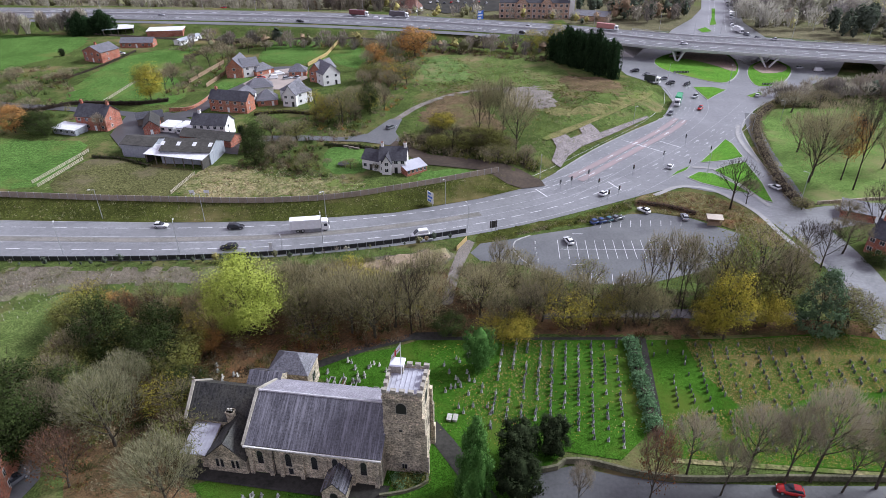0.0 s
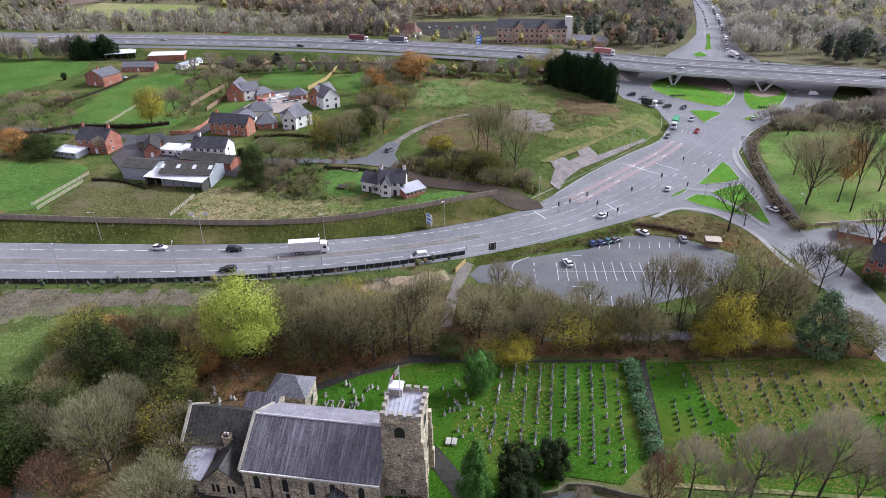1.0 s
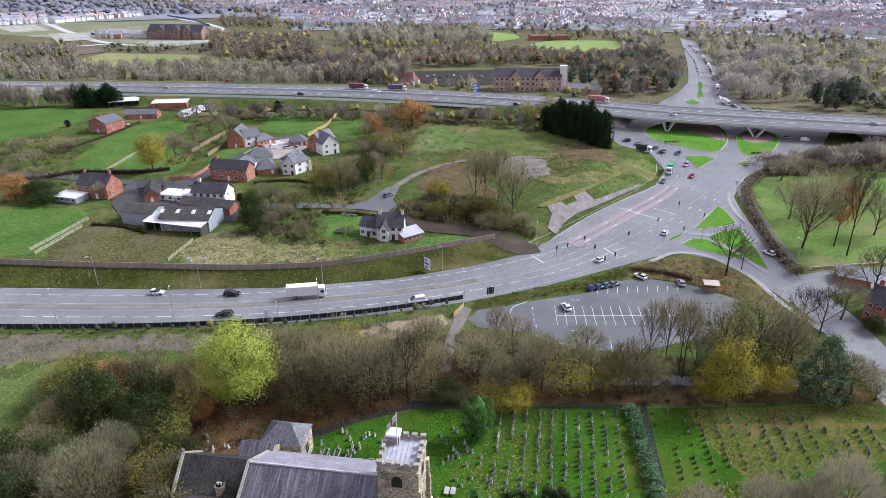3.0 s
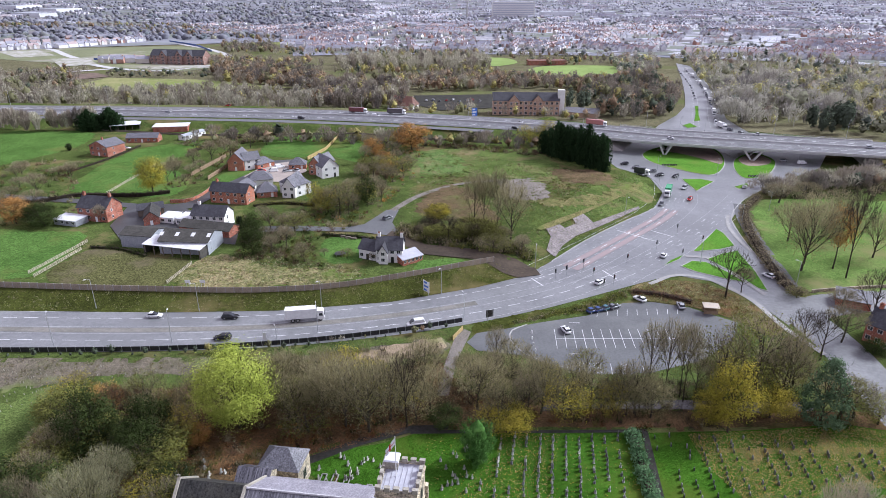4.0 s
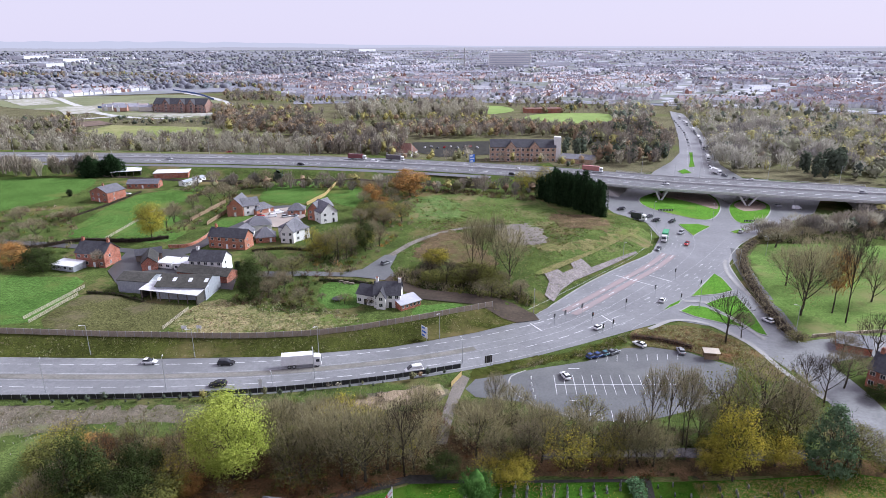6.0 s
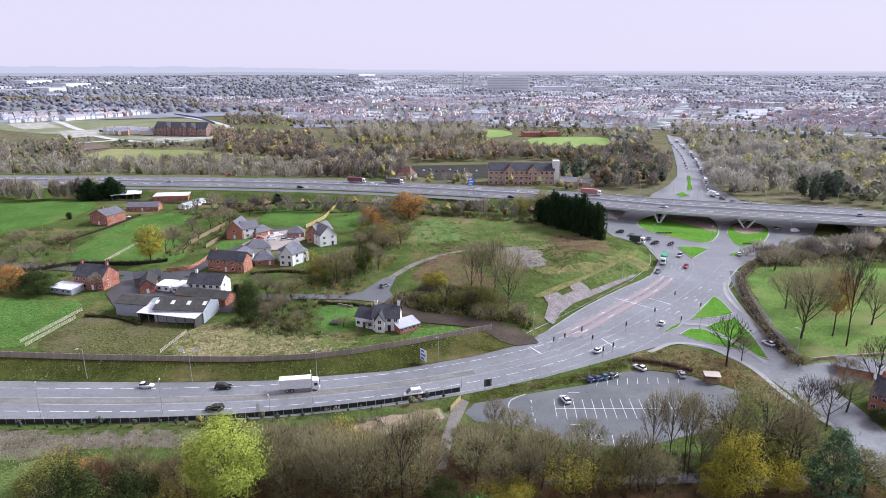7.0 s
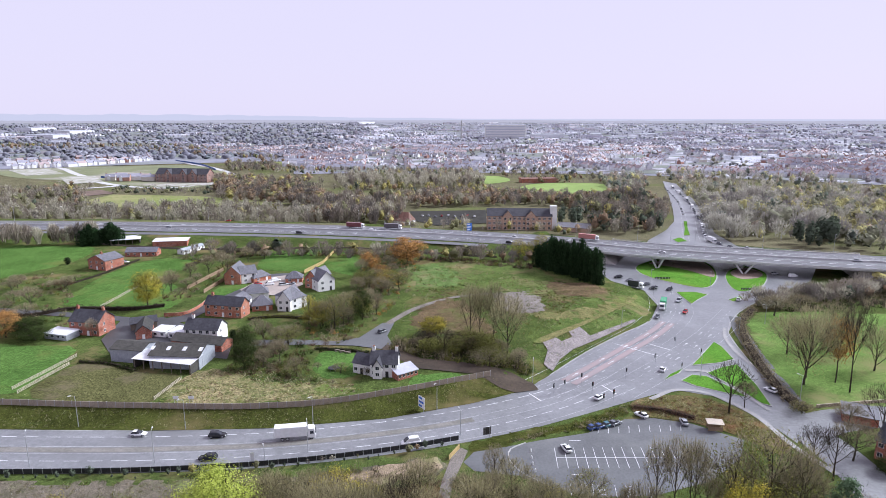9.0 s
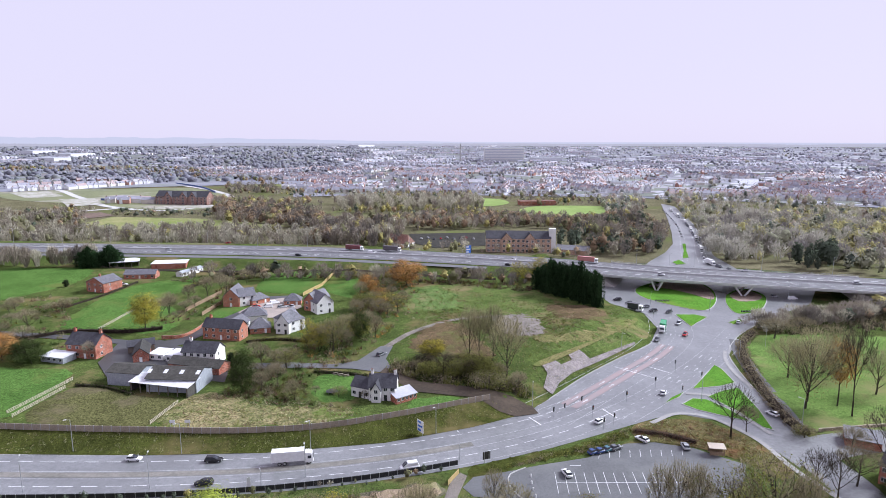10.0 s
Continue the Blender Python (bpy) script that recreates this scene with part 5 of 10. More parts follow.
    # hanging flag, white with a red cross
    k, r = Kit(), Kit()
    n, m = 14, 10
    pt = lambda u, v: (3.55 - u * 1.5, -0.35 + 0.28 * math.sin(u * 7) * u, 24.1 - v * 1.25 - u * 2.3 - 0.25 * u * u)
    for i in range(n):
        for j in range(m):
            u0, u1, v0, v1 = i / n, (i + 1) / n, j / m, (j + 1) / m
            red = i in (6, 7) or j == 5
            k.poly([pt(u0, v0), pt(u0, v1), pt(u1, v1), pt(u1, v0)], 1 if red else 0)
    part("flag", k, [mat("flag_white", (0.8, 0.8, 0.82), (0.7, 0.7, 0.72), bump=0), mat("flag_red", (0.5, 0.03, 0.04), (0.4, 0.02, 0.03), bump=0)], pole, "white flag with a red cross")
    return e


church()
# low wall and railings beside the tower, and churchyard walls
k = Kit()
wall_line(k, spline([(-10.5, 65.9), (-6.2, 66.7), (-2.9, 68.6), (-3.0, 69.7)], 1.5), 0.35, 0.7)
structure("planting_wall", k, STONE_MOSS, "low curved stone wall round a planting bed", "wall")
k = Kit()
wall_line(k, spline([(14.8, 70.6), (18.7, 71.3), (20.4, 72.7), (25.1, 72.4), (30.4, 70.6), (38.4, 69.2), (57.0, 69.3), (72.5, 69.1), (93.6, 68.7)], 2), 0.45, 1.2)
structure("churchyard_wall", k, STONE_MOSS, "long mossy sandstone churchyard wall", "wall")

# village, farm and estate
house("tall red-brick farmhouse with slate roof and gable chimneys", (-141.7, 230.8), (-129.2, 228.2), 9.0, 5.4, 9.0, BRICK, DARK_SLATE, 4, 2, chimneys=(0.06, 0.94))
flat_shed("low pale conservatory beside the brick farmhouse", (-148.9, 226.3), (-138.8, 223.2), 6.0, 2.6, SHEET_GREY, SHEET_PALE, cols=4, name="conservatory", category="conservatory")
house("white-rendered farmhouse with slate roof facing the yard", (-94.3, 222.4), (-81.3, 220.6), 8.0, 5.0, 8.0, RENDER_WHITE, DARK_SLATE, 5, 2, chimneys=(0.15,))
house("grey metal-clad farm shed with dark sheet roof", (-112.0, 203.2), (-100.2, 201.0), 9.0, 4.6, 6.0, SHEET_GREY, SHEET_DARK, 0, 0, name="farm_shed", category="shed", ends=False)
barn = house("long farm barn with dark roof, skylights and pale lean-to", (-96.0, 197.0), (-78.8, 195.4), 12.0, 4.6, 6.9, SHEET_GREY, SHEET_DARK, 0, 0, name="barn", category="barn", ends=False)
for i in range(4):
    k = Kit()
    roof_slab(k, [(-9.5 + i * 5.6, 2.4, 5.72), (-8.2 + i * 5.6, 2.4, 5.72), (-8.2 + i * 5.6, 4.2, 6.41), (-9.5 + i * 5.6, 4.2, 6.41)], 0.1)
    part("skylight", k, SHEET_PALE, barn, "pale translucent skylight sheet")
flat_shed("open-fronted lean-to with a bright pale sheet roof", (-101.4, 197.0), (-80.2, 191.5), 6.5, 4.4, SHEET_DARK, SHEET_PALE, 1.0, name="lean_to", open_front=7)
flat_shed("small white outbuilding with a pale flat roof", (-108.8, 227.5), (-103.0, 226.2), 6.0, 2.8, RENDER_WHITE, SHEET_PALE, cols=2, name="outbuilding", category="outbuilding")
flat_shed("small white outbuilding with a pale flat roof", (-101.7, 225.5), (-95.0, 223.7), 6.5, 3.0, RENDER_WHITE, SHEET_PALE, cols=3, name="outbuilding", category="outbuilding")
house("mossy-roofed brick barn in the farmyard", (-113.1, 223.7), (-108.0, 225.6), 12.0, 3.2, 5.6, BRICK, SLATE_MOSS, 1, 1, "y", name="brick_barn", category="barn", ends=False)
house("long open cart shed with a dark slate roof", (-119.9, 234.0), (-111.3, 238.1), 7.0, 2.8, 4.4, TIMBER, DARK_SLATE, 0, 0, name="cart_shed", category="shed", ends=False)
house("low range with a long grey roof behind the barn", (-96.8, 216.4), (-76.6, 210.7), 7.0, 2.8, 4.6, BRICK, SHEET_DARK, 0, 0, name="low_range", category="outbuilding", ends=False)
house("half-timbered and brick house with a grey roof", (-192.4, 337.4), (-180.4, 332.4), 12.0, 5.4, 8.2, BRICK, TILE_GREY, 3, 2, "y", chimneys=(0.3,))
house("brick stable block with a grey roof", (-186.8, 367.6), (-168.8, 369.0), 8.0, 2.8, 5.0, BRICK, TILE_GREY, 5, 1, name="stable", category="stable")
flat_shed("steel barn with a pale roof and dark open front", (-211.9, 399.6), (-195.5, 405.8), 12.0, 4.0, SHEET_DARK, SHEET_PALE, 0.5, name="steel_barn", category="barn", open_front=5)
flat_shed("long barn with a white roof", (-183.2, 396.1), (-162.3, 399.4), 10.0, 4.0, BRICK, SHEET_PALE, 0.5, name="steel_barn", category="barn")
house("long white mobile home on grass", (-154.1, 373.4), (-147.9, 390.9), 5.0, 2.6, 3.4, RENDER_WHITE, SHEET_GREY, 6, 1, name="mobile_home", category="mobile home")
# estate
EST = "houses of the new estate"
house("new brick house with a white gable and grey tiles", (-106.2, 303.6), (-98.3, 303.6), 13.0, 5.2, 9.2, BRICK_NEW, TILE_GREY, 1, 2, "y", group=EST)
house("white gabled wing with grey tiles", (-98.0, 304.6), (-91.3, 308.9), 8.0, 5.0, 8.2, RENDER_WHITE, TILE_GREY, 2, 2, group=EST, chimneys=())
house("new hipped double garage with grey tiles", (-92.1, 305.7), (-85.5, 313.3), 7.0, 2.6, 5.2, BRICK_NEW, TILE_GREY, 2, 1, hip=3.2, name="garage", category="garage", ends=False)
house("long red-brick house with white windows and slate roof", (-97.8, 253.3), (-81.4, 249.4), 7.0, 5.2, 8.2, BRICK_NEW, DARK_SLATE, 5, 2, chimneys=(0.12,), group=EST)
house("white rendered rear wing with grey tiles", (-82.6, 255.5), (-81.1, 264.3), 8.0, 4.8, 7.4, RENDER_WHITE, TILE_GREY, 2, 2, group=EST)
house("hipped brick garage with grey tiles", (-79.6, 258.7), (-71.4, 261.1), 7.5, 2.6, 6.0, BRICK_NEW, TILE_GREY, 2, 1, hip=3.6, name="garage", category="garage", ends=False)
house("hipped garage with pale grey tiles", (-88.2, 275.5), (-77.7, 279.1), 8.0, 3.0, 6.2, RENDER_WHITE, TILE_GREY, 2, 1, hip=3.6, name="garage", category="garage", ends=False)
house("white rendered house with grey hipped roof", (-68.8, 259.4), (-63.0, 258.6), 13.0, 5.0, 8.8, RENDER_WHITE, TILE_GREY, 2, 2, "y", group=EST)
house("grey-roofed rendered house with gable", (-63.1, 260.2), (-57.7, 266.8), 11.0, 5.0, 8.4, RENDER_WHITE, TILE_GREY, 2, 2, group=EST, hip=3)
house("hipped brick garage with grey tiles", (-76.3, 305.6), (-68.0, 306.6), 7.0, 2.6, 5.4, BRICK_NEW, TILE_GREY, 2, 1, hip=3.4, name="garage", category="garage", ends=False)
house("large new brick house with a pale grey gable roof", (-64.6, 297.2), (-58.0, 294.2), 12.0, 5.2, 9.0, BRICK_NEW, TILE_GREY, 2, 2, "y", group=EST)
house("large rendered house with a pale grey gable", (-56.6, 289.3), (-49.5, 294.2), 12.0, 5.4, 9.6, RENDER_WHITE, TILE_GREY, 2, 2, "y", group=EST)
# cottage
house("white cottage wing with slate roof", (-27.5, 192.8), (-21.5, 190.0), 6.5, 3.6, 6.0, RENDER_WHITE, DARK_SLATE, 3, 1, chimneys=(0.9,), name="cottage_wing", category="cottage", ends=False)
house("white cottage with dark slate roof and end chimneys", (-21.4, 189.0), (-12.8, 188.5), 7.5, 4.6, 7.8, RENDER_WHITE, DARK_SLATE, 4, 2, chimneys=(0.08, 0.95), name="cottage", category="cottage")
house("small white front gable of the cottage", (-20.5, 187.6), (-17.5, 187.2), 4.0, 4.2, 6.6, RENDER_WHITE, DARK_SLATE, 1, 2, "y", name="cottage_gable", category="cottage", ends=False, door=False)
flat_shed("glazed sunroom with a ribbed pale roof", (-12.3, 185.8), (-6.1, 190.4), 4.5, 3.2, BRICK, LEAD, 1.2, cols=5, name="sunroom", category="sunroom")
# edge of the road, lower corners
house("dark brick house with slate roof beside the side road", (111.2, 143.0), (116.5, 135.3), 9.0, 5.2, 8.5, BRICK, DARK_SLATE, 4, 2, chimneys=(0.1,))
flat_shed("dark workshop with a pale curved roof", (115.7, 162.7), (123.2, 158.5), 7.0, 3.2, BRICK, TILE_GREY, 0.8, name="workshop", category="workshop")
house("orange brick building at the drive", (-74.3, 63.1), (-69.5, 64.7), 8.0, 4.8, 7.0, BRICK_NEW, TILE_RED, 2, 2, door=False)
# hotel beyond the motorway
hot = house("three-storey buff brick hotel with twin gables", (38.8, 470.3), (88.0, 467.5), 15.0, 11.0, 16.0, BRICK_BUFF, DARK_SLATE, 13, 3, name="hotel", category="hotel", door=False, pane=(1.9, 1.9))
for fx in (-9.0, 8.5):
    kw, kr = Kit(), Kit()
    gabled(kw, kr, fx - 4.0, -1.5, fx + 4.0, 7.0, 11.0, 15.5, axis="y", over=0.4)
    g = part("gable_bay", kw, BRICK_BUFF, hot)
    part("roof", kr, DARK_SLATE, hot)
    for fl in range(3):
        for o in (-2, 2):
            window(g, fx + o, -1.5, fl * 3.6 + 0.9, 1.7, 1.9)
k = Kit()
k.box(23.5, 2, 0, 28.5, 7, 18.5)
part("stair_tower", k, RENDER_WHITE, hot, "pale square stair tower")
flat_shed("low brick annexe with a grey roof", (90.1, 465.1), (113.4, 455.7), 14.0, 5.0, BRICK_BUFF, TILE_GREY, 1.5, name="annexe", category="annexe")
house("low brown-roofed house among trees", (-42, 500), (-22, 492), 13.0, 3.2, 9.5, RENDER_WHITE, TILE_RED, 4, 1, hip=3)
big = house("long three-storey brick block with a dark roof", (-373.2, 835.6), (-300.1, 820.8), 18.0, 11.0, 18.0, BRICK_PLUM, DARK_SLATE, 14, 3, name="apartment_block", category="apartments", door=False, pane=(2.4, 2.2))
for fx in (-18.0, 4.0, 18.0):
    kw, kr = Kit(), Kit()
    gabled(kw, kr, fx - 5.0, -2.0, fx + 5.0, 8.0, 11.0, 17.5, axis="y", over=0.4)
    bay = part("gable_bay", kw, BRICK_PLUM, big)
    for fl in range(4):
        window(bay, fx, -2.0, fl * 3.5 + 0.8, 3.2, 2.2)
    part("roof", kr, DARK_SLATE, big)


# ---- trees and plants ----
def leafy(name, c1, c2, jitter=0.35):
    m = mat(name, c1, c2, rough=0.8, fine=1.2, coarse=0.25, bump=0, jitter=jitter, spec=0.0)
    n, l = m.node_tree.nodes, m.node_tree.links
    if "Translucent BSDF" not in n:
        b, t, x = n["Principled BSDF"], n.new("ShaderNodeBsdfTranslucent"), n.new("ShaderNodeMixShader")
        l.new(b.inputs["Base Color"].links[0].from_socket, t.inputs["Color"])
        x.inputs[0].default_value = 0.3
        l.new(b.outputs[0], x.inputs[1])
        l.new(t.outputs[0], x.inputs[2])
        l.new(x.outputs[0], n["Material Output"].inputs[0])
    return m


TWIG = leafy("twigs_grey_brown", (0.31, 0.265, 0.175), (0.18, 0.152, 0.098), 0.42)
TWIG_GREY = leafy("twigs_grey", (0.37, 0.315, 0.235), (0.25, 0.21, 0.155), 0.42)
TWIG_DARK = leafy("twigs_dark", (0.075, 0.06, 0.048), (0.04, 0.033, 0.026), 0.25)
TWIG_PALE = leafy("twigs_pale", (0.40, 0.385, 0.235), (0.20, 0.195, 0.11), 0.42)
TWIG_RED = leafy("twigs_russet", (0.20, 0.125, 0.09), (0.11, 0.068, 0.048), 0.42)
LEAF_YELLOW = leafy("leaves_yellow", (0.48, 0.39, 0.065), (0.18, 0.18, 0.03), 0.6)
LEAF_LIME = leafy("leaves_lime", (0.42, 0.47, 0.10), (0.20, 0.25, 0.045), 0.4)
LEAF_GRASS = leafy("grass_tufts", (0.17, 0.195, 0.055), (0.09, 0.115, 0.03))
LEAF_ORANGE = leafy("leaves_orange", (0.46, 0.25, 0.085), (0.25, 0.13, 0.05), 0.5)
LEAF_OLIVE = leafy("leaves_olive", (0.20, 0.20, 0.06), (0.10, 0.105, 0.03))
LEAF_MOSS = leafy("leaves_faded_olive", (0.30, 0.275, 0.13), (0.17, 0.155, 0.07), 0.5)
TWIG_MOSS = leafy("twigs_mossy", (0.36, 0.32, 0.19), (0.21, 0.185, 0.105), 0.45)
LEAF_DARK = leafy("leaves_dark", (0.066, 0.09, 0.03), (0.016, 0.024, 0.008), 0.6)
LEAF_CYPRESS = leafy("cypress_needles", (0.13, 0.27, 0.07), (0.04, 0.105, 0.024), 0.5)
LEAF_YEW = leafy("yew_needles", (0.05, 0.066, 0.032), (0.014, 0.021, 0.01), 0.5)
LEAF_LEYLAND = leafy("leyland_needles", (0.035, 0.066, 0.028), (0.014, 0.028, 0.012))
LEAF_PINE = leafy("pine_needles", (0.14, 0.205, 0.115), (0.055, 0.09, 0.048), 0.45)
LEAF_LAUREL = leafy("laurel_leaves", (0.22, 0.37, 0.19), (0.09, 0.18, 0.085))
LEAF_RUSSET = leafy("leaves_russet", (0.19, 0.085, 0.038), (0.09, 0.042, 0.02))


def quads(centres, sizes, rng, up=0.3, out=None):
    """Many small leaf faces as one set of vertices and faces."""
    n = len(centres)
    nrm = rng.normal(size=(n, 3))
    nrm[:, 2] = np.abs(nrm[:, 2]) + up
    if out is not None:
        nrm = nrm * 0.45 + out
    nrm /= np.linalg.norm(nrm, axis=1)[:, None]
    t = np.cross(nrm, rng.normal(size=(n, 3)))
    t /= np.linalg.norm(t, axis=1)[:, None] + 1e-9
    b = np.cross(nrm, t)
    s = sizes[:, None]
    v = np.stack([centres - t * s * 0.5, centres - b * s * 0.32, centres + t * s * 0.5, centres + b * s * 0.32], 1).reshape(-1, 3)
    return v, np.arange(4 * n).reshape(n, 4)


def slivers(a, b, width, rng):
    """Twigs: thin triangles from a to b."""
    d = b - a
    side = np.cross(d, rng.normal(size=d.shape))
    side /= np.linalg.norm(side, axis=1)[:, None] + 1e-9
    w = np.asarray(width).reshape(-1, 1)
    v = np.stack([a - side * w / 2, a + side * w / 2, b], 1).reshape(-1, 3)
    return v, np.arange(3 * len(a)).reshape(-1, 3)


def raw_mesh(name, sets, mats):
    """One mesh from (vertices, faces, slot) sets; a slot is one number or one for each face."""
    off = np.cumsum([0] + [len(v) for v, _, _ in sets])
    me = bpy.data.meshes.new(name)
    vs = np.concatenate([np.asarray(v, np.float32).reshape(-1, 3) for v, _, _ in sets])
    loops = np.concatenate([(f + o).ravel() for (_, f, _), o in zip(sets, off)])
    sizes = np.concatenate([np.full(len(f), f.shape[1]) for _, f, _ in sets])
    me.vertices.add(len(vs))
    me.vertices.foreach_set("co", vs.ravel())
    me.loops.add(len(loops))
    me.loops.foreach_set("vertex_index", loops.astype(np.int32))
    me.polygons.add(len(sizes))
    me.polygons.foreach_set("loop_start", np.concatenate([[0], np.cumsum(sizes)[:-1]]).astype(np.int32))
    for m in mats:
        me.materials.append(m)
    me.polygons.foreach_set("material_index", np.concatenate([np.broadcast_to(k, len(f)) for _, f, k in sets]).astype(np.int32))
    me.update(calc_edges=True)
    return me


def skeleton_of(rng, h, r, low, limbs, ends, bow):
    """A trunk, curved limbs and branches that fill a rounded crown from low * h to h; returns the kit and the branch pieces."""
    k, seg = Kit(), []
    mid, half = h * (1 + low) / 2, h * (1 - low) / 2
    lean = Vector((rng.normal(0, 0.04), rng.normal(0, 0.04), 0))
    trunk = lambda z: Vector((0, 0, z)) + lean * z + Vector((math.sin(z * 0.9), math.cos(z * 0.7), 0)) * 0.07
    fork = h * max(low * 0.9, 0.12)
    zs = [-0.3, fork * 0.6, fork, mid, mid + half * 0.45]
    for z0, z1, r0, r1 in zip(zs, zs[1:], (0.19, 0.155, 0.13, 0.07), (0.155, 0.13, 0.07, 0.02)):
        k.tube(trunk(z0), trunk(z1), r0, r1, 6, 0, False)
    shell = lambda d, f: Vector((d.x * r * f, d.y * r * f, mid + d.z * half * f)) + lean * mid

    def bent(p, q, lift, n, r0, r1, sides):
        c = p.lerp(q, 0.5) + lift
        pts = [p * (1 - t) ** 2 + c * 2 * t * (1 - t) + q * t * t for t in (i / n for i in range(n + 1))]
        for i, (u, v) in enumerate(zip(pts, pts[1:])):
            k.tube(u, v, r0 + (r1 - r0) * i / n, r0 + (r1 - r0) * (i + 1) / n, sides, 0, False)
        return pts
    heads = []
    for i in range(limbs):
        az = i * 2.4 + rng.normal(0, 0.25)
        el = math.asin(min(0.97, max(-0.2, -0.12 + 1.1 * (i + rng.uniform(0, 0.8)) / limbs)))
        d = Vector((math.cos(az) * math.cos(el), math.sin(az) * math.cos(el), math.sin(el)))
        z0 = fork + (mid + half * 0.1 - fork) * i / limbs * 0.9
        pts = bent(trunk(z0), shell(d, 0.66), Vector((0, 0, -bow * half * 0.3 * (1 - d.z))), 4, 0.075 - 0.025 * i / limbs, 0.024, 4)
        heads.append((d, pts))
    for j in range(ends):
        z = -0.32 + 1.3 * (j + 0.5) / ends
        z = min(0.985, z)
        az = j * 2.39996 + rng.normal(0, 0.15)
        c = math.sqrt(max(0.0, 1 - z * z))
        d = Vector((math.cos(az) * c, math.sin(az) * c, z))
        _, pts = min(heads, key=lambda s: (s[0] - d).length)
        p = pts[int(rng.integers(1, 5))].lerp(pts[-1], 0.3)
        q = shell(d, rng.uniform(0.8, 0.97))
        ps = bent(p, q, Vector((0, 0, 0.02 * half)), 2, 0.026, 0.01, 3)
        seg += [(np.array(u), np.array(v)) for u, v in zip(ps, ps[1:])]
    for _, pts in heads:
        seg += [(np.array(u), np.array(v)) for u, v in zip(pts[2:], pts[3:])]
    return k, seg


def crown_twigs(rng, seg, n, length, width, h=10.0, r=4.0, low=0.2):
    """Fine twigs: some along the branches, most spread evenly through the crown, pointing out and up from the fork."""
    m = int(n * 0.35)
    pick = rng.integers(0, len(seg), m)
    a0, b0 = np.array([s[0] for s in seg])[pick], np.array([s[1] for s in seg])[pick]
    a = a0 + (b0 - a0) * rng.uniform(0.1, 1.0, (m, 1))
    q = rng.normal(0, 1, (n - m, 3))
    q[:, 2] = np.abs(q[:, 2] + 0.15) - 0.15
    q /= np.linalg.norm(q, axis=1)[:, None]
    lump = 1 + 0.1 * np.sin(q[:, 0] * 7 + 1) * np.sin(q[:, 1] * 6 + q[:, 2] * 5)
    f = np.sqrt(rng.uniform(0.16, 0.86, n - m)) * lump
    c = np.stack([q[:, 0] * r * f, q[:, 1] * r * f, h * (1 + low) / 2 + q[:, 2] * h * (1 - low) / 2 * f], 1)
    a = np.concatenate([a, c])
    way = a - np.array([0, 0, h * low * 0.8])
    d = way / (np.linalg.norm(way, axis=1)[:, None] + 1e-9) * 0.85 + rng.normal(0, 0.27, (n, 3)) + np.array([0, 0, 0.2])
    d /= np.linalg.norm(d, axis=1)[:, None]
    b = a + d * length * rng.uniform(0.5, 1.2, (n, 1))
    return slivers(a, b, width * rng.uniform(0.6, 1.3, n), rng)


def crown_clumps(rng, h, r, low, n, clumps, size, shape="round", spread=0.3):
    """Leaf places in clumps over a crown of the given outline."""
    c = []
    while len(c) < clumps:
        p = rng.uniform(-1, 1, 3)
        q = np.linalg.norm(p)
        if 0.45 < q < 1:
            c.append(p)
    c = np.array(c)
    if shape == "cone":
        z = rng.uniform(0, 1, clumps) ** 1.3
        ang = rng.uniform(0, math.tau, clumps)
        rad = (1 - z ** 2.1) ** 0.8 * rng.uniform(0.75, 1.0, clumps) * np.minimum(1, (z + 0.15) * 4.5)
        c = np.stack([np.cos(ang) * rad, np.sin(ang) * rad, z * 2 - 1], 1)
    elif shape == "column":
        z = rng.uniform(0, 1, clumps)
        ang = rng.uniform(0, math.tau, clumps)
        rad = np.sqrt(np.maximum(0, 1 - (z * 1.02) ** 5)) * rng.uniform(0.7, 1.0, clumps)
        c = np.stack([np.cos(ang) * rad, np.sin(ang) * rad, z * 2 - 1], 1)
    pick = rng.integers(0, clumps, n)
    g = rng.normal(0, spread, (n, 3))
    p = c[pick] + g * np.array([1, 1, 0.8]) * (0.6 + 0.4 * rng.uniform(0, 1, (clumps, 1))[pick])
    p[:, 2] = np.clip(p[:, 2], -1.05, 1.08)
    out = np.empty_like(p)
    out[:, :2] = p[:, :2] * r * 0.88
    out[:, 2] = low + (p[:, 2] + 1) / 2 * (h - low) * 0.96
    way = g / (np.linalg.norm(g, axis=1)[:, None] + 1e-6) * 0.9 + p * 0.5
    return quads(out, size * rng.uniform(0.6, 1.4, n), rng, 0.3, way)


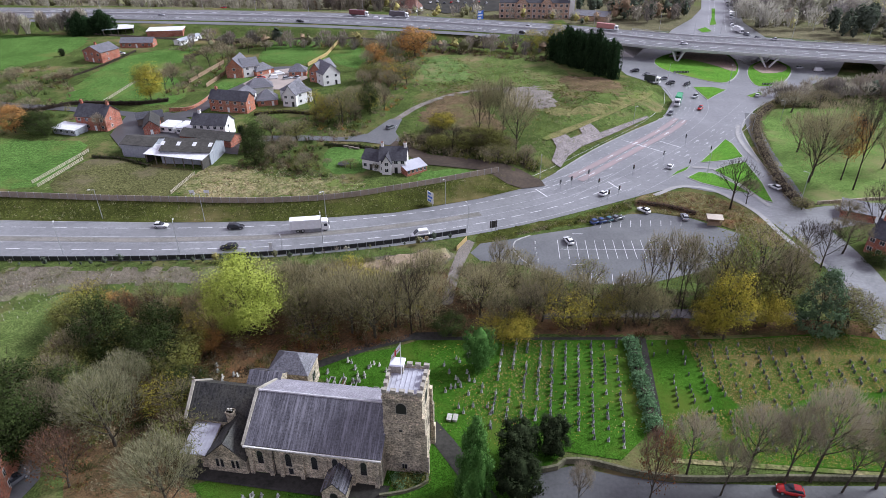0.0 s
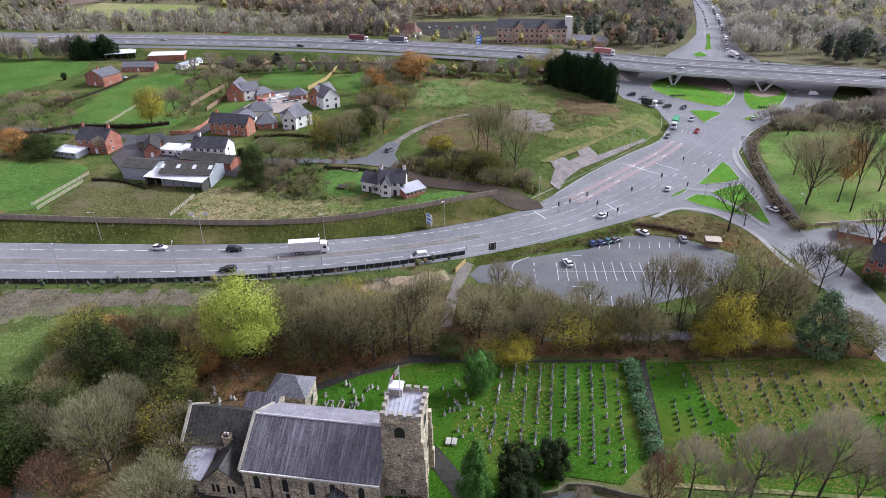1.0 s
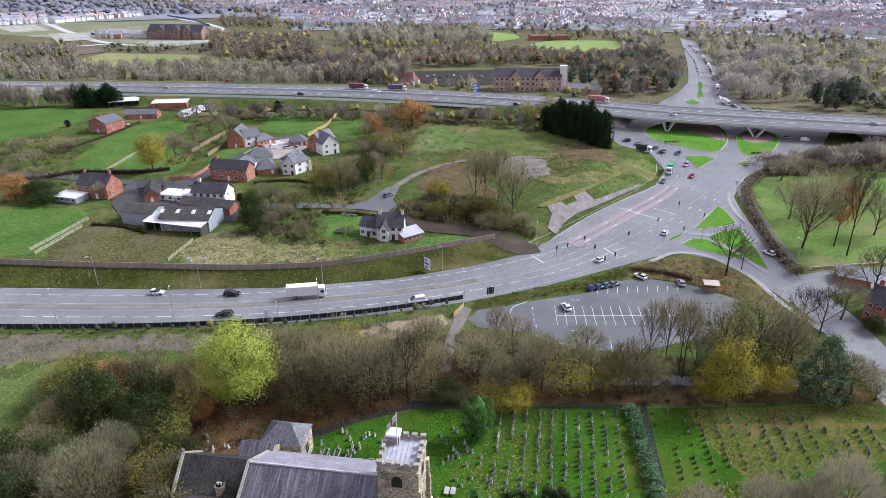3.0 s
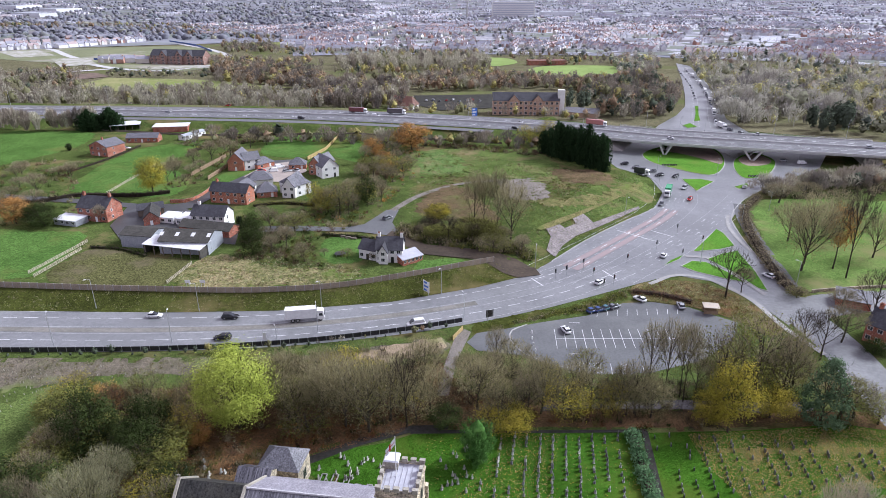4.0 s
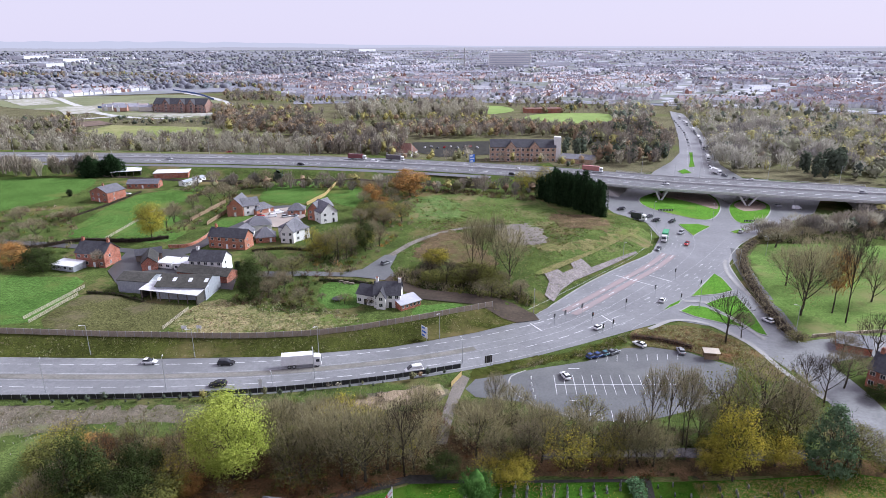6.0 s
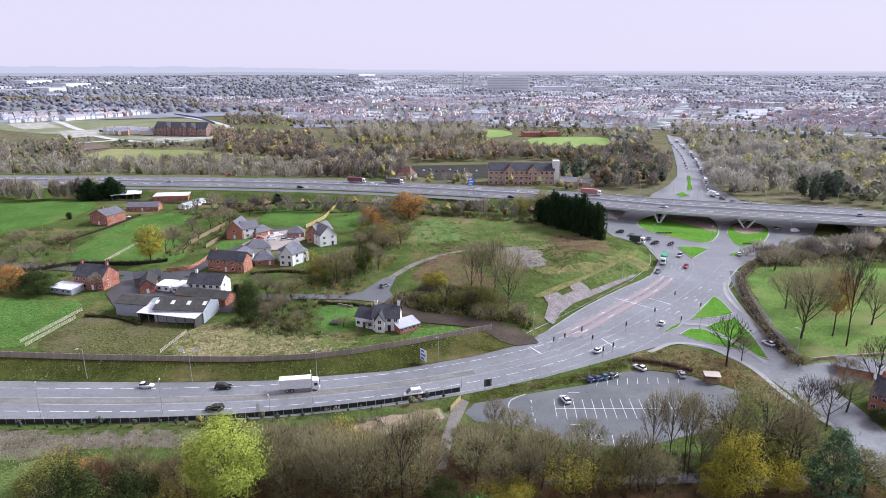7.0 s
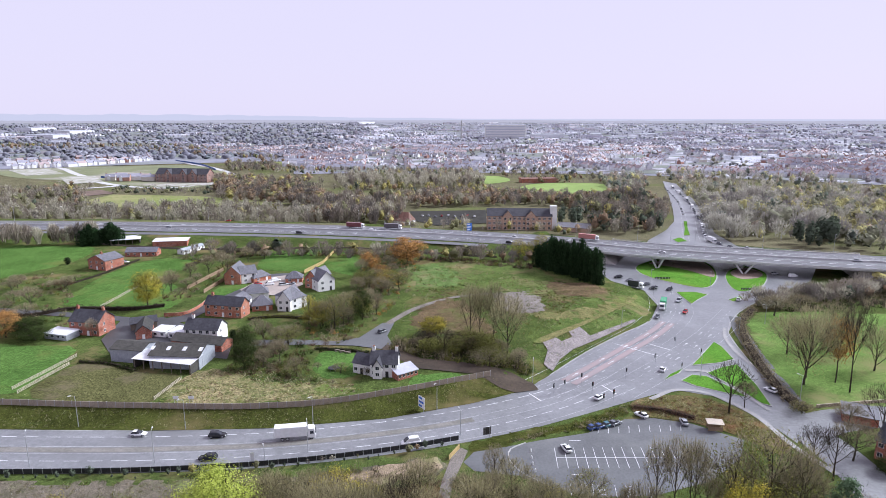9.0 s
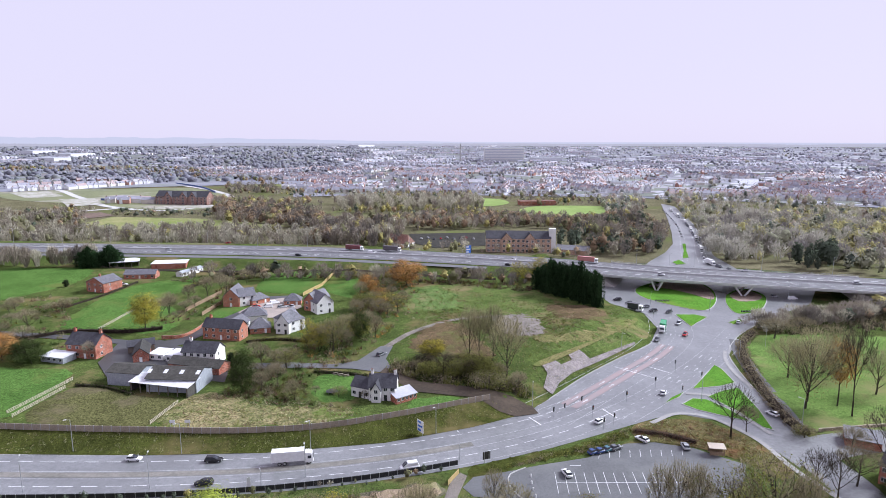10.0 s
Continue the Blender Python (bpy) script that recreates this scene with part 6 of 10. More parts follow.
SPEC = {
    # kind: (twig material, twigs, leaf material, leaves, leaf size, crown base, outline, forks, label)
    "bare": (TWIG, 2500, None, 0, 0, 0.3, "round", (4, 3, 3), "leafless grey-brown deciduous tree with fine twigs"),
    "fan": (TWIG_GREY, 4200, None, 0, 0, 0.34, "round", (4, 3, 3), "leafless tree with upswept fan of fine branches"),
    "mossy": (TWIG_MOSS, 2300, LEAF_MOSS, 1100, 0.15, 0.14, "round", (4, 3, 3), "mossy olive-brown tree almost bare of leaves"),
    "hedgerow": (TWIG, 950, None, 0, 0, 0.2, "round", (4, 3, 2), "leafless grey-brown hedgerow tree"),
    "grey_bare": (TWIG_GREY, 1200, None, 0, 0, 0.2, "round", (4, 3, 2), "leafless pale grey tree with fine twigs"),
    "dark_bare": (TWIG_DARK, 900, None, 0, 0, 0.3, "round", (3, 3, 2), "leafless dark tree with crooked limbs"),
    "pale": (TWIG_PALE, 6500, None, 0, 0, 0.12, "round", (5, 4, 3), "leafless pale straw-coloured spreading tree"),
    "russet": (TWIG_RED, 3000, LEAF_RUSSET, 500, 0.28, 0.12, "round", (5, 3, 3), "russet twiggy tree nearly bare of leaves"),
    "slender": (TWIG, 1500, LEAF_OLIVE, 420, 0.2, 0.35, "column", (3, 3, 3), "slender leafless upright tree"),
    "semi": (TWIG, 1200, LEAF_OLIVE, 1500, 0.22, 0.25, "round", (4, 3, 3), "half-bare tree with thin olive leaves"),
    "yellow": (TWIG_DARK, 500, LEAF_YELLOW, 8000, 0.22, 0.15, "round", (4, 3, 2), "autumn tree with yellow leaves"),
    "yellow_thin": (TWIG, 900, LEAF_YELLOW, 2800, 0.21, 0.15, "round", (4, 3, 3), "thinning autumn tree with some yellow leaves"),
    "lime": (TWIG_DARK, 200, LEAF_LIME, 27000, 0.165, 0.1, "round", (4, 3, 2), "full round tree with bright yellow-green leaves"),
    "orange_thin": (TWIG, 1300, LEAF_ORANGE, 3800, 0.24, 0.36, "round", (4, 3, 3), "tall tree with its last orange leaves at the top"),
    "orange": (TWIG, 500, LEAF_ORANGE, 4200, 0.29, 0.15, "round", (4, 3, 2), "autumn tree with orange-brown leaves"),
    "dark": (TWIG_DARK, 200, LEAF_DARK, 7500, 0.23, 0.05, "round", (4, 3, 2), "dense dark evergreen tree"),
    "olive": (TWIG_DARK, 500, LEAF_OLIVE, 3800, 0.31, 0.1, "round", (4, 3, 2), "olive-green tree turning with autumn"),
    "cypress": (TWIG_DARK, 60, LEAF_CYPRESS, 12000, 0.27, 0.0, "cone", (3, 2, 2), "dense conical green cypress"),
    "yew": (TWIG_DARK, 60, LEAF_YEW, 9000, 0.32, 0.0, "round", (3, 2, 2), "dense near-black clipped yew"),
    "pine": (TWIG_DARK, 200, LEAF_PINE, 5200, 0.33, 0.1, "cone", (4, 3, 2), "blue-green pine with a spreading crown"),
    "round_green": (TWIG_DARK, 60, LEAF_CYPRESS, 9000, 0.23, 0.0, "round", (3, 2, 2), "dense rounded dark green cypress"),
    "leyland": (TWIG_DARK, 40, LEAF_LEYLAND, 2400, 0.46, 0.0, "column", (2, 2, 2), "tall dark conifer in a dense row"),
}
MADE = {}
COUNT = {}


def tree(kind, at, h, r, variant=None, group=""):
    """Places a tree of that kind, height and crown radius; three shapes of each kind are built once and copied."""
    i = COUNT[kind] = COUNT.get(kind, -1) + 1
    v = (i % 3) if variant is None else variant
    x, y = at
    if kind in ("hedgerow", "grey_bare"):
        h, r = h * 1.1, r * 0.85
    rng = np.random.default_rng(sum(map(ord, kind)) * 31 + i)
    m = Matrix.LocRotScale((x, y, ground_z(x, y)), Euler((0, 0, rng.uniform(0, 6.28))), (r / 4, r / 4, h / 10))
    if (kind, v) in MADE:
        return tagged(copy_thing(MADE[kind, v], m), group=group)
    twig, n_twig, leaf, n_leaf, size, low, outline, forks, label = SPEC[kind]
    rng = np.random.default_rng(sum(map(ord, kind)) * 7 + v)
    e = thing("tree", label, "tree", x, y, group=group)
    k, seg = skeleton_of(rng, 10.0, 4.0, low, 6 + forks[0], 40 + 18 * forks[2], 0.2 if outline == "column" else 0.5)
    if kind in ("yew", "leyland", "cypress", "round_green"):
        k = Kit()
        k.tube((0, 0, -0.3), (0, 0, 3), 0.3, 0.22, 7)
        k.tube((0, 0, 3), (0, 0, 8.6), 0.22, 0.05, 7)
    part("trunk", k, TWIG_DARK if kind in ("dark_bare",) else BARK, e)
    core = Kit()
    prof = {"cone": ((0.2, 2.4), (1.4, 3.2), (4, 2.9), (7, 1.7), (9.3, 0.02)), "column": ((0.2, 2.7), (3, 3.0), (6, 2.7), (8.4, 1.9), (9.5, 0.02))}.get(outline, ((0.3, 1.5), (2, 2.7), (5, 3.0), (7.6, 2.3), (9.2, 0.02)))
    sets = [(*crown_twigs(rng, seg, n_twig, {"fan": 0.95, "pale": 0.75}.get(kind, 0.9), {"fan": 0.03, "pale": 0.038, "hedgerow": 0.11, "grey_bare": 0.11, "bare": 0.046}.get(kind, 0.045), 10.0, 3.6, low), 0)]
    if leaf:
        sets.append((*crown_clumps(rng, 10.0, 4.0, 10 * low, n_leaf, 85 if outline == "round" else 150, size, outline, 0.12 if kind in ("yew", "round_green") else (0.22 if outline == "round" else 0.11)), 1))
    if kind in ("yew", "leyland", "cypress", "round_green"):
        for (za, ra), (zb, rb) in zip(prof, prof[1:]):
            core.tube((0, 0, za), (0, 0, zb), ra * 0.6, rb * 0.6, 13)
        cv = np.array(core.v)
        cv[:, :2] *= 1 + 0.12 * np.sin(cv[:, 2:3] * 3 + np.arctan2(cv[:, 1:2], cv[:, 0:1]) * 4)
        cf = [f for f in core.f if len(f) == 4]
        sets.append((cv, np.array(cf), 1))
    me = raw_mesh("crown", sets, [twig, leaf or twig])
    part("crown", me, None, e)
    e.matrix_basis = m
    MADE[kind, v] = e
    return e


def inside(x, y, poly):
    c = False
    for (ax, ay), (bx, by) in zip(poly, poly[1:] + poly[:1]):
        if (ay > y) != (by > y) and x < (bx - ax) * (y - ay) / (by - ay) + ax:
            c = not c
    return c


def scatter(poly, n, rng):
    xs, ys = [p[0] for p in poly], [p[1] for p in poly]
    out, tries = [], 0
    while len(out) < n and tries < n * 60:
        x, y = rng.uniform(min(xs), max(xs)), rng.uniform(min(ys), max(ys))
        tries += 1
        if inside(x, y, poly):
            out.append((x, y))
    return out


def scrub(name, label, poly, n, size, mats, seed, twiggy=0.5, leaf=0.22, height=1.0, per=70, thick=1.0):
    """Uncounted low bushes in an area, as one thing."""
    rng = np.random.default_rng(seed)
    sets = []
    for x, y in scatter(poly, n, rng):
        s = size * rng.uniform(0.5, 1.4)
        z, slot = ground_z(x, y), int(rng.integers(0, len(mats)))
        nt, nl = int(per * twiggy), int(per * (1 - twiggy))
        o = np.array([x, y, z])
        if nt:
            a = o + rng.normal(0, 0.28 * s, (nt, 3)) * np.array([1, 1, 0])
            b = a + (rng.normal(0, 0.5, (nt, 3)) + np.array([0, 0, 0.85])) * s * height * rng.uniform(0.4, 1.1, (nt, 1))
            b[:, 2] = np.maximum(b[:, 2], z + 0.1)
            sets.append((*slivers(a, b, 0.045 * thick * rng.uniform(0.7, 1.6, nt) * (1 + s * 0.15), rng), slot))
        if nl:
            p = rng.normal(0, 0.42, (nl, 3)) * s
            p[:, 2] = np.abs(p[:, 2]) * height
            sets.append((*quads(o + p, leaf * rng.uniform(0.6, 1.5, nl) * (0.7 + 0.3 * s), rng), slot))
    return structure(name, raw_mesh(name, sets, mats), None, label, "scrub", kind="stuff")


# churchyard and wood
for kind, at, h, r in (
        ("lime", (-42.5, 107.5), 19.8, 8.2), ("dark", (-57.2, 100.0), 15, 5.0), ("dark", (-69.0, 101.3), 10, 5.0), ("yellow_thin", (-80.0, 114.1), 9, 5.5), ("olive", (-76.6, 105.9), 10, 6.0), ("russet", (-68.3, 107.9), 11, 3.5),
        ("dark", (-60.2, 97.0), 11, 4.5), ("yellow_thin", (-52.1, 102.2), 10, 4.0), ("mossy", (-51.3, 108.9), 13, 5.0),
        ("pale", (-57.6, 76.2), 17.2, 7.4), ("pale", (-58.3, 85.5), 13.0, 5.2), ("dark", (-68.5, 99.0), 10.5, 5.0), ("orange", (-72.5, 111.8), 8.5, 4.2), ("olive", (-80.0, 108.5), 9, 5.5), ("russet", (-65.5, 112.0), 8, 3.6), ("orange", (-49.5, 103.0), 4.5, 3.2), ("yellow_thin", (-52.5, 96.5), 6, 3.5), ("dark", (-69.5, 84.0), 11.0, 5.0), ("pale", (-43.2, 63.2), 15.5, 7.2), ("dark", (-71.2, 75.0), 11, 5.5), ("dark", (-78.2, 80.1), 11, 6), ("semi", (-76.3, 85.7), 9, 5.5), ("grey_bare", (-69.1, 80.1), 9, 5), ("olive", (-75.8, 91.9), 8, 5), ("dark", (-49.7, 88.8), 6, 4), ("yellow_thin", (-51.8, 85.8), 7, 4), ("russet", (-61.1, 67.7), 12.6, 5.2),
        ("dark", (-73.4, 76.2), 12, 6.0), ("bare", (-70.4, 78.8), 12, 5.0), ("semi", (-72.0, 85.8), 11, 6.0), ("semi", (-74.7, 95.1), 10, 5.0), ("semi", (-79.7, 84.3), 11, 5), ("dark", (-74.9, 71.3), 10, 6), ("semi", (-45.3, 75.0), 7, 4.0), ("semi", (-47.6, 82.9), 8, 4.0),
        ("mossy", (-30.8, 108.9), 12, 5.5), ("mossy", (-25.3, 109.9), 13, 5.5), ("mossy", (-20.1, 107.9), 13, 5.5), ("semi", (-27.8, 106.0), 8, 5), ("mossy", (-15.0, 106.4), 14, 6), ("dark_bare", (-7.3, 107.6), 18.8, 4.5), ("mossy", (-10.9, 110.0), 12, 5),
        ("semi", (-17.7, 114.1), 9, 5), ("mossy", (-34.6, 115.2), 11, 5), ("mossy", (-2.3, 114.1), 9, 4), ("yellow_thin", (-12.0, 117.4), 8, 3), ("dark", (0.7, 108.4), 5, 3.2),
        ("yellow_thin", (11.3, 106.6), 9, 6.5), ("yellow", (14.9, 106.0), 6.5, 5.0), ("semi", (9.5, 118.5), 8, 5), ("mossy", (8.0, 114.1), 10, 5), ("yellow_thin", (26.6, 110.0), 11, 4.5), ("mossy", (21.8, 112.0), 11, 4.5), ("yellow_thin", (37.0, 112.1), 9, 4), ("mossy", (32.8, 113.1), 9, 4),
        ("slender", (45.5, 115.3), 21.4, 3.4), ("slender", (49.3, 115.3), 22.2, 3.6), ("slender", (54.2, 116.3), 20.6, 3.4), ("mossy", (42.1, 112.1), 10, 4.5),
        ("yellow", (59.8, 105.7), 17.8, 5.4), ("yellow", (55.8, 108.0), 9, 3.6), ("yellow", (71.0, 110.4), 13.2, 4.2), ("semi", (63.5, 118.6), 17.9, 6.0), ("semi", (71.4, 118.6), 18.3, 7.0), ("mossy", (76.8, 117.5), 12, 5.5),
        ("pine", (80.6, 108.4), 16.5, 5.6), ("semi", (88.9, 110.1), 9, 5.5), ("semi", (92.8, 108.1), 7, 4.5), ("semi", (86.4, 111.1), 9, 4.5),
        ("dark_bare", (91.0, 136.0), 13, 5), ("dark_bare", (94.7, 133.3), 14, 5), ("bare", (105.0, 141.6), 11, 6), ("dark_bare", (115.9, 147.6), 10, 6), ("dark", (109.8, 136.0), 4, 3),
        ("bare", (113.6, 157.3), 8, 5), ("dark_bare", (85.2, 167.3), 13, 5.5), ("bare", (91.8, 171.1), 7, 3),
        ("round_green", (6.9, 96.6), 11.4, 3.9), ("cypress", (4.6, 66.1), 17.7, 3.7), ("yew", (12.4, 73.3), 9.4, 4.1), ("yew", (18.3, 75.1), 9.0, 3.5), ("yew", (11.5, 65.9), 9.3, 4.3),
        ("fan", (40.2, 70.4), 12.9, 4.2), ("fan", (49.5, 69.5), 15.7, 5.3), ("fan", (44.2, 66.2), 11.8, 3.6), ("fan", (59.9, 69.0), 15.8, 5.3), ("fan", (55.0, 67.9), 10.7, 3.4), ("fan", (64.0, 66.8), 12.4, 4.2), ("fan", (69.9, 67.5), 14.4, 4.9), ("fan", (76.5, 69.3), 9.6, 4.2), ("russet", (32.4, 65.1), 15.5, 4.0), ("fan", (20.6, 63.3), 9.5, 2.4)):
    tree(kind, at, h, r)
rng = np.random.default_rng(8)
FILL = [(-40.0, 121.9), (-20.2, 125.1), (-2.4, 128.0), (-2.2, 110.0), (-18.1, 107.0), (-39.0, 112.0)]
for x, y in scatter(FILL, 18, rng):
    tree(("mossy", "mossy", "semi", "yellow_thin")[int(rng.integers(0, 4))], (x, y), rng.uniform(7, 12), rng.uniform(3.5, 5.5), group="trees of the wood")
for x, y in scatter([(6.0, 130.6), (28.9, 124.4), (59.8, 123.2), (82.8, 123.2), (75.5, 108.0), (26.2, 108.0), (5.3, 109.0)], 24, rng):
    tree(("mossy", "semi", "yellow_thin", "mossy", "slender")[int(rng.integers(0, 5))], (x, y), rng.uniform(6, 9.5), rng.uniform(3, 4.5), group="streamside trees")
for x, y in scatter([(-84.7, 98.6), (-78.6, 109.9), (-58.8, 114.1), (-52.0, 95.2), (-68.0, 80.1), (-78.2, 80.1)], 14, rng):
    tree(("semi", "olive", "bare", "olive", "dark")[int(rng.integers(0, 5))], (x, y), rng.uniform(7, 10), rng.uniform(3.5, 4.5), group="trees of the wood")
for x, y in scatter([(-14.1, 218.1), (2.6, 223.6), (22.8, 210.8), (31.3, 197.6), (14.1, 201.6), (-5.5, 208.0)], 12, rng):
    tree(("hedgerow", "olive", "dark_bare")[int(rng.integers(0, 3))], (x, y), rng.uniform(4, 7), rng.uniform(3, 4.5), group="lane thicket trees")
for x, y in scatter([(-4, 224), (20, 216), (33, 201), (31, 195), (10, 202), (-10, 213)], 16, rng):
    tree(("hedgerow", "hedgerow", "hedgerow", "olive")[int(rng.integers(0, 4))], (x, y), rng.uniform(6, 9.5), rng.uniform(3.2, 4.8), group="lane thicket trees")
# village and farm side
for kind, at, h, r in (
        ("yellow", (-126.5, 263.9), 10, 5.2), ("orange", (-164.1, 227.3), 11, 6.5), ("orange", (-185.0, 240.4), 11, 6.5), ("dark", (-151.1, 224.2), 6, 5.0), ("hedgerow", (-179.4, 266.5), 16, 10), ("hedgerow", (-178.4, 292.8), 10, 6), ("hedgerow", (-205.2, 292.9), 11, 7),
        ("hedgerow", (-128.8, 292.7), 14, 7), ("hedgerow", (-126.5, 312.9), 12, 6), ("hedgerow", (-118.5, 279.0), 10, 5), ("hedgerow", (-119.8, 341.6), 15, 7), ("hedgerow", (-109.5, 354.4), 11, 7), ("hedgerow", (-101.8, 361.2), 11, 7),
        ("hedgerow", (-58.0, 196.8), 12, 5.5), ("hedgerow", (-53.9, 201.8), 11, 5), ("dark", (-68.5, 207.1), 8, 4), ("dark", (-64.1, 195.8), 7, 3.5), ("hedgerow", (-63.7, 208.1), 10, 5), ("semi", (-55.4, 221.1), 6, 4), ("yew", (-75.8, 221.2), 6, 1.5),
        ("yellow_thin", (-45.7, 240.2), 12, 4.5), ("yellow_thin", (-52.6, 247.2), 11, 4), ("semi", (-40.5, 235.5), 13, 5), ("hedgerow", (-35.6, 240.2), 14, 5), ("dark", (-30.6, 247.1), 14, 3.8), ("hedgerow", (-25.5, 254.3), 13, 5.5), ("hedgerow", (-32.7, 292.4), 15, 7), ("orange", (-27.1, 307.3), 11, 6), ("hedgerow", (-22.7, 283.0), 13, 6),
        ("hedgerow", (-36.5, 278.8), 14, 6), ("orange", (-16.3, 347.6), 14, 7.5), ("hedgerow", (-26.3, 335.2), 15, 7), ("orange", (-36.8, 335.3), 12, 6), ("hedgerow", (-40.7, 262.2), 12, 5.5), ("semi", (-18.0, 292.2), 9, 5), ("hedgerow", (-39.4, 318.0), 13, 6), ("hedgerow", (-14.8, 312.5), 8, 5),
        ("yellow", (-1.0, 228.5), 8, 6.5), ("yellow_thin", (-3.0, 228.6), 7, 5), ("mossy", (12.6, 222.6), 18.5, 3.6), ("mossy", (16.5, 225.3), 16.0, 3.2), ("mossy", (21.3, 221.0), 18.2, 4.0), ("mossy", (25.0, 208.7), 18.5, 5.8), ("hedgerow", (-7.7, 215.1), 6, 4.5), ("semi", (6.6, 211.1), 6, 5), ("hedgerow", (27.4, 197.4), 8, 5), ("semi", (17.7, 196.7), 6, 5), ("dark", (-16.5, 192.0), 5, 2.0), ("hedgerow", (-22.8, 189.6), 6, 2.5), ("hedgerow", (-39.4, 194.4), 5, 3), ("semi", (-45.2, 189.6), 5, 3.5),
        ("hedgerow", (-46.6, 192.0), 8, 4), ("semi", (-31.5, 192.0), 4, 2.5)):
    tree(kind, at, h, r)
# hedgerow and garden trees between the houses
for kind, at, h, r in (
        ("hedgerow", (-171.7, 251.4), 12, 8), ("hedgerow", (-183.3, 254.6), 12, 7), ("hedgerow", (-179.8, 241.9), 11, 7), ("hedgerow", (-187.5, 297.8), 8, 7), ("russet", (-181.6, 295.7), 6, 6), ("hedgerow", (-184.7, 310.7), 6, 5), ("yew", (-210.1, 348.1), 5, 2.2), ("hedgerow", (-205.6, 297.9), 9, 7), ("dark", (-154.2, 226.9), 6, 5), ("dark", (-161.6, 234.8), 6, 5), ("hedgerow", (-193.5, 276.5), 9, 7),
        ("hedgerow", (-128.5, 283.4), 17, 6.5), ("hedgerow", (-126.6, 289.2), 15, 6), ("hedgerow", (-121.2, 295.2), 11, 6), ("hedgerow", (-119.7, 302.5), 11, 6), ("hedgerow", (-122.3, 326.6), 14, 6.5), ("hedgerow", (-114.6, 334.0), 18, 8.5), ("hedgerow", (-124.4, 351.6), 13, 6), ("hedgerow", (-103.2, 367.5), 15, 8), ("hedgerow", (-115.4, 377.0), 10, 7), ("hedgerow", (-95.6, 373.7), 10, 7),
        ("grey_bare", (-131.4, 227.4), 7, 3.5), ("dark", (-67.8, 210.2), 10, 3.8), ("hedgerow", (-64.0, 220.0), 11, 6), ("hedgerow", (-60.0, 223.1), 10, 5), ("hedgerow", (-57.2, 206.8), 10, 5), ("hedgerow", (-69.6, 230.8), 8, 5), ("semi", (-54.6, 218.2), 7, 5),
        ("hedgerow", (-33.7, 255.8), 14, 6), ("semi", (-36.4, 248.1), 12, 5.5), ("hedgerow", (-30.1, 268.1), 14, 6.5), ("hedgerow", (-26.1, 281.6), 13, 6.5), ("olive", (-35.7, 296.6), 12, 5.5), ("hedgerow", (-31.1, 307.2), 14, 7), ("yellow_thin", (-24.6, 296.4), 11, 6), ("hedgerow", (-23.3, 318.5), 13, 6.5), ("orange", (-30.3, 324.6), 12, 6), ("hedgerow", (-39.3, 344.0), 13, 7), ("hedgerow", (-17.3, 318.5), 8, 5), ("yellow_thin", (-46.6, 238.8), 11, 4.5), ("yellow_thin", (-51.6, 240.9), 10, 4), ("hedgerow", (-41.8, 237.4), 12, 4.5), ("hedgerow", (-37.2, 237.3), 12, 5), ("yellow_thin", (-32.1, 251.8), 10, 4)):
    tree(kind, at, h, r)
# field and thicket east of the roundabout
for kind, at, h, r in (
        ("mossy", (118.8, 187.0), 21.0, 7.0), ("mossy", (122.6, 192.3), 17, 6), ("mossy", (127.9, 213.4), 13, 6), ("orange_thin", (130.1, 188.7), 22.9, 5.4), ("mossy", (147.9, 216.2), 14, 7), ("dark_bare", (129.9, 181.2), 17.3, 5), ("mossy", (149.3, 197.9), 13, 6),
        ("semi", (106.8, 167.3), 4, 3), ("bare", (147.3, 258.4), 8, 6), ("bare", (163.3, 266.1), 9, 6)):
    tree(kind, at, h, r)
rng = np.random.default_rng(5)
THICKET = []
for i in range(120):
    q = Vector((146.3, 270.6)).lerp(Vector((250.3, 301.3)), i / 119) + Vector((rng.normal(0, 3), rng.uniform(-6, 11)))
    THICKET.append((q.x, q.y))
# tall dark conifer row by the motorway, clump on the far left
for i in range(15):
    q = Vector((57.9, 340.9)).lerp(Vector((80.8, 298.9)), i / 14)
    tree("leyland", (q.x + rng.normal(0, 0.5), q.y + rng.normal(0, 1.2)), rng.uniform(12.0, 15.5), rng.uniform(3.6, 4.6), group="conifer row")
for i in range(7):
    q = Vector((-230.1, 404.1)).lerp(Vector((-210.0, 406.7)), i / 6)
    tree("leyland", (q.x, q.y + rng.normal(0, 2)), rng.uniform(8, 10), rng.uniform(5, 6), group="conifer clump")
BELT = []
for i in range(44):
    q = Vector((-330.2, 397.7)).lerp(Vector((-228.3, 409.1)), i / 43)
    BELT.append((q.x, q.y + rng.normal(0, 5)))
VERGE = []
for i in range(78):
    q = Vector((-149.7, 371.7)).lerp(Vector((61.8, 354.5)), i / 77)
    VERGE.append((q.x + rng.normal(0, 2), q.y + rng.normal(0, 4)))
for q in ((48.3, 357.9), (53.1, 359.8), (57.9, 361.7), (62.7, 363.6)):
    tree("yellow_thin", q, 13, 5.5, group="motorway verge trees")

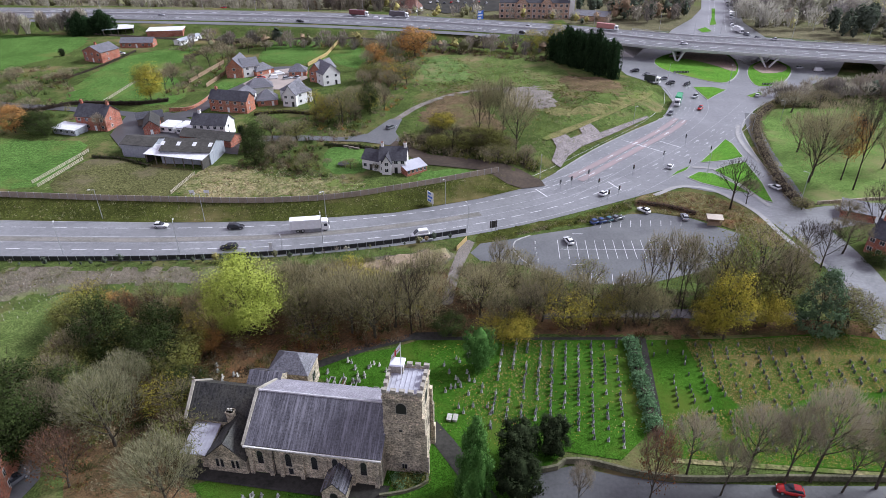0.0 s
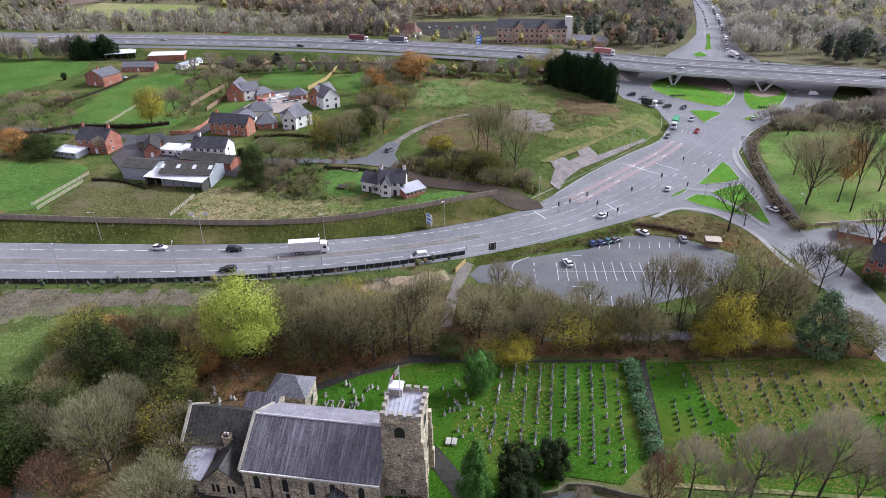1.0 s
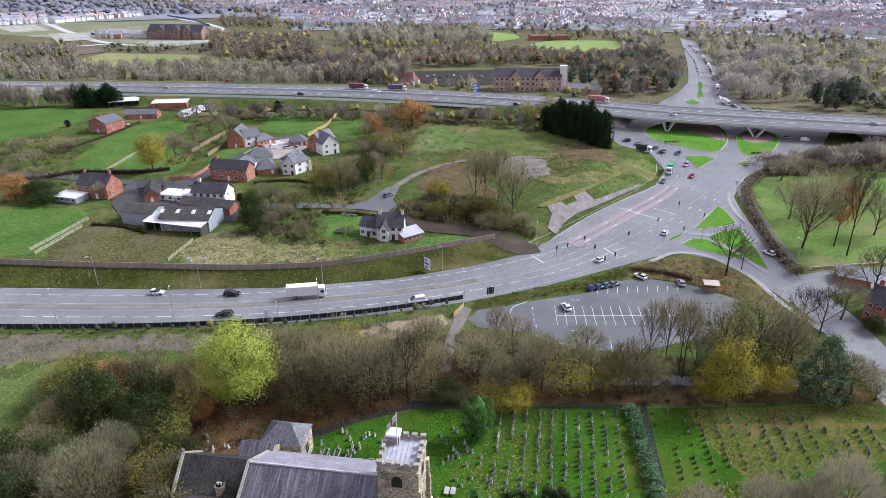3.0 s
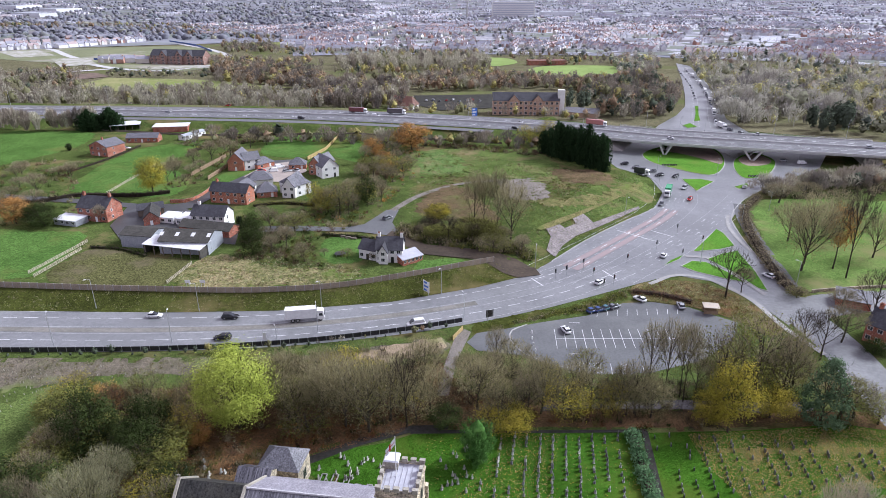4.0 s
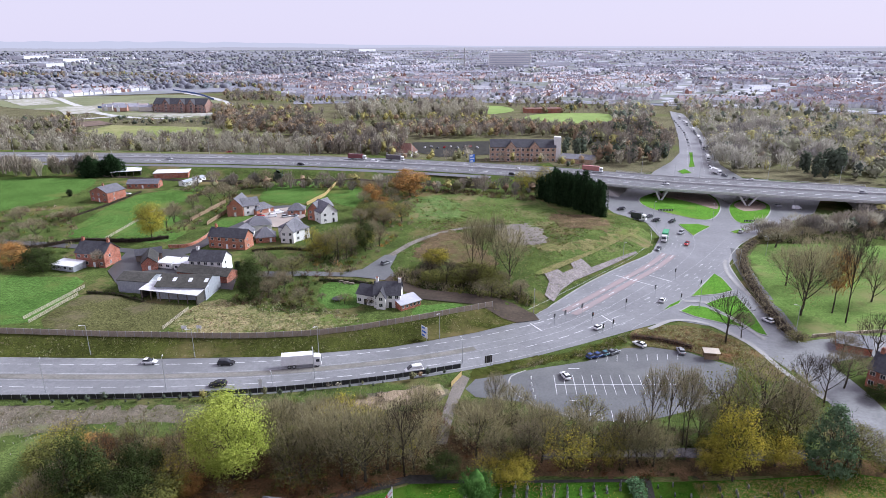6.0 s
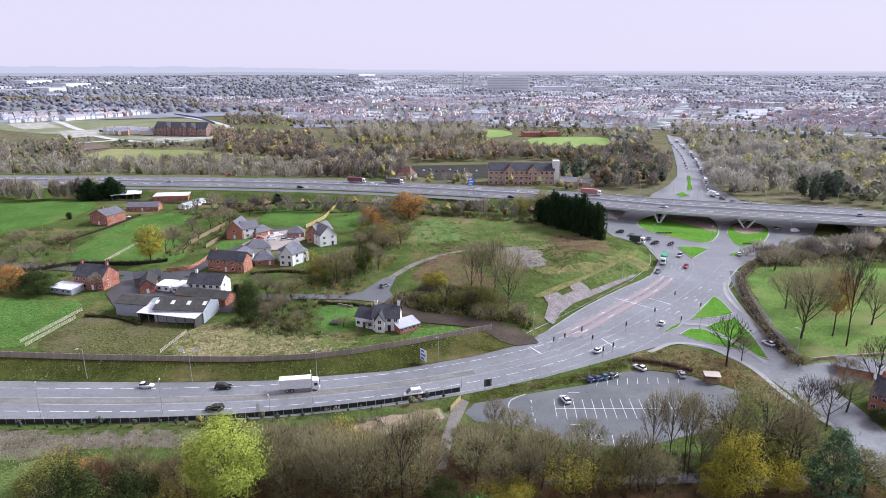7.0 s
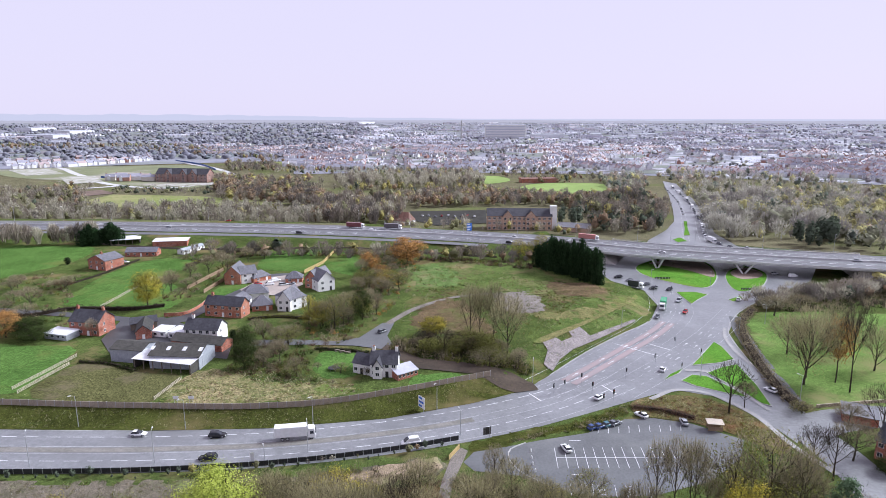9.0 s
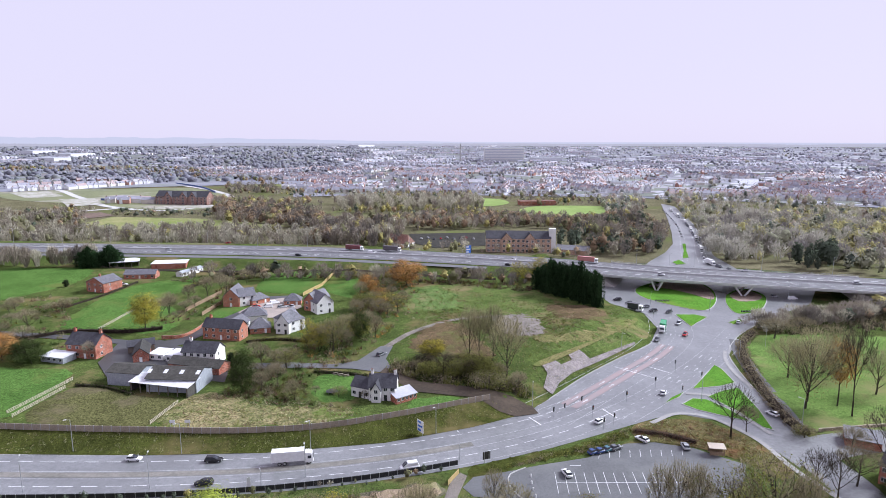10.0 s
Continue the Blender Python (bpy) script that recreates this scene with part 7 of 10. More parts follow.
# undergrowth, hedges and rough growth
W_FLOOR = [(-83.6, 109.9), (-52.5, 123.1), (1.8, 133.2), (97.0, 111.1), (94.3, 106.5), (-5.8, 106.8), (-28.8, 98.6), (-50.8, 91.9), (-50.2, 76.2), (-68.7, 77.5)]
scrub("undergrowth", "tangled brown undergrowth on the wood floor", W_FLOOR, 520, 1.5, [TWIG, TWIG_RED, LEAF_RUSSET, LEAF_OLIVE, TWIG_DARK, LEAF_DARK], 1, 0.55)
scrub("bramble_bank", "brambles and thin saplings beside the stream", [(4.7, 135.9), (16.1, 133.2), (29.1, 125.6), (56.1, 124.4), (76.5, 130.6), (86.6, 125.6), (82.1, 116.4), (53.9, 117.4), (24.9, 115.9), (5.4, 114.1)], 300, 1.7, [TWIG, TWIG_DARK, LEAF_OLIVE, TWIG, LEAF_DARK], 2, 0.65)
scrub("bramble_bank", "thorny scrub along the wood edge", [(-44.7, 135.9), (-21.7, 138.1), (-1.1, 140.1), (0.3, 120.8), (-24.5, 117.4), (-40.5, 118.5)], 200, 1.9, [TWIG, TWIG, LEAF_OLIVE, TWIG_DARK], 3, 0.75)
scrub("young_planting", "young saplings and weeds on the bare strip", [(-119.1, 133.7), (-61.8, 134.8), (-24.7, 138.7), (-24.0, 133.2), (-59.6, 128.0), (-93.2, 123.1), (-111.0, 121.2)], 260, 0.7, [TWIG_PALE, TWIG, LEAF_OLIVE, TWIG], 4, 0.7, per=24)
scrub("scrub_left", "dark overgrown bushes below the grass slope", [(-89.9, 88.7), (-82.7, 95.1), (-81.5, 105.9), (-71.7, 105.9), (-58.4, 88.8), (-58.7, 77.5), (-69.2, 71.3), (-78.7, 71.3)], 240, 2.0, [LEAF_DARK, LEAF_OLIVE, TWIG, LEAF_DARK], 5, 0.3)
scrub("wood_shrubs", "dark green shrubs and ivy below the pale trees", [(-83.4, 88.7), (-70.7, 98.6), (-54.4, 98.6), (-46.6, 82.9), (-43.2, 68.0), (-53.3, 65.8), (-62.6, 67.9)], 230, 1.5, [LEAF_DARK, LEAF_OLIVE, LEAF_DARK, TWIG, LEAF_RUSSET], 55, 0.25, per=60)
scrub("garden_growth", "unkempt bushes between gardens and lane", [(-229.6, 308.8), (-205.1, 326.0), (-172.3, 287.6), (-140.5, 224.9), (-168.7, 225.1)], 110, 2.0, [TWIG, LEAF_DARK, LEAF_OLIVE, TWIG_RED], 61, 0.5, leaf=0.38, per=38, thick=2.4)
scrub("garden_growth", "brown bushes between the green paddocks", [(-128.4, 276.0), (-118.4, 358.7), (-103.3, 328.9), (-117.7, 265.5)], 80, 1.8, [TWIG, TWIG_RED, LEAF_OLIVE], 62, 0.6, leaf=0.38, per=38, thick=2.4)
scrub("garden_growth", "tangled orchard growth beside the farm", [(-79.5, 234.2), (-37.9, 250.4), (-28.5, 230.5), (-44.1, 206.7), (-48.8, 191.5), (-68.0, 199.0)], 170, 1.7, [TWIG, LEAF_DARK, LEAF_OLIVE, TWIG_RED, TWIG], 63, 0.55, leaf=0.38, per=38, thick=2.4)
scrub("mound_brambles", "tan bramble patches on the mound", [(-9.9, 318.4), (7.1, 357.6), (25.0, 330.1), (62.6, 302.0), (65.5, 265.1), (42.3, 244.2), (26.1, 222.2), (-4.2, 236.5), (-11.0, 267.5)], 150, 1.3, [TWIG_RED, TWIG_PALE, LEAF_OLIVE, TWIG], 64, 0.6, per=50, height=0.7)
scrub("wood_ivy", "ivy and bramble patches on the wood floor", [(-55.8, 106.0), (-28.3, 108.9), (-6.0, 111.0), (-10.7, 106.0), (-26.6, 99.5), (-41.5, 94.4), (-49.2, 90.3)], 120, 1.2, [LEAF_DARK, LEAF_OLIVE, LEAF_ORANGE, LEAF_RUSSET, TWIG], 65, 0.3, per=60)
scrub("bank_grass", "coarse grass tufts on the road bank", [(-133.7, 161.4), (-80.0, 159.7), (-44.2, 161.1), (-11.5, 167.3), (28.1, 185.9), (19.0, 188.7), (-15.3, 175.3), (-48.8, 168.1), (-134.4, 169.1)], 1500, 0.55, [LEAF_OLIVE, TWIG_PALE, LEAF_OLIVE, TWIG], 6, 0.7, per=14, leaf=0.25)
scrub("lane_thicket", "dense dark thicket beside the muddy lane", [(-15.3, 221.0), (-1.6, 220.8), (14.7, 210.9), (31.5, 199.2), (30.9, 194.0), (14.0, 199.1), (-5.5, 205.9), (-15.9, 213.5)], 520, 2.3, [TWIG_DARK, TWIG, LEAF_OLIVE, LEAF_DARK, TWIG], 7, 0.6, leaf=0.4, per=36, thick=2.4)
scrub("orchard_scrub", "bushes and brambles between garden and farm", [(-72.2, 209.8), (-46.4, 212.5), (-40.1, 187.3), (-26.8, 183.7), (-69.1, 192.0)], 170, 1.4, [TWIG, LEAF_OLIVE, LEAF_DARK, TWIG_RED], 8, 0.5)
scrub("rough_tufts", "straw-coloured tufts of dead grass", [(-81.3, 190.1), (-74.1, 195.8), (-34.1, 183.7), (-24.7, 180.7), (-32.5, 172.8), (-81.9, 171.6)], 500, 0.7, [TWIG_PALE, LEAF_OLIVE, TWIG_PALE, TWIG], 9, 0.6, per=16)
scrub("mound_tufts", "gorse and rough tufts on the mound", [(-17.0, 250.4), (-7.3, 291.9), (3.7, 335.1), (54.7, 283.0), (98.5, 298.6), (94.4, 262.3), (42.3, 205.3), (33.6, 200.2), (14.9, 214.7), (-8.0, 223.9)], 2600, 0.8, [LEAF_GRASS, TWIG_PALE, LEAF_OLIVE, LEAF_GRASS, TWIG], 10, 0.45, per=14)
scrub("mound_tussocks", "pale tussocks of long grass on the mound", [(-8, 296), (4, 345), (30, 330), (58, 296), (92, 284), (84, 262), (50, 236), (30, 250), (5, 262)], 2600, 0.62, [TWIG_PALE, LEAF_GRASS, LEAF_GRASS, LEAF_OLIVE, TWIG_RED], 71, 0.3, per=10, leaf=0.42, height=0.6)
scrub("paddock_weeds", "dry weeds and nettles along the paddock edges", [(-132, 176), (-126, 206), (-100, 198), (-84, 192), (-84, 171), (-120, 172)], 260, 0.5, [TWIG_PALE, LEAF_OLIVE, LEAF_GRASS], 72, 0.4, per=12, height=0.5)
scrub("rough_field_tussocks", "straw tussocks and brambles in the rough field", [(-81, 190), (-60, 196), (-34, 187), (-22, 181), (-32, 172), (-82, 171)], 700, 0.85, [TWIG_PALE, TWIG_PALE, LEAF_GRASS, LEAF_OLIVE, TWIG_RED], 73, 0.3, per=14, leaf=0.4, height=0.55)
scrub("wood_edge_grass", "long grass and bracken below the wood", [(-84, 121), (-40, 124), (-2, 134), (4, 122), (-20, 118), (-60, 112)], 600, 0.8, [TWIG_PALE, LEAF_OLIVE, TWIG_RED, LEAF_GRASS], 74, 0.4, per=14, leaf=0.32, height=0.7)
scrub("mound_bushes", "low bushes on the mound", [(-11.3, 335.2), (12.9, 341.2), (11.2, 290.6), (-7.1, 282.5)], 60, 1.5, [LEAF_OLIVE, LEAF_DARK, LEAF_OLIVE], 11, 0.3)
scrub("copse_floor", "brushwood under the village copse", [(-53.3, 250.8), (-40.5, 302.3), (-44.8, 367.9), (-9.0, 367.8), (-12.7, 292.1), (-22.8, 250.6), (-36.1, 227.2), (-49.1, 227.2)], 260, 1.8, [TWIG, TWIG_RED, LEAF_OLIVE, TWIG, LEAF_ORANGE], 12, 0.6, leaf=0.38, per=38, thick=2.4)
scrub("verge_scrub", "brown scrub along the motorway verge", [(-157.4, 364.1), (-63.2, 382.7), (59.4, 347.3), (54.2, 332.1), (-28.2, 363.7), (-101.3, 372.4), (-137.5, 353.2)], 330, 2.0, [TWIG, TWIG_RED, TWIG_DARK, LEAF_OLIVE], 13, 0.7, leaf=0.38, per=38, thick=2.4)
scrub("shrub_bed_growth", "dry brown shrubs beside the car park", [(58.8, 173.4), (72.0, 179.1), (83.5, 176.6), (90.7, 164.3), (92.4, 148.2), (81.8, 154.6), (72.7, 162.9), (58.3, 168.0)], 420, 0.95, [LEAF_RUSSET, TWIG_RED, LEAF_OLIVE, TWIG_PALE], 14, 0.45, per=30)
scrub("verge_growth", "green bushes along the car park verge", [(9.7, 148.2), (22.7, 153.9), (42.0, 162.9), (60.1, 175.0), (55.3, 166.5), (41.1, 158.7), (24.2, 153.3)], 220, 0.9, [LEAF_OLIVE, LEAF_DARK, LEAF_OLIVE, TWIG], 15, 0.4, per=40)
scrub("thicket_floor", "dark brushwood in the thicket", [(144.8, 274.3), (168.5, 291.7), (235.7, 298.8), (217.6, 270.0), (155.1, 264.5)], 330, 2.2, [TWIG, TWIG_DARK, TWIG, LEAF_DARK], 16, 0.75, leaf=0.38, per=38, thick=2.4)
scrub("under_bridge_growth", "brown weeds under the bridge", [(110.5, 351.7), (144.0, 358.1), (184.5, 342.7), (171.1, 333.2), (134.2, 347.8)], 120, 0.8, [TWIG, TWIG_RED], 17, 0.8, per=20)
scrub("churchyard_shrubs", "ivy and garden shrubs by the tower", [(-8.9, 67.4), (-8.2, 69.7), (-3.7, 70.1), (-3.3, 68.6), (-6.2, 67.2)], 34, 1.2, [LEAF_LAUREL, LEAF_DARK, LEAF_OLIVE], 18, 0.1, per=120)


def hedge(name, label, line, width, height, material, n, seed, size=0.3):
    """A hedge as a dense band of leaves over a woody core."""
    rng = np.random.default_rng(seed)
    pts = along(spline(line, 2.0), 1.0)
    pick = rng.integers(0, len(pts), n)
    c = np.array([[p.x, p.y, ground_z(p.x, p.y)] for p, _ in pts])[pick]
    ang = rng.uniform(0, math.pi, n)
    bulge = 0.75 + 0.35 * np.sin(pick * 1.7) * np.cos(pick * 0.6) + rng.normal(0, 0.1, n)
    head = np.array([a for _, a in pts])[pick]
    off = np.cos(ang) * width / 2 * bulge
    p = c + np.stack([-np.sin(head) * off + rng.normal(0, 0.4, n), np.cos(head) * off + rng.normal(0, 0.4, n), np.sin(ang) ** 0.5 * height * bulge * rng.uniform(0.55, 1.02, n)], 1)
    e = thing(name, label, "hedge", 0, 0, 0)
    part("leaves", raw_mesh("leaves", [(*quads(p, size * rng.uniform(0.6, 1.4, n), rng), 0)], [material]), None, e)
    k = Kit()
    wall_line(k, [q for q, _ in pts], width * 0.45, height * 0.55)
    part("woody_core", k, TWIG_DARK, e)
    return e


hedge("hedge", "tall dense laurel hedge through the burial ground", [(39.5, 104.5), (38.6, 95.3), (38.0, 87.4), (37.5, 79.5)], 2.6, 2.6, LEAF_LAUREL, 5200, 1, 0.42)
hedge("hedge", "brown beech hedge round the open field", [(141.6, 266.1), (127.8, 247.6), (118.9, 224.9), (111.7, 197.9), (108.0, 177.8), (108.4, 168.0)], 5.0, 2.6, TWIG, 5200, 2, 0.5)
hedge("hedge", "clipped dark hedge between paddocks", [(-184.1, 302.6), (-178.2, 326.3), (-174.5, 358.7)], 1.6, 1.6, LEAF_DARK, 1500, 3)
hedge("hedge", "dark leafless lane-side hedge row", [(-194.2, 251.0), (-171.5, 252.5), (-159.6, 261.6), (-132.9, 261.6), (-120.1, 266.3)], 3.0, 2.4, TWIG_DARK, 2600, 4, 0.5)
hedge("hedge", "overgrown hedge behind the new estate", [(-139.7, 341.7), (-128.5, 375.4), (-108.3, 387.4), (-98.7, 390.5)], 4.0, 2.6, LEAF_OLIVE, 2200, 5, 0.5)
hedge("hedge", "garden hedge beside the village lane", [(-43.6, 213.6), (-30.0, 211.4), (-19.4, 205.9)], 1.6, 1.5, LEAF_DARK, 1200, 6, 0.4)
hedge("hedge", "trimmed hedge below the estate", [(-78.1, 247.2), (-67.3, 250.8), (-52.7, 247.9)], 2.2, 1.8, LEAF_OLIVE, 1300, 7, 0.4)
hedge("hedge", "rough hedge along the paddock fence", [(-122.0, 201.9), (-111.5, 200.3), (-99.1, 193.9)], 1.8, 1.5, LEAF_DARK, 1300, 8, 0.35)
hedge("hedge", "dense clipped brown hedge behind the car park", [(58.7, 171.1), (67.0, 168.8), (74.6, 163.6)], 2.5, 1.9, TWIG_RED, 2400, 9, 0.25)


# ---- far woods and the town ----
def wood_mats(tag, cols):
    return [leafy(tag + "_" + nm, c, tuple(v * 0.66 for v in c), 0.3) for nm, c in zip(("brown_twigs", "olive", "yellow", "evergreen", "russet", "dark_twigs", "pale_twigs"), cols)]


# aerial haze put into the wood colours: lightened and greyed, more so eastward
MID_MATS = wood_mats("wood", ((0.32, 0.275, 0.225), (0.265, 0.26, 0.145), (0.45, 0.40, 0.16), (0.12, 0.145, 0.105), (0.37, 0.265, 0.175), (0.205, 0.18, 0.16), (0.52, 0.485, 0.385)))
FAR_HAZE_MATS = wood_mats("plain", ((0.26, 0.26, 0.30), (0.27, 0.275, 0.27), (0.38, 0.37, 0.30), (0.205, 0.225, 0.245), (0.31, 0.285, 0.29), (0.235, 0.235, 0.28), (0.36, 0.36, 0.41)))
EAST_HAZE_MATS = wood_mats("east", ((0.41, 0.375, 0.33), (0.385, 0.385, 0.27), (0.56, 0.52, 0.25), (0.20, 0.23, 0.185), (0.45, 0.36, 0.28), (0.30, 0.275, 0.26), (0.58, 0.55, 0.47)))
TOWN_HAZE_MATS = wood_mats("suburb", ((0.36, 0.355, 0.40), (0.365, 0.37, 0.36), (0.48, 0.46, 0.37), (0.27, 0.29, 0.305), (0.40, 0.365, 0.365), (0.32, 0.32, 0.37), (0.50, 0.495, 0.55)))


def grove(label, spots, seed, weights, h=(8, 14), leaves=24, twigs=30, leaf=1.7, mats=None, slim=1.0, name="far_wood", sides=6):
    """Uncounted trees as one mesh: a ragged crown mass each, with leaf clumps or upswept twigs breaking its outline."""
    rng = np.random.default_rng(seed)
    mats = mats or MID_MATS
    w = np.array(weights, float) / sum(weights)
    n = len(spots)
    xy = np.array([p[:2] for p in spots])
    o = np.column_stack([xy, [ground_z(x, y) for x, y in xy]])
    hh = rng.uniform(*h, n) * rng.choice([0.6, 0.85, 1.0, 1.0, 1.15], n)
    r = hh * rng.uniform(0.30, 0.46, n) * slim
    kind = rng.choice(7, n, p=w)
    bare = np.isin(kind, (0, 5, 6))
    levels = ((0.26, 0.5), (0.5, 0.9), (0.72, 0.8), (0.9, 0.35)) if sides > 4 else ((0.05, 0.8), (0.6, 0.9))
    full = np.nonzero(~bare | (sides < 5))[0]
    c, fo, fr, fh, fk, nf = 0.84, o[full], r[full][:, None], hh[full][:, None], kind[full], len(full)
    rings = []
    for f, kk in levels:
        a = np.arange(sides) * math.tau / sides + rng.uniform(0, 6, (nf, 1))
        q = fr * kk * c * rng.uniform(0.5, 1.3, (nf, sides))
        rings.append(np.stack([fo[:, :1] + np.cos(a) * q, fo[:, 1:2] + np.sin(a) * q, fo[:, 2:] + fh * c * f * rng.uniform(0.85, 1.15, (nf, sides))], 2))
    top = (fo + np.concatenate([rng.normal(0, 0.1, (nf, 2)) * fr, fh * c], 1))[:, None]
    v = np.concatenate(rings + [top], 1).reshape(-1, 3)
    per = sides * len(levels) + 1
    base = (np.arange(nf) * per)[:, None, None]
    quad = np.array([[i * sides + j, i * sides + (j + 1) % sides, (i + 1) * sides + (j + 1) % sides, (i + 1) * sides + j] for i in range(len(levels) - 1) for j in range(sides)])
    cap = np.array([[(len(levels) - 1) * sides + j, (len(levels) - 1) * sides + (j + 1) % sides, per - 1] for j in range(sides)])
    sets = [(v, (base + quad).reshape(-1, 4), np.repeat(fk, len(quad))), (np.zeros((0, 3)), (base + cap).reshape(-1, 3) - len(v), np.repeat(fk, len(cap)))]
    for mask, m in ((~bare, leaves), (bare, leaves // 3)):
        i = np.repeat(np.nonzero(mask)[0], m)
        if len(i):
            q = rng.normal(0, 1, (len(i), 3))
            q[:, 2] = q[:, 2] * 0.8 + 0.25
            q /= np.linalg.norm(q, axis=1)[:, None]
            p = o[i] + q * np.stack([r[i], r[i], hh[i] * 0.43], 1) * rng.uniform(0.75, 1.06, (len(i), 1)) + np.stack([0 * r[i], 0 * r[i], hh[i] * 0.56], 1)
            lv, lf = quads(p, leaf * rng.uniform(0.5, 1.3, len(i)) * hh[i] / 11, rng, 0.3, q * 1.3)
            sets.append((lv, lf, kind[i]))
    i = np.repeat(np.nonzero(bare)[0], twigs)
    if len(i):
        ang, rad = rng.uniform(0, math.tau, len(i)), np.sqrt(rng.uniform(0, 1, len(i)))
        up = np.sqrt(np.maximum(0.0, 1 - rad ** 2 * 0.9))
        a = o[i] + np.stack([np.cos(ang) * rad * r[i] * 0.35, np.sin(ang) * rad * r[i] * 0.35, hh[i] * (0.12 + 0.3 * rng.uniform(0, 1, len(i)))], 1)
        b = o[i] + np.stack([np.cos(ang) * rad * r[i] * 1.1, np.sin(ang) * rad * r[i] * 1.1, hh[i] * (0.5 + 0.52 * up * rng.uniform(0.8, 1.0, len(i)))], 1)
        fuzz = rng.uniform(0, 1, len(i)) < 0.62
        a[fuzz] = (o[i] + (b - o[i]) * np.array([0.72, 0.72, 0.78]))[fuzz]
        b[fuzz] += rng.normal(0, 0.05, (fuzz.sum(), 3)) * hh[i][fuzz][:, None]
        lv, lf = slivers(a, b, hh[i] * np.where(fuzz, 0.036, 0.026) * rng.uniform(0.7, 1.5, len(i)), rng)
        sets.append((lv, lf, kind[i]))
    return structure(name, raw_mesh(name, sets, mats), None, label, "trees", kind="stuff")


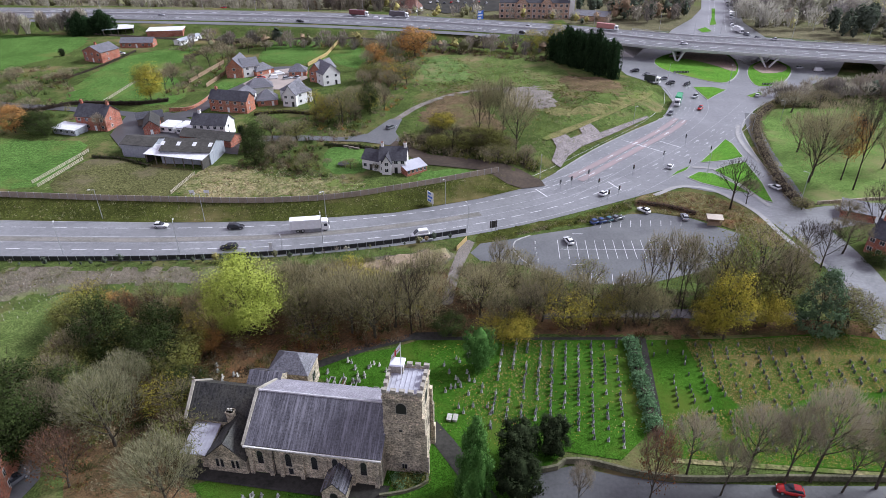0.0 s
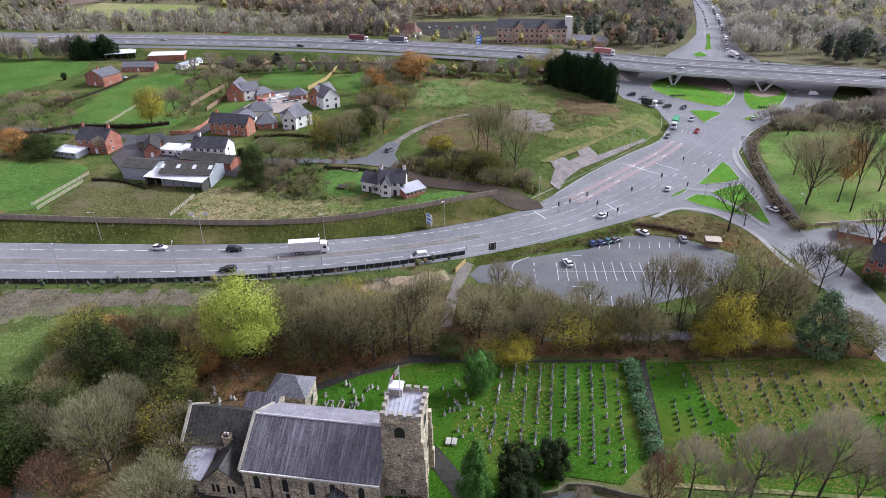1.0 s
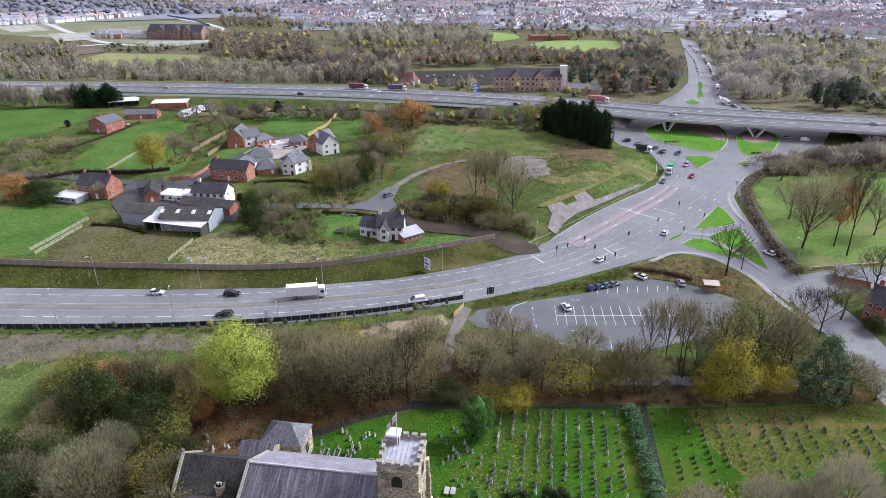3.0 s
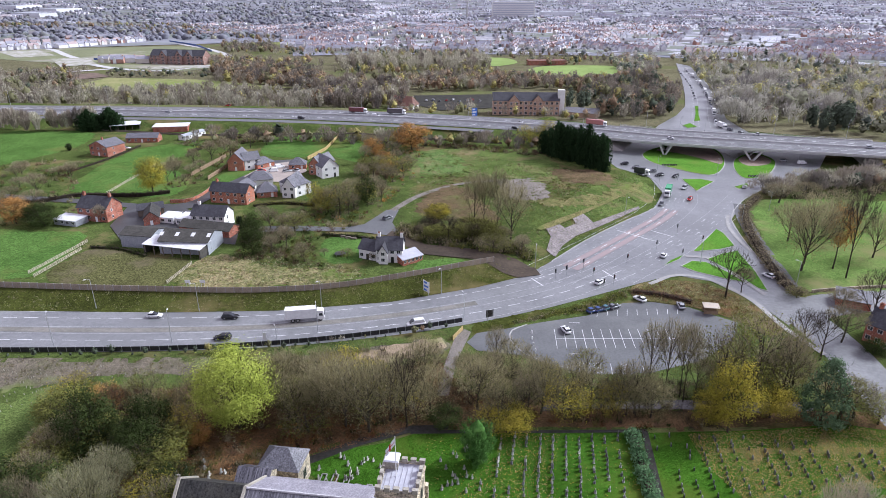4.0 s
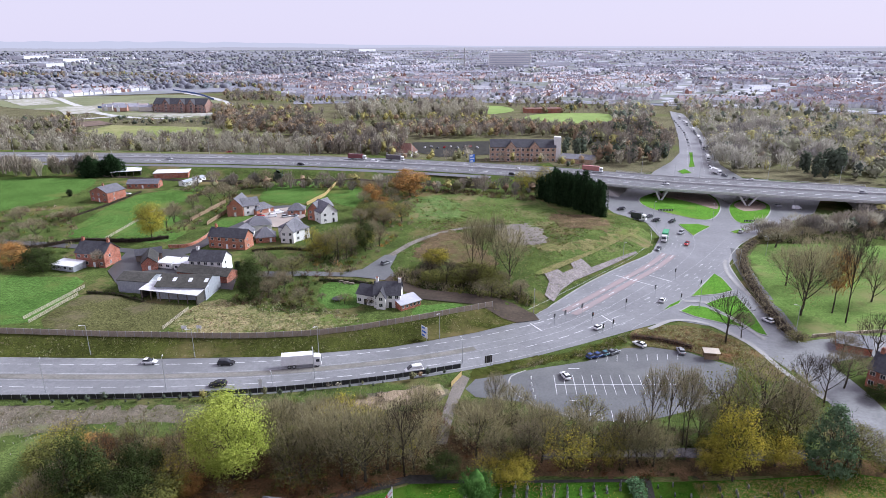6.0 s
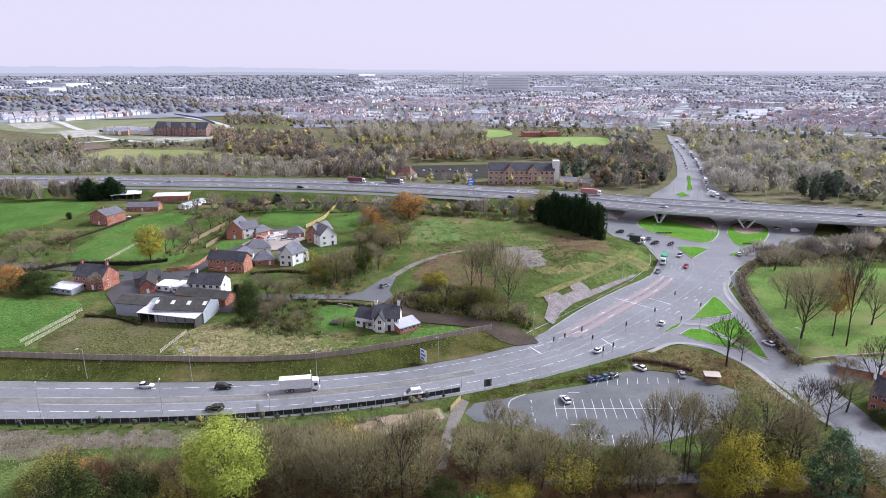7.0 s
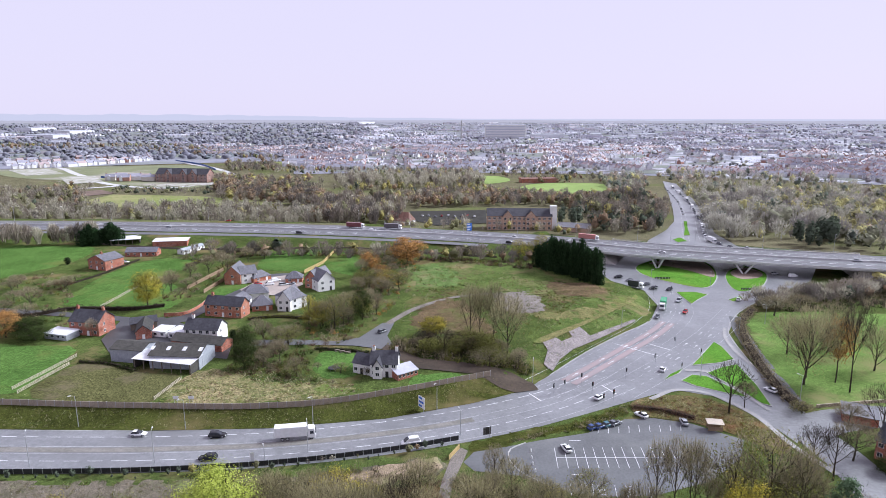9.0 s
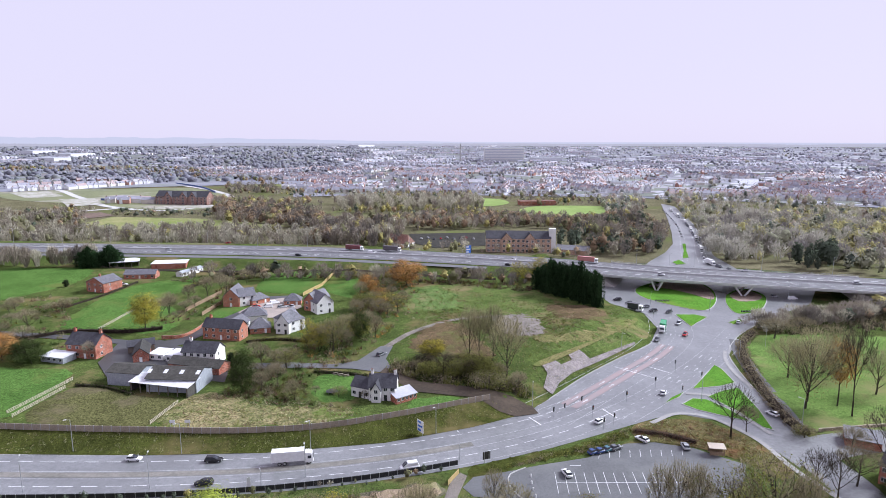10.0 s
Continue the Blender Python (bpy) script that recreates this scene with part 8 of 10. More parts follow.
rng = np.random.default_rng(21)
WOODS = (
    # label, ground plan, count, kinds (brown, olive, yellow, evergreen, russet, dark, pale), heights, leaves, twigs, slim
    ("belt of straw-coloured bare trees behind the motorway", [(-390, 557), (-322, 570), (-195, 577), (-107, 555), (-92, 486), (-292, 500), (-420, 488)], 520, (3, 1.2, 0.25, 0.05, 0.1, 0.5, 7), (9, 13), 30, 36, 0.8),
    ("dark hedgerow beyond the rough field", [(-400, 768), (-322, 755), (-256, 731), (-241, 690), (-361, 699)], 150, (1, 2, 0, 2, 0.4, 6, 0), (4, 7), 30, 14, 1.3),
    ("orange and brown autumn wood with dark skirts", [(-272, 767), (-216, 793), (-138, 719), (-101, 614), (-123, 590), (-228, 650)], 330, (4, 1, 0.8, 0.3, 5, 3, 0.3), (10, 15), 40, 34, 1.0),
    ("russet trees round the rough meadow", [(-324, 880), (-242, 860), (-133, 813), (-216, 793), (-272, 775)], 110, (4, 1.5, 0.6, 0.2, 3, 2, 0), (9, 13), 34, 30, 1.0),
    ("brown copse beside the meadow", [(-389, 1167), (-278, 1099), (-245, 985), (-329, 985)], 170, (6, 2, 0.5, 0.3, 2, 2, 0.3), (9, 13), 26, 24, 1.0),
    ("tall purple-brown bare wood beside the motorway", [(-116, 602), (-40, 622), (-29, 565), (-31, 484), (-97, 490)], 240, (7, 1, 1.0, 0.2, 1.5, 3, 1), (12, 17), 34, 46, 0.75),
    ("tall pale bare poplars edged with yellow trees", [(-137, 835), (-55, 866), (47, 866), (65, 792), (56, 745), (-111, 745)], 330, (2, 2, 0.3, 0.1, 0.1, 0.6, 7), (12, 17), 32, 40, 0.7),
    ("row of yellow trees before the poplars", [(-130, 745), (60, 738), (58, 716), (-112, 720)], 60, (1, 2, 6, 0.3, 1, 1, 0.5), (8, 12), 50, 24, 0.8),
    ("orange-brown wood behind the hotel", [(-41, 644), (55, 667), (174, 657), (154, 601), (49, 597), (-27, 583)], 330, (5, 1.6, 1.3, 0.4, 5, 2, 1), (9, 13), 40, 36, 0.85),
    ("brown wood between poplars and hotel", [(-40, 690), (60, 700), (110, 690), (105, 665), (55, 668), (-41, 650)], 170, (6, 2, 1, 0.4, 2, 3, 1), (8, 12), 34, 30, 0.85),
    ("dark mixed wood with conifers beside the north road", [(125, 621), (222, 676), (206, 547), (171, 463), (132, 440), (112, 470), (150, 500), (120, 540)], 300, (5, 2, 0.7, 4, 2, 4, 0.5), (10, 16), 44, 40, 0.8),
    ("spreading pale bare oaks east of the north road", [(265, 620), (330, 630), (300, 470), (235, 405), (208, 408), (200, 451)], 190, (3, 1.5, 0.5, 0.2, 0.2, 1.2, 6), (12, 18), 46, 60, 1.05),
    ("mixed yellowing wood towards the town edge", [(320, 560), (360, 642), (427, 580), (285, 383), (262, 398), (300, 470)], 260, (3, 2.5, 3, 0.6, 0.4, 1, 3), (9, 14), 44, 40, 0.95),
    ("autumn tree belt where the town begins", [(305, 778), (506, 689), (620, 640), (440, 580), (352, 628), (261, 612), (268, 666)], 420, (3, 2.5, 2, 1, 0.8, 1.5, 4), (8, 13), 32, 26, 0.95),
    ("trees along the far end of the north road", [(314, 900), (420, 1000), (560, 900), (506, 700), (310, 785)], 330, (4, 2, 1, 1, 0.8, 2, 4), (8, 13), 24, 18, 0.95),
    ("bushes beside the north road", [(222, 676), (262, 760), (296, 900), (230, 900), (215, 800), (190, 680)], 190, (4, 2, 1, 1.5, 1.5, 2.5, 1), (8, 12), 30, 22, 0.95),
    ("hedges and garden trees behind the playing fields", [(-60, 900), (48, 925), (90, 912), (130, 810), (215, 812), (230, 880), (180, 960), (40, 990), (-70, 985)], 260, (5, 2.5, 1.2, 1.2, 2, 2, 1), (7, 11), 24, 18, 0.95),
    ("thicket west of the building site", [(-470, 735), (-410, 760), (-395, 700), (-360, 640), (-330, 590), (-470, 560), (-540, 640)], 330, (6, 2.5, 0.4, 0.6, 0.8, 2, 4), (7, 11), 26, 26, 0.95),
    ("garden hedges and bushes before the first houses", [(-260, 950), (-60, 895), (45, 930), (45, 1000), (-60, 1020), (-250, 1070)], 240, (5, 2.5, 1.2, 1, 1.2, 2, 1.5), (6, 10), 24, 16, 1.0),
    ("tree belt round the building site", [(-1140, 1500), (-840, 1620), (-620, 1400), (-415, 1316), (-300, 1150), (-270, 1180), (-380, 1400), (-700, 1720), (-1240, 1700)], 620, (6, 1.2, 0.3, 0.6, 3, 3, 0.5), (9, 14), 20, 14, 0.95),
)
for i, (lb, plan, count, kinds, tall, leaves, twigs, slim) in enumerate(WOODS):
    grove(lb, scatter(plan, count, rng), 100 + i, kinds, tall, leaves, round(twigs * 1.8), 1.5, EAST_HAZE_MATS if min(p[0] for p in plan) > 185 else None, slim)
grove("leafless grey thicket beside the roundabout", THICKET, 134, (6, 0.8, 0.1, 0.2, 0.3, 2.5, 3), (6, 9), 24, 120, 0.7, slim=1.4)
grove("shelter belt of slim leafless trees", BELT, 135, (5, 0.6, 0, 0, 0, 1, 4), (12, 15), 14, 130, 0.8, slim=0.62)
grove("leafless scrubby trees along the motorway verge", VERGE, 136, (6, 1.4, 0.5, 0.4, 2, 3, 1), (6, 11), 36, 120, 0.8, slim=1.1)
YOUNG = []
for i, (q, a) in enumerate(along([p for p in spline([(-190.0, 138.6), (-116.0, 138.1), (-93.9, 138.1), (-72.0, 138.6), (-43.0, 141.2), (-13.5, 147.2), (2.0, 152.0)], 3)], 3.1)):
    YOUNG.append((q.x + rng.normal(0, 0.5), q.y - 2.0 + rng.normal(0, 0.5)))
grove("young conifers and saplings behind the barrier", YOUNG, 137, (0.5, 3, 0.2, 5, 0.2, 0.5, 1), (1.2, 2.8), 46, 30, 2.4, slim=0.8, name="saplings")
k = Kit()
for x, y in scatter([(-125, 132), (-85, 131), (-62, 131.5), (-64, 127), (-88, 122), (-93, 112), (-112, 112)], 120, rng):
    z = ground_z(x, y)
    k.tube((x, y, z), (x + rng.normal(0, 0.05), y + rng.normal(0, 0.05), z + rng.uniform(0.4, 0.65)), 0.065, 0.065, 5)
structure("tree_guards", k, mat("tree_guard_plastic", (0.36, 0.34, 0.28), (0.26, 0.25, 0.2), rough=0.6, bump=0), "pale plastic guards round newly planted saplings", "tree guards", kind="stuff")
grove("dark pines in the far wood", scatter([(244, 419), (283, 435), (265, 400), (240, 398)], 14, rng), 130, (0, 0, 0, 1, 0, 0, 0), (15, 20), 150, 0, 1.6, slim=0.58)
grove("small trees between the motorway and the hotel", scatter([(-40, 470), (30, 462), (112, 440), (112, 452), (86, 459), (30, 466), (24, 500), (14, 500), (12, 478), (-36, 490)], 60, rng), 133, (4, 2, 2, 0.4, 2, 2, 2), (5, 10), 44, 40, 1.2, slim=0.9)
grove("slim dark conifers beside the hotel", scatter([(97, 505), (112, 512), (116, 480), (100, 478)], 6, rng), 131, (0, 0, 0, 1, 0, 0, 0), (14, 17), 90, 0, 1.4, slim=0.5)
grove("yellow poplars in the far wood", scatter([(275, 470), (300, 480), (330, 560), (300, 560)], 7, rng), 132, (0, 0, 1, 0, 0, 0, 0), (12, 15), 90, 0, 1.3, slim=0.5)

patch("rough_meadow", [(-290, 930), (-150, 925), (-118, 806), (-146, 767), (-250, 825)], mat("meadow_far", (0.22, 0.23, 0.10), (0.13, 0.145, 0.06), fine=0.3, coarse=0.03, obj=False, spec=0.0, third=(0.27, 0.24, 0.14)), 0.5, "pale green rough meadow between woods", "field", rough_edge=2, cell=500)
patch("meadow_strip", [(-345, 1345), (-245, 1292), (-226, 1139), (-376, 1228)], MATS["meadow_far"], 0.5, "green strip of rough grass before the houses", "field", cell=500)
patch("hotel_car_park", [(-24, 565), (46, 572), (41, 500), (0, 489), (-17, 511)], DARK_PATH, 0.5, "dark car park beside the hotel", "car park", smooth=False, cell=500)

# lilac-grey haze tone mixed into the land colour
G_FAR = mat("hazed_built_land", (0.24, 0.24, 0.28), (0.18, 0.182, 0.21), rough=0.9, fine=0.035, coarse=0.006, bump=0, obj=False, third=(0.18, 0.195, 0.165), spec=0.05)
k = Kit()
rings = [965, 1100, 1250, 1700, 2300, 3000, 3800, 4680]
for r0, r1 in zip(rings, rings[1:]):
    for i in range(-30, 30):
        a0, a1 = radians(i * 1.6), radians((i + 1) * 1.6)
        if i < -8 and r0 < 1250:
            continue
        k.poly([(math.sin(a) * r, math.cos(a) * r, ground_z(math.sin(a) * r, math.cos(a) * r) + 0.9) for a, r in ((a0, r0), (a1, r0), (a1, r1), (a0, r1))][::-1])
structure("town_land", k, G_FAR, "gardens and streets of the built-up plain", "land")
# gardens, yards, car parks and streets as uneven plots, more of them pale eastward for haze
rng = np.random.default_rng(52)
k = Kit()
for i in range(3400):
    r, az = math.exp(rng.uniform(math.log(1000), math.log(4600))), rng.uniform(-43, 43)
    if az < -9 and r < 1450:
        continue
    x, y, t = r * math.sin(radians(az)), r * math.cos(radians(az)), rng.uniform(0, 3.14)
    # growing share of pale plots paints the brighter haze in the east
    paved = 0.12 + 0.6 * ramp(az, -14, 28)
    slot = int(rng.choice(4, p=[paved * 0.6, paved * 0.4, (1 - paved) * 0.6, (1 - paved) * 0.4]))
    a, b = rng.uniform(14, 50), rng.uniform(10, 32)
    ring = [(x + math.cos(t) * p * a - math.sin(t) * q * b, y + math.sin(t) * p * a + math.cos(t) * q * b) for p, q in ((-1, -1), (1, -rng.uniform(0.6, 1)), (rng.uniform(0.6, 1), 1), (-1, rng.uniform(0.6, 1)))]
    k.poly([(*p, ground_z(*p) + 1.15 + 0.0001 * i) for p in ring], slot)
structure("town_plots", k, [mat("hazed_paving", (0.44, 0.44, 0.49), (0.36, 0.36, 0.41), fine=0.05, coarse=0.01, bump=0, obj=False, spec=0.1), mat("hazed_yards", (0.34, 0.33, 0.36), (0.26, 0.255, 0.28), fine=0.05, coarse=0.01, bump=0, obj=False, spec=0.1), mat("hazed_gardens", (0.20, 0.215, 0.185), (0.155, 0.165, 0.15), fine=0.05, coarse=0.01, bump=0, obj=False, spec=0.0), mat("hazed_scrub", (0.205, 0.19, 0.20), (0.15, 0.14, 0.15), fine=0.05, coarse=0.01, bump=0, obj=False, spec=0.0)], "yards, gardens and paved plots across the town", "land", kind="stuff")


def town(name, label, spots, seed, mats, scale=1.0):
    """Rows of gabled houses, too far to pick apart, some with a front gable and chimney."""
    rng = np.random.default_rng(seed)
    k = Kit()
    for x, y, a in spots:
        w, d, h, r = rng.uniform(7, 13) * scale, rng.uniform(7, 9) * scale, rng.uniform(4.8, 5.6), rng.uniform(2.8, 3.9)
        z = ground_z(x, y) + 0.9
        c, s = math.cos(a), math.sin(a)
        L = lambda px, py, pz: (x + px * c - py * s, y + px * s + py * c, z + pz)
        wall_m, roof_m = int(rng.choice([0, 0, 0, 1, 2])), int(rng.choice([3, 3, 3, 4, 4, 5]))
        v = [(-w / 2, -d / 2), (w / 2, -d / 2), (w / 2, d / 2), (-w / 2, d / 2)]
        for (ax, ay), (bx, by) in zip(v, v[1:] + v[:1]):
            k.poly([L(ax, ay, 0), L(bx, by, 0), L(bx, by, h), L(ax, ay, h)], wall_m)
        k.poly([L(-w / 2, d / 2, h), L(-w / 2, -d / 2, h), L(-w / 2, 0, h + r)], wall_m)
        k.poly([L(w / 2, -d / 2, h), L(w / 2, d / 2, h), L(w / 2, 0, h + r)], wall_m)
        k.poly([L(-w / 2 - .3, -d / 2 - .3, h - .1), L(w / 2 + .3, -d / 2 - .3, h - .1), L(w / 2 + .3, 0, h + r + .1), L(-w / 2 - .3, 0, h + r + .1)], roof_m)
        k.poly([L(w / 2 + .3, d / 2 + .3, h - .1), L(-w / 2 - .3, d / 2 + .3, h - .1), L(-w / 2 - .3, 0, h + r + .1), L(w / 2 + .3, 0, h + r + .1)], roof_m)
        if math.hypot(x, y) < 1900:
            for y0 in ((-d / 2 - 1.2, d / 2 + 1.2) if rng.uniform() < 0.6 else ()):
                gx, gw, yr = rng.uniform(-0.2, 0.2) * w, 1.9, y0 * 0.05
                k.poly([L(gx - gw, y0, 0), L(gx + gw, y0, 0), L(gx + gw, y0, h), L(gx, y0, h + 2.3), L(gx - gw, y0, h)], 0)
                k.poly([L(gx - gw - .2, y0 * 1.03, h - .2), L(gx, y0 * 1.03, h + 2.45), L(gx, yr, h + 2.45), L(gx - gw - .2, y0 * 0.5, h - .2)], roof_m)
                k.poly([L(gx + gw + .2, y0 * 1.03, h - .2), L(gx, y0 * 1.03, h + 2.45), L(gx, yr, h + 2.45), L(gx + gw + .2, y0 * 0.5, h - .2)], roof_m)
            cx = w * rng.choice([-0.42, 0.42])
            for px, py, qx, qy in ((-.5, -.4, .5, -.4), (.5, -.4, .5, .4), (.5, .4, -.5, .4), (-.5, .4, -.5, -.4)):
                k.poly([L(cx + px, py, h + r - 1), L(cx + qx, qy, h + r - 1), L(cx + qx, qy, h + r + 1.2), L(cx + px, py, h + r + 1.2)], 1)
    return structure(name, k, mats, label, "houses", kind="stuff")


# haze put into the house colours: lightened and blued
T_MATS = [mat("town_render", (0.74, 0.74, 0.75), (0.60, 0.60, 0.63), fine=0.3, coarse=0.05, bump=0, jitter=0.2, spec=0.1), mat("town_brick", (0.42, 0.235, 0.185), (0.30, 0.175, 0.145), fine=0.3, coarse=0.05, bump=0, jitter=0.25, spec=0.1), mat("town_cream", (0.68, 0.62, 0.56), (0.52, 0.47, 0.44), fine=0.3, coarse=0.05, bump=0, jitter=0.25, spec=0.1),
          mat("town_slate", (0.30, 0.295, 0.345), (0.215, 0.21, 0.25), rough=0.7, fine=0.3, coarse=0.05, bump=0, jitter=0.35, spec=0.25), mat("town_red_tile", (0.41, 0.325, 0.325), (0.31, 0.245, 0.25), rough=0.75, fine=0.3, coarse=0.05, bump=0, jitter=0.3, spec=0.2), mat("town_pale_tile", (0.42, 0.405, 0.43), (0.32, 0.31, 0.335), rough=0.7, fine=0.3, coarse=0.05, bump=0, jitter=0.3, spec=0.25)]


# farther houses: painted haze flattens the colours to lilac greys
T_FAR_HAZE = [mat("far_" + nm, c, tuple(v * 0.85 for v in c), rough=0.85, fine=0.3, coarse=0.05, bump=0, jitter=0.15, spec=0.1) for nm, c in (("render", (0.62, 0.62, 0.66)), ("brick", (0.42, 0.36, 0.37)), ("cream", (0.56, 0.54, 0.56)), ("slate", (0.35, 0.35, 0.41)), ("red_tile", (0.42, 0.375, 0.40)), ("pale_tile", (0.44, 0.44, 0.50)))]


def streets(n_streets, lo, hi, az, rng, length=(4, 9)):
    """Short rows of houses along streets whose directions turn slowly over the plain."""
    out = []
    for _ in range(n_streets):
        r, a = math.exp(rng.uniform(math.log(lo), math.log(hi))), radians(rng.uniform(*az))
        x, y = r * math.sin(a), r * math.cos(a)
        t = noise.noise((x / 700, y / 700, 2.0)) * 2.6 + 0.5 + (math.pi / 2 if rng.uniform() < 0.35 else 0.0) + rng.normal(0, 0.08)
        bend = rng.normal(0, 0.02)
        px, py = x, y
        for j in range(int(rng.integers(*length))):
            px, py, t = px + math.cos(t) * 14, py + math.sin(t) * 14, t + bend
            for side in (-13, 13):
                qx, qy = px - math.sin(t) * side, py + math.cos(t) * side
                if lo * 0.97 < math.hypot(qx, qy) < 4600 and rng.uniform() < 0.93:
                    out.append((qx, qy, t + rng.normal(0, 0.04)))
    return out


road_clear = spline([(174.5, 421.7), (221.8, 551.7), (255.5, 658.5), (308.3, 871.5), (480.6, 1264.6), (800.4, 1967.0)], 15)
FIELDS = [[(37.7, 890.8), (80.2, 960.6), (110, 850), (60, 780)], [(90, 777.0), (140, 850), (225, 830), (230, 740), (165, 680), (95, 710)]]
clear = lambda s: [q for q in s if min((Vector(q[:2]) - p).length for p in road_clear) > 15 and not inside(q[0], q[1], FIELDS[0]) and not inside(q[0], q[1], FIELDS[1])]
rng = np.random.default_rng(33)
town("town_houses", "dense suburb of white and red houses with slate roofs", clear(streets(120, 990, 1700, (-9, 40), rng, (5, 13))), 1, T_MATS)
town("town_houses", "rows of pale gabled houses behind the fields", streets(26, 1330, 1750, (-21, -8), rng, (6, 14)), 4, T_MATS)
town("town_houses", "distant rows of pale houses with painted haze across the plain", streets(40, 1900, 4500, (-44, -8), rng, (3, 9)) + streets(190, 1650, 4500, (-10, 44), rng, (4, 10)), 2, T_FAR_HAZE)
site = []
for a, b, n in (((-781, 1152), (-727, 1209), 5), ((-740, 1100), (-690, 1150), 5), ((-690, 1040), (-640, 1100), 5), ((-650, 1150), (-580, 1220), 6), ((-612, 1336), (-558, 1228), 8), ((-700, 1240), (-640, 1290), 5), ((-628, 1085), (-560, 1215), 9)):
    for j in range(n):
        q = Vector(a).lerp(Vector(b), j / (n - 1))
        site.append((q.x, q.y, math.atan2(b[1] - a[1], b[0] - a[0]) + 0.1 * math.sin(j * 3)))
for nm, pts in (("site_pad", [(-690, 1017), (-640, 1040), (-560, 950), (-600, 920)]), ("site_pad", [(-540, 900), (-500, 920), (-440, 830), (-470, 800)]), ("site_pad", [(-348, 768), (-274, 793), (-300, 818), (-352, 800)])):
    patch(nm, pts, mat("site_hardcore", (0.42, 0.40, 0.385), (0.26, 0.26, 0.20), fine=0.12, coarse=0.03, bump=0, obj=False, spec=0.0), 0.7, "pale hardcore on the building site", "building site", smooth=False, drape=False)
patch("site_mud", [(-436, 700), (-395, 738), (-362, 705), (-385, 672)], mat("site_mud", (0.19, 0.14, 0.12), (0.12, 0.095, 0.08), fine=0.2, coarse=0.04, bump=0, obj=False, spec=0.0), 0.7, "brown churned mud beside the site road", "earth", smooth=False, drape=False)
site += [(-440 + 11 * j, 850 + 9 * math.sin(j * 2.2), 0.2) for j in range(7)]
town("site_houses", "rows of new houses on the building site", site, 3, T_MATS, 1.35)
rng = np.random.default_rng(34)


def plain(n, lo, hi, az):
    """Places spread evenly in the view over the plain, in drifts with gaps."""
    out = []
    while len(out) < n:
        r, a = math.exp(rng.uniform(math.log(lo), math.log(hi))), radians(rng.uniform(*az))
        x, y = r * math.sin(a), r * math.cos(a)
        if noise.noise((x / 260, y / 260, 5.0)) + 0.5 * noise.noise((x / 70, y / 70, 9.0)) > rng.uniform(-0.75, 0.45):
            out.append((x, y))
    return out


grove("uncounted garden and street trees across the town", clear(plain(1900, 980, 1700, (-8, 40))), 140, (6, 3, 1, 1.3, 1.2, 3, 3), (6, 11), 12, 8, 2.2, TOWN_HAZE_MATS, 1.25, name="town_trees")
grove("wooded belts on the western plain", plain(3700, 1350, 4550, (-44, -6)), 141, (7, 2, 0.2, 1.2, 0.8, 6, 0.5), (9, 14), 5, 0, 3.4, FAR_HAZE_MATS, slim=2.1, name="town_trees", sides=4)
grove("garden trees over the far town, hazed in their colour", plain(3400, 1650, 4550, (-8, 44)), 142, (5, 2, 0.5, 0.8, 0.7, 3, 8), (8, 12), 5, 0, 3.4, TOWN_HAZE_MATS, slim=1.9, name="town_trees", sides=4)
# tall blocks in the distance
for a, b, d, h, m in (((166.6, 2157.6), (304.2, 2151.3), 30, 48, RENDER_WHITE), ((334.3, 2229.2), (448.9, 2221.7), 60, 14, SHEET_PALE), ((-1399.2, 2436.0), (-1365.1, 2549.4), 80, 14, SHEET_PALE), ((-1390.2, 2158.4), (-1260.1, 2094.9), 60, 12, SHEET_PALE), ((-1736.1, 2741.2), (-1716.0, 2886.6), 80, 14, SHEET_PALE), ((-520.7, 4274.3), (-425.5, 4430.4), 80, 16, SHEET_PALE), ((574.5, 2342.4), (614.2, 2338.8), 60, 10, SHEET_PALE), ((766.3, 2370.4), (825.7, 2363.7), 60, 10, SHEET_PALE)):
    big_block = flat_shed("large pale block far off in the town", a, b, d, h, m, SHEET_GREY, 0.5, name="town_block", category="building")
    if h > 40:
        for fl in range(8):
            kk = Kit()
            kk.box(-66, -0.5, 4 + fl * 5.4, 66, 0.1, 6.2 + fl * 5.4)
            part("window_band", kk, mat("far_glazing", (0.46, 0.47, 0.55), (0.40, 0.41, 0.48), rough=0.4, bump=0), big_block, "grey band of windows")
flat_shed("low brick changing rooms beside the playing field", (112, 815), (160, 822), 14, 6, BRICK, TILE_RED, 0.5, name="pavilion", category="building")
k = Kit()
x, y = (87.8, 2199.4)
k.tube((x, y, ground_z(x, y)), (x, y, ground_z(x, y) + 62), 3.0, 2.2, 10)
structure("chimney_stack", k, KERB, "tall pale chimney stack in the distance", "chimney", kind="")
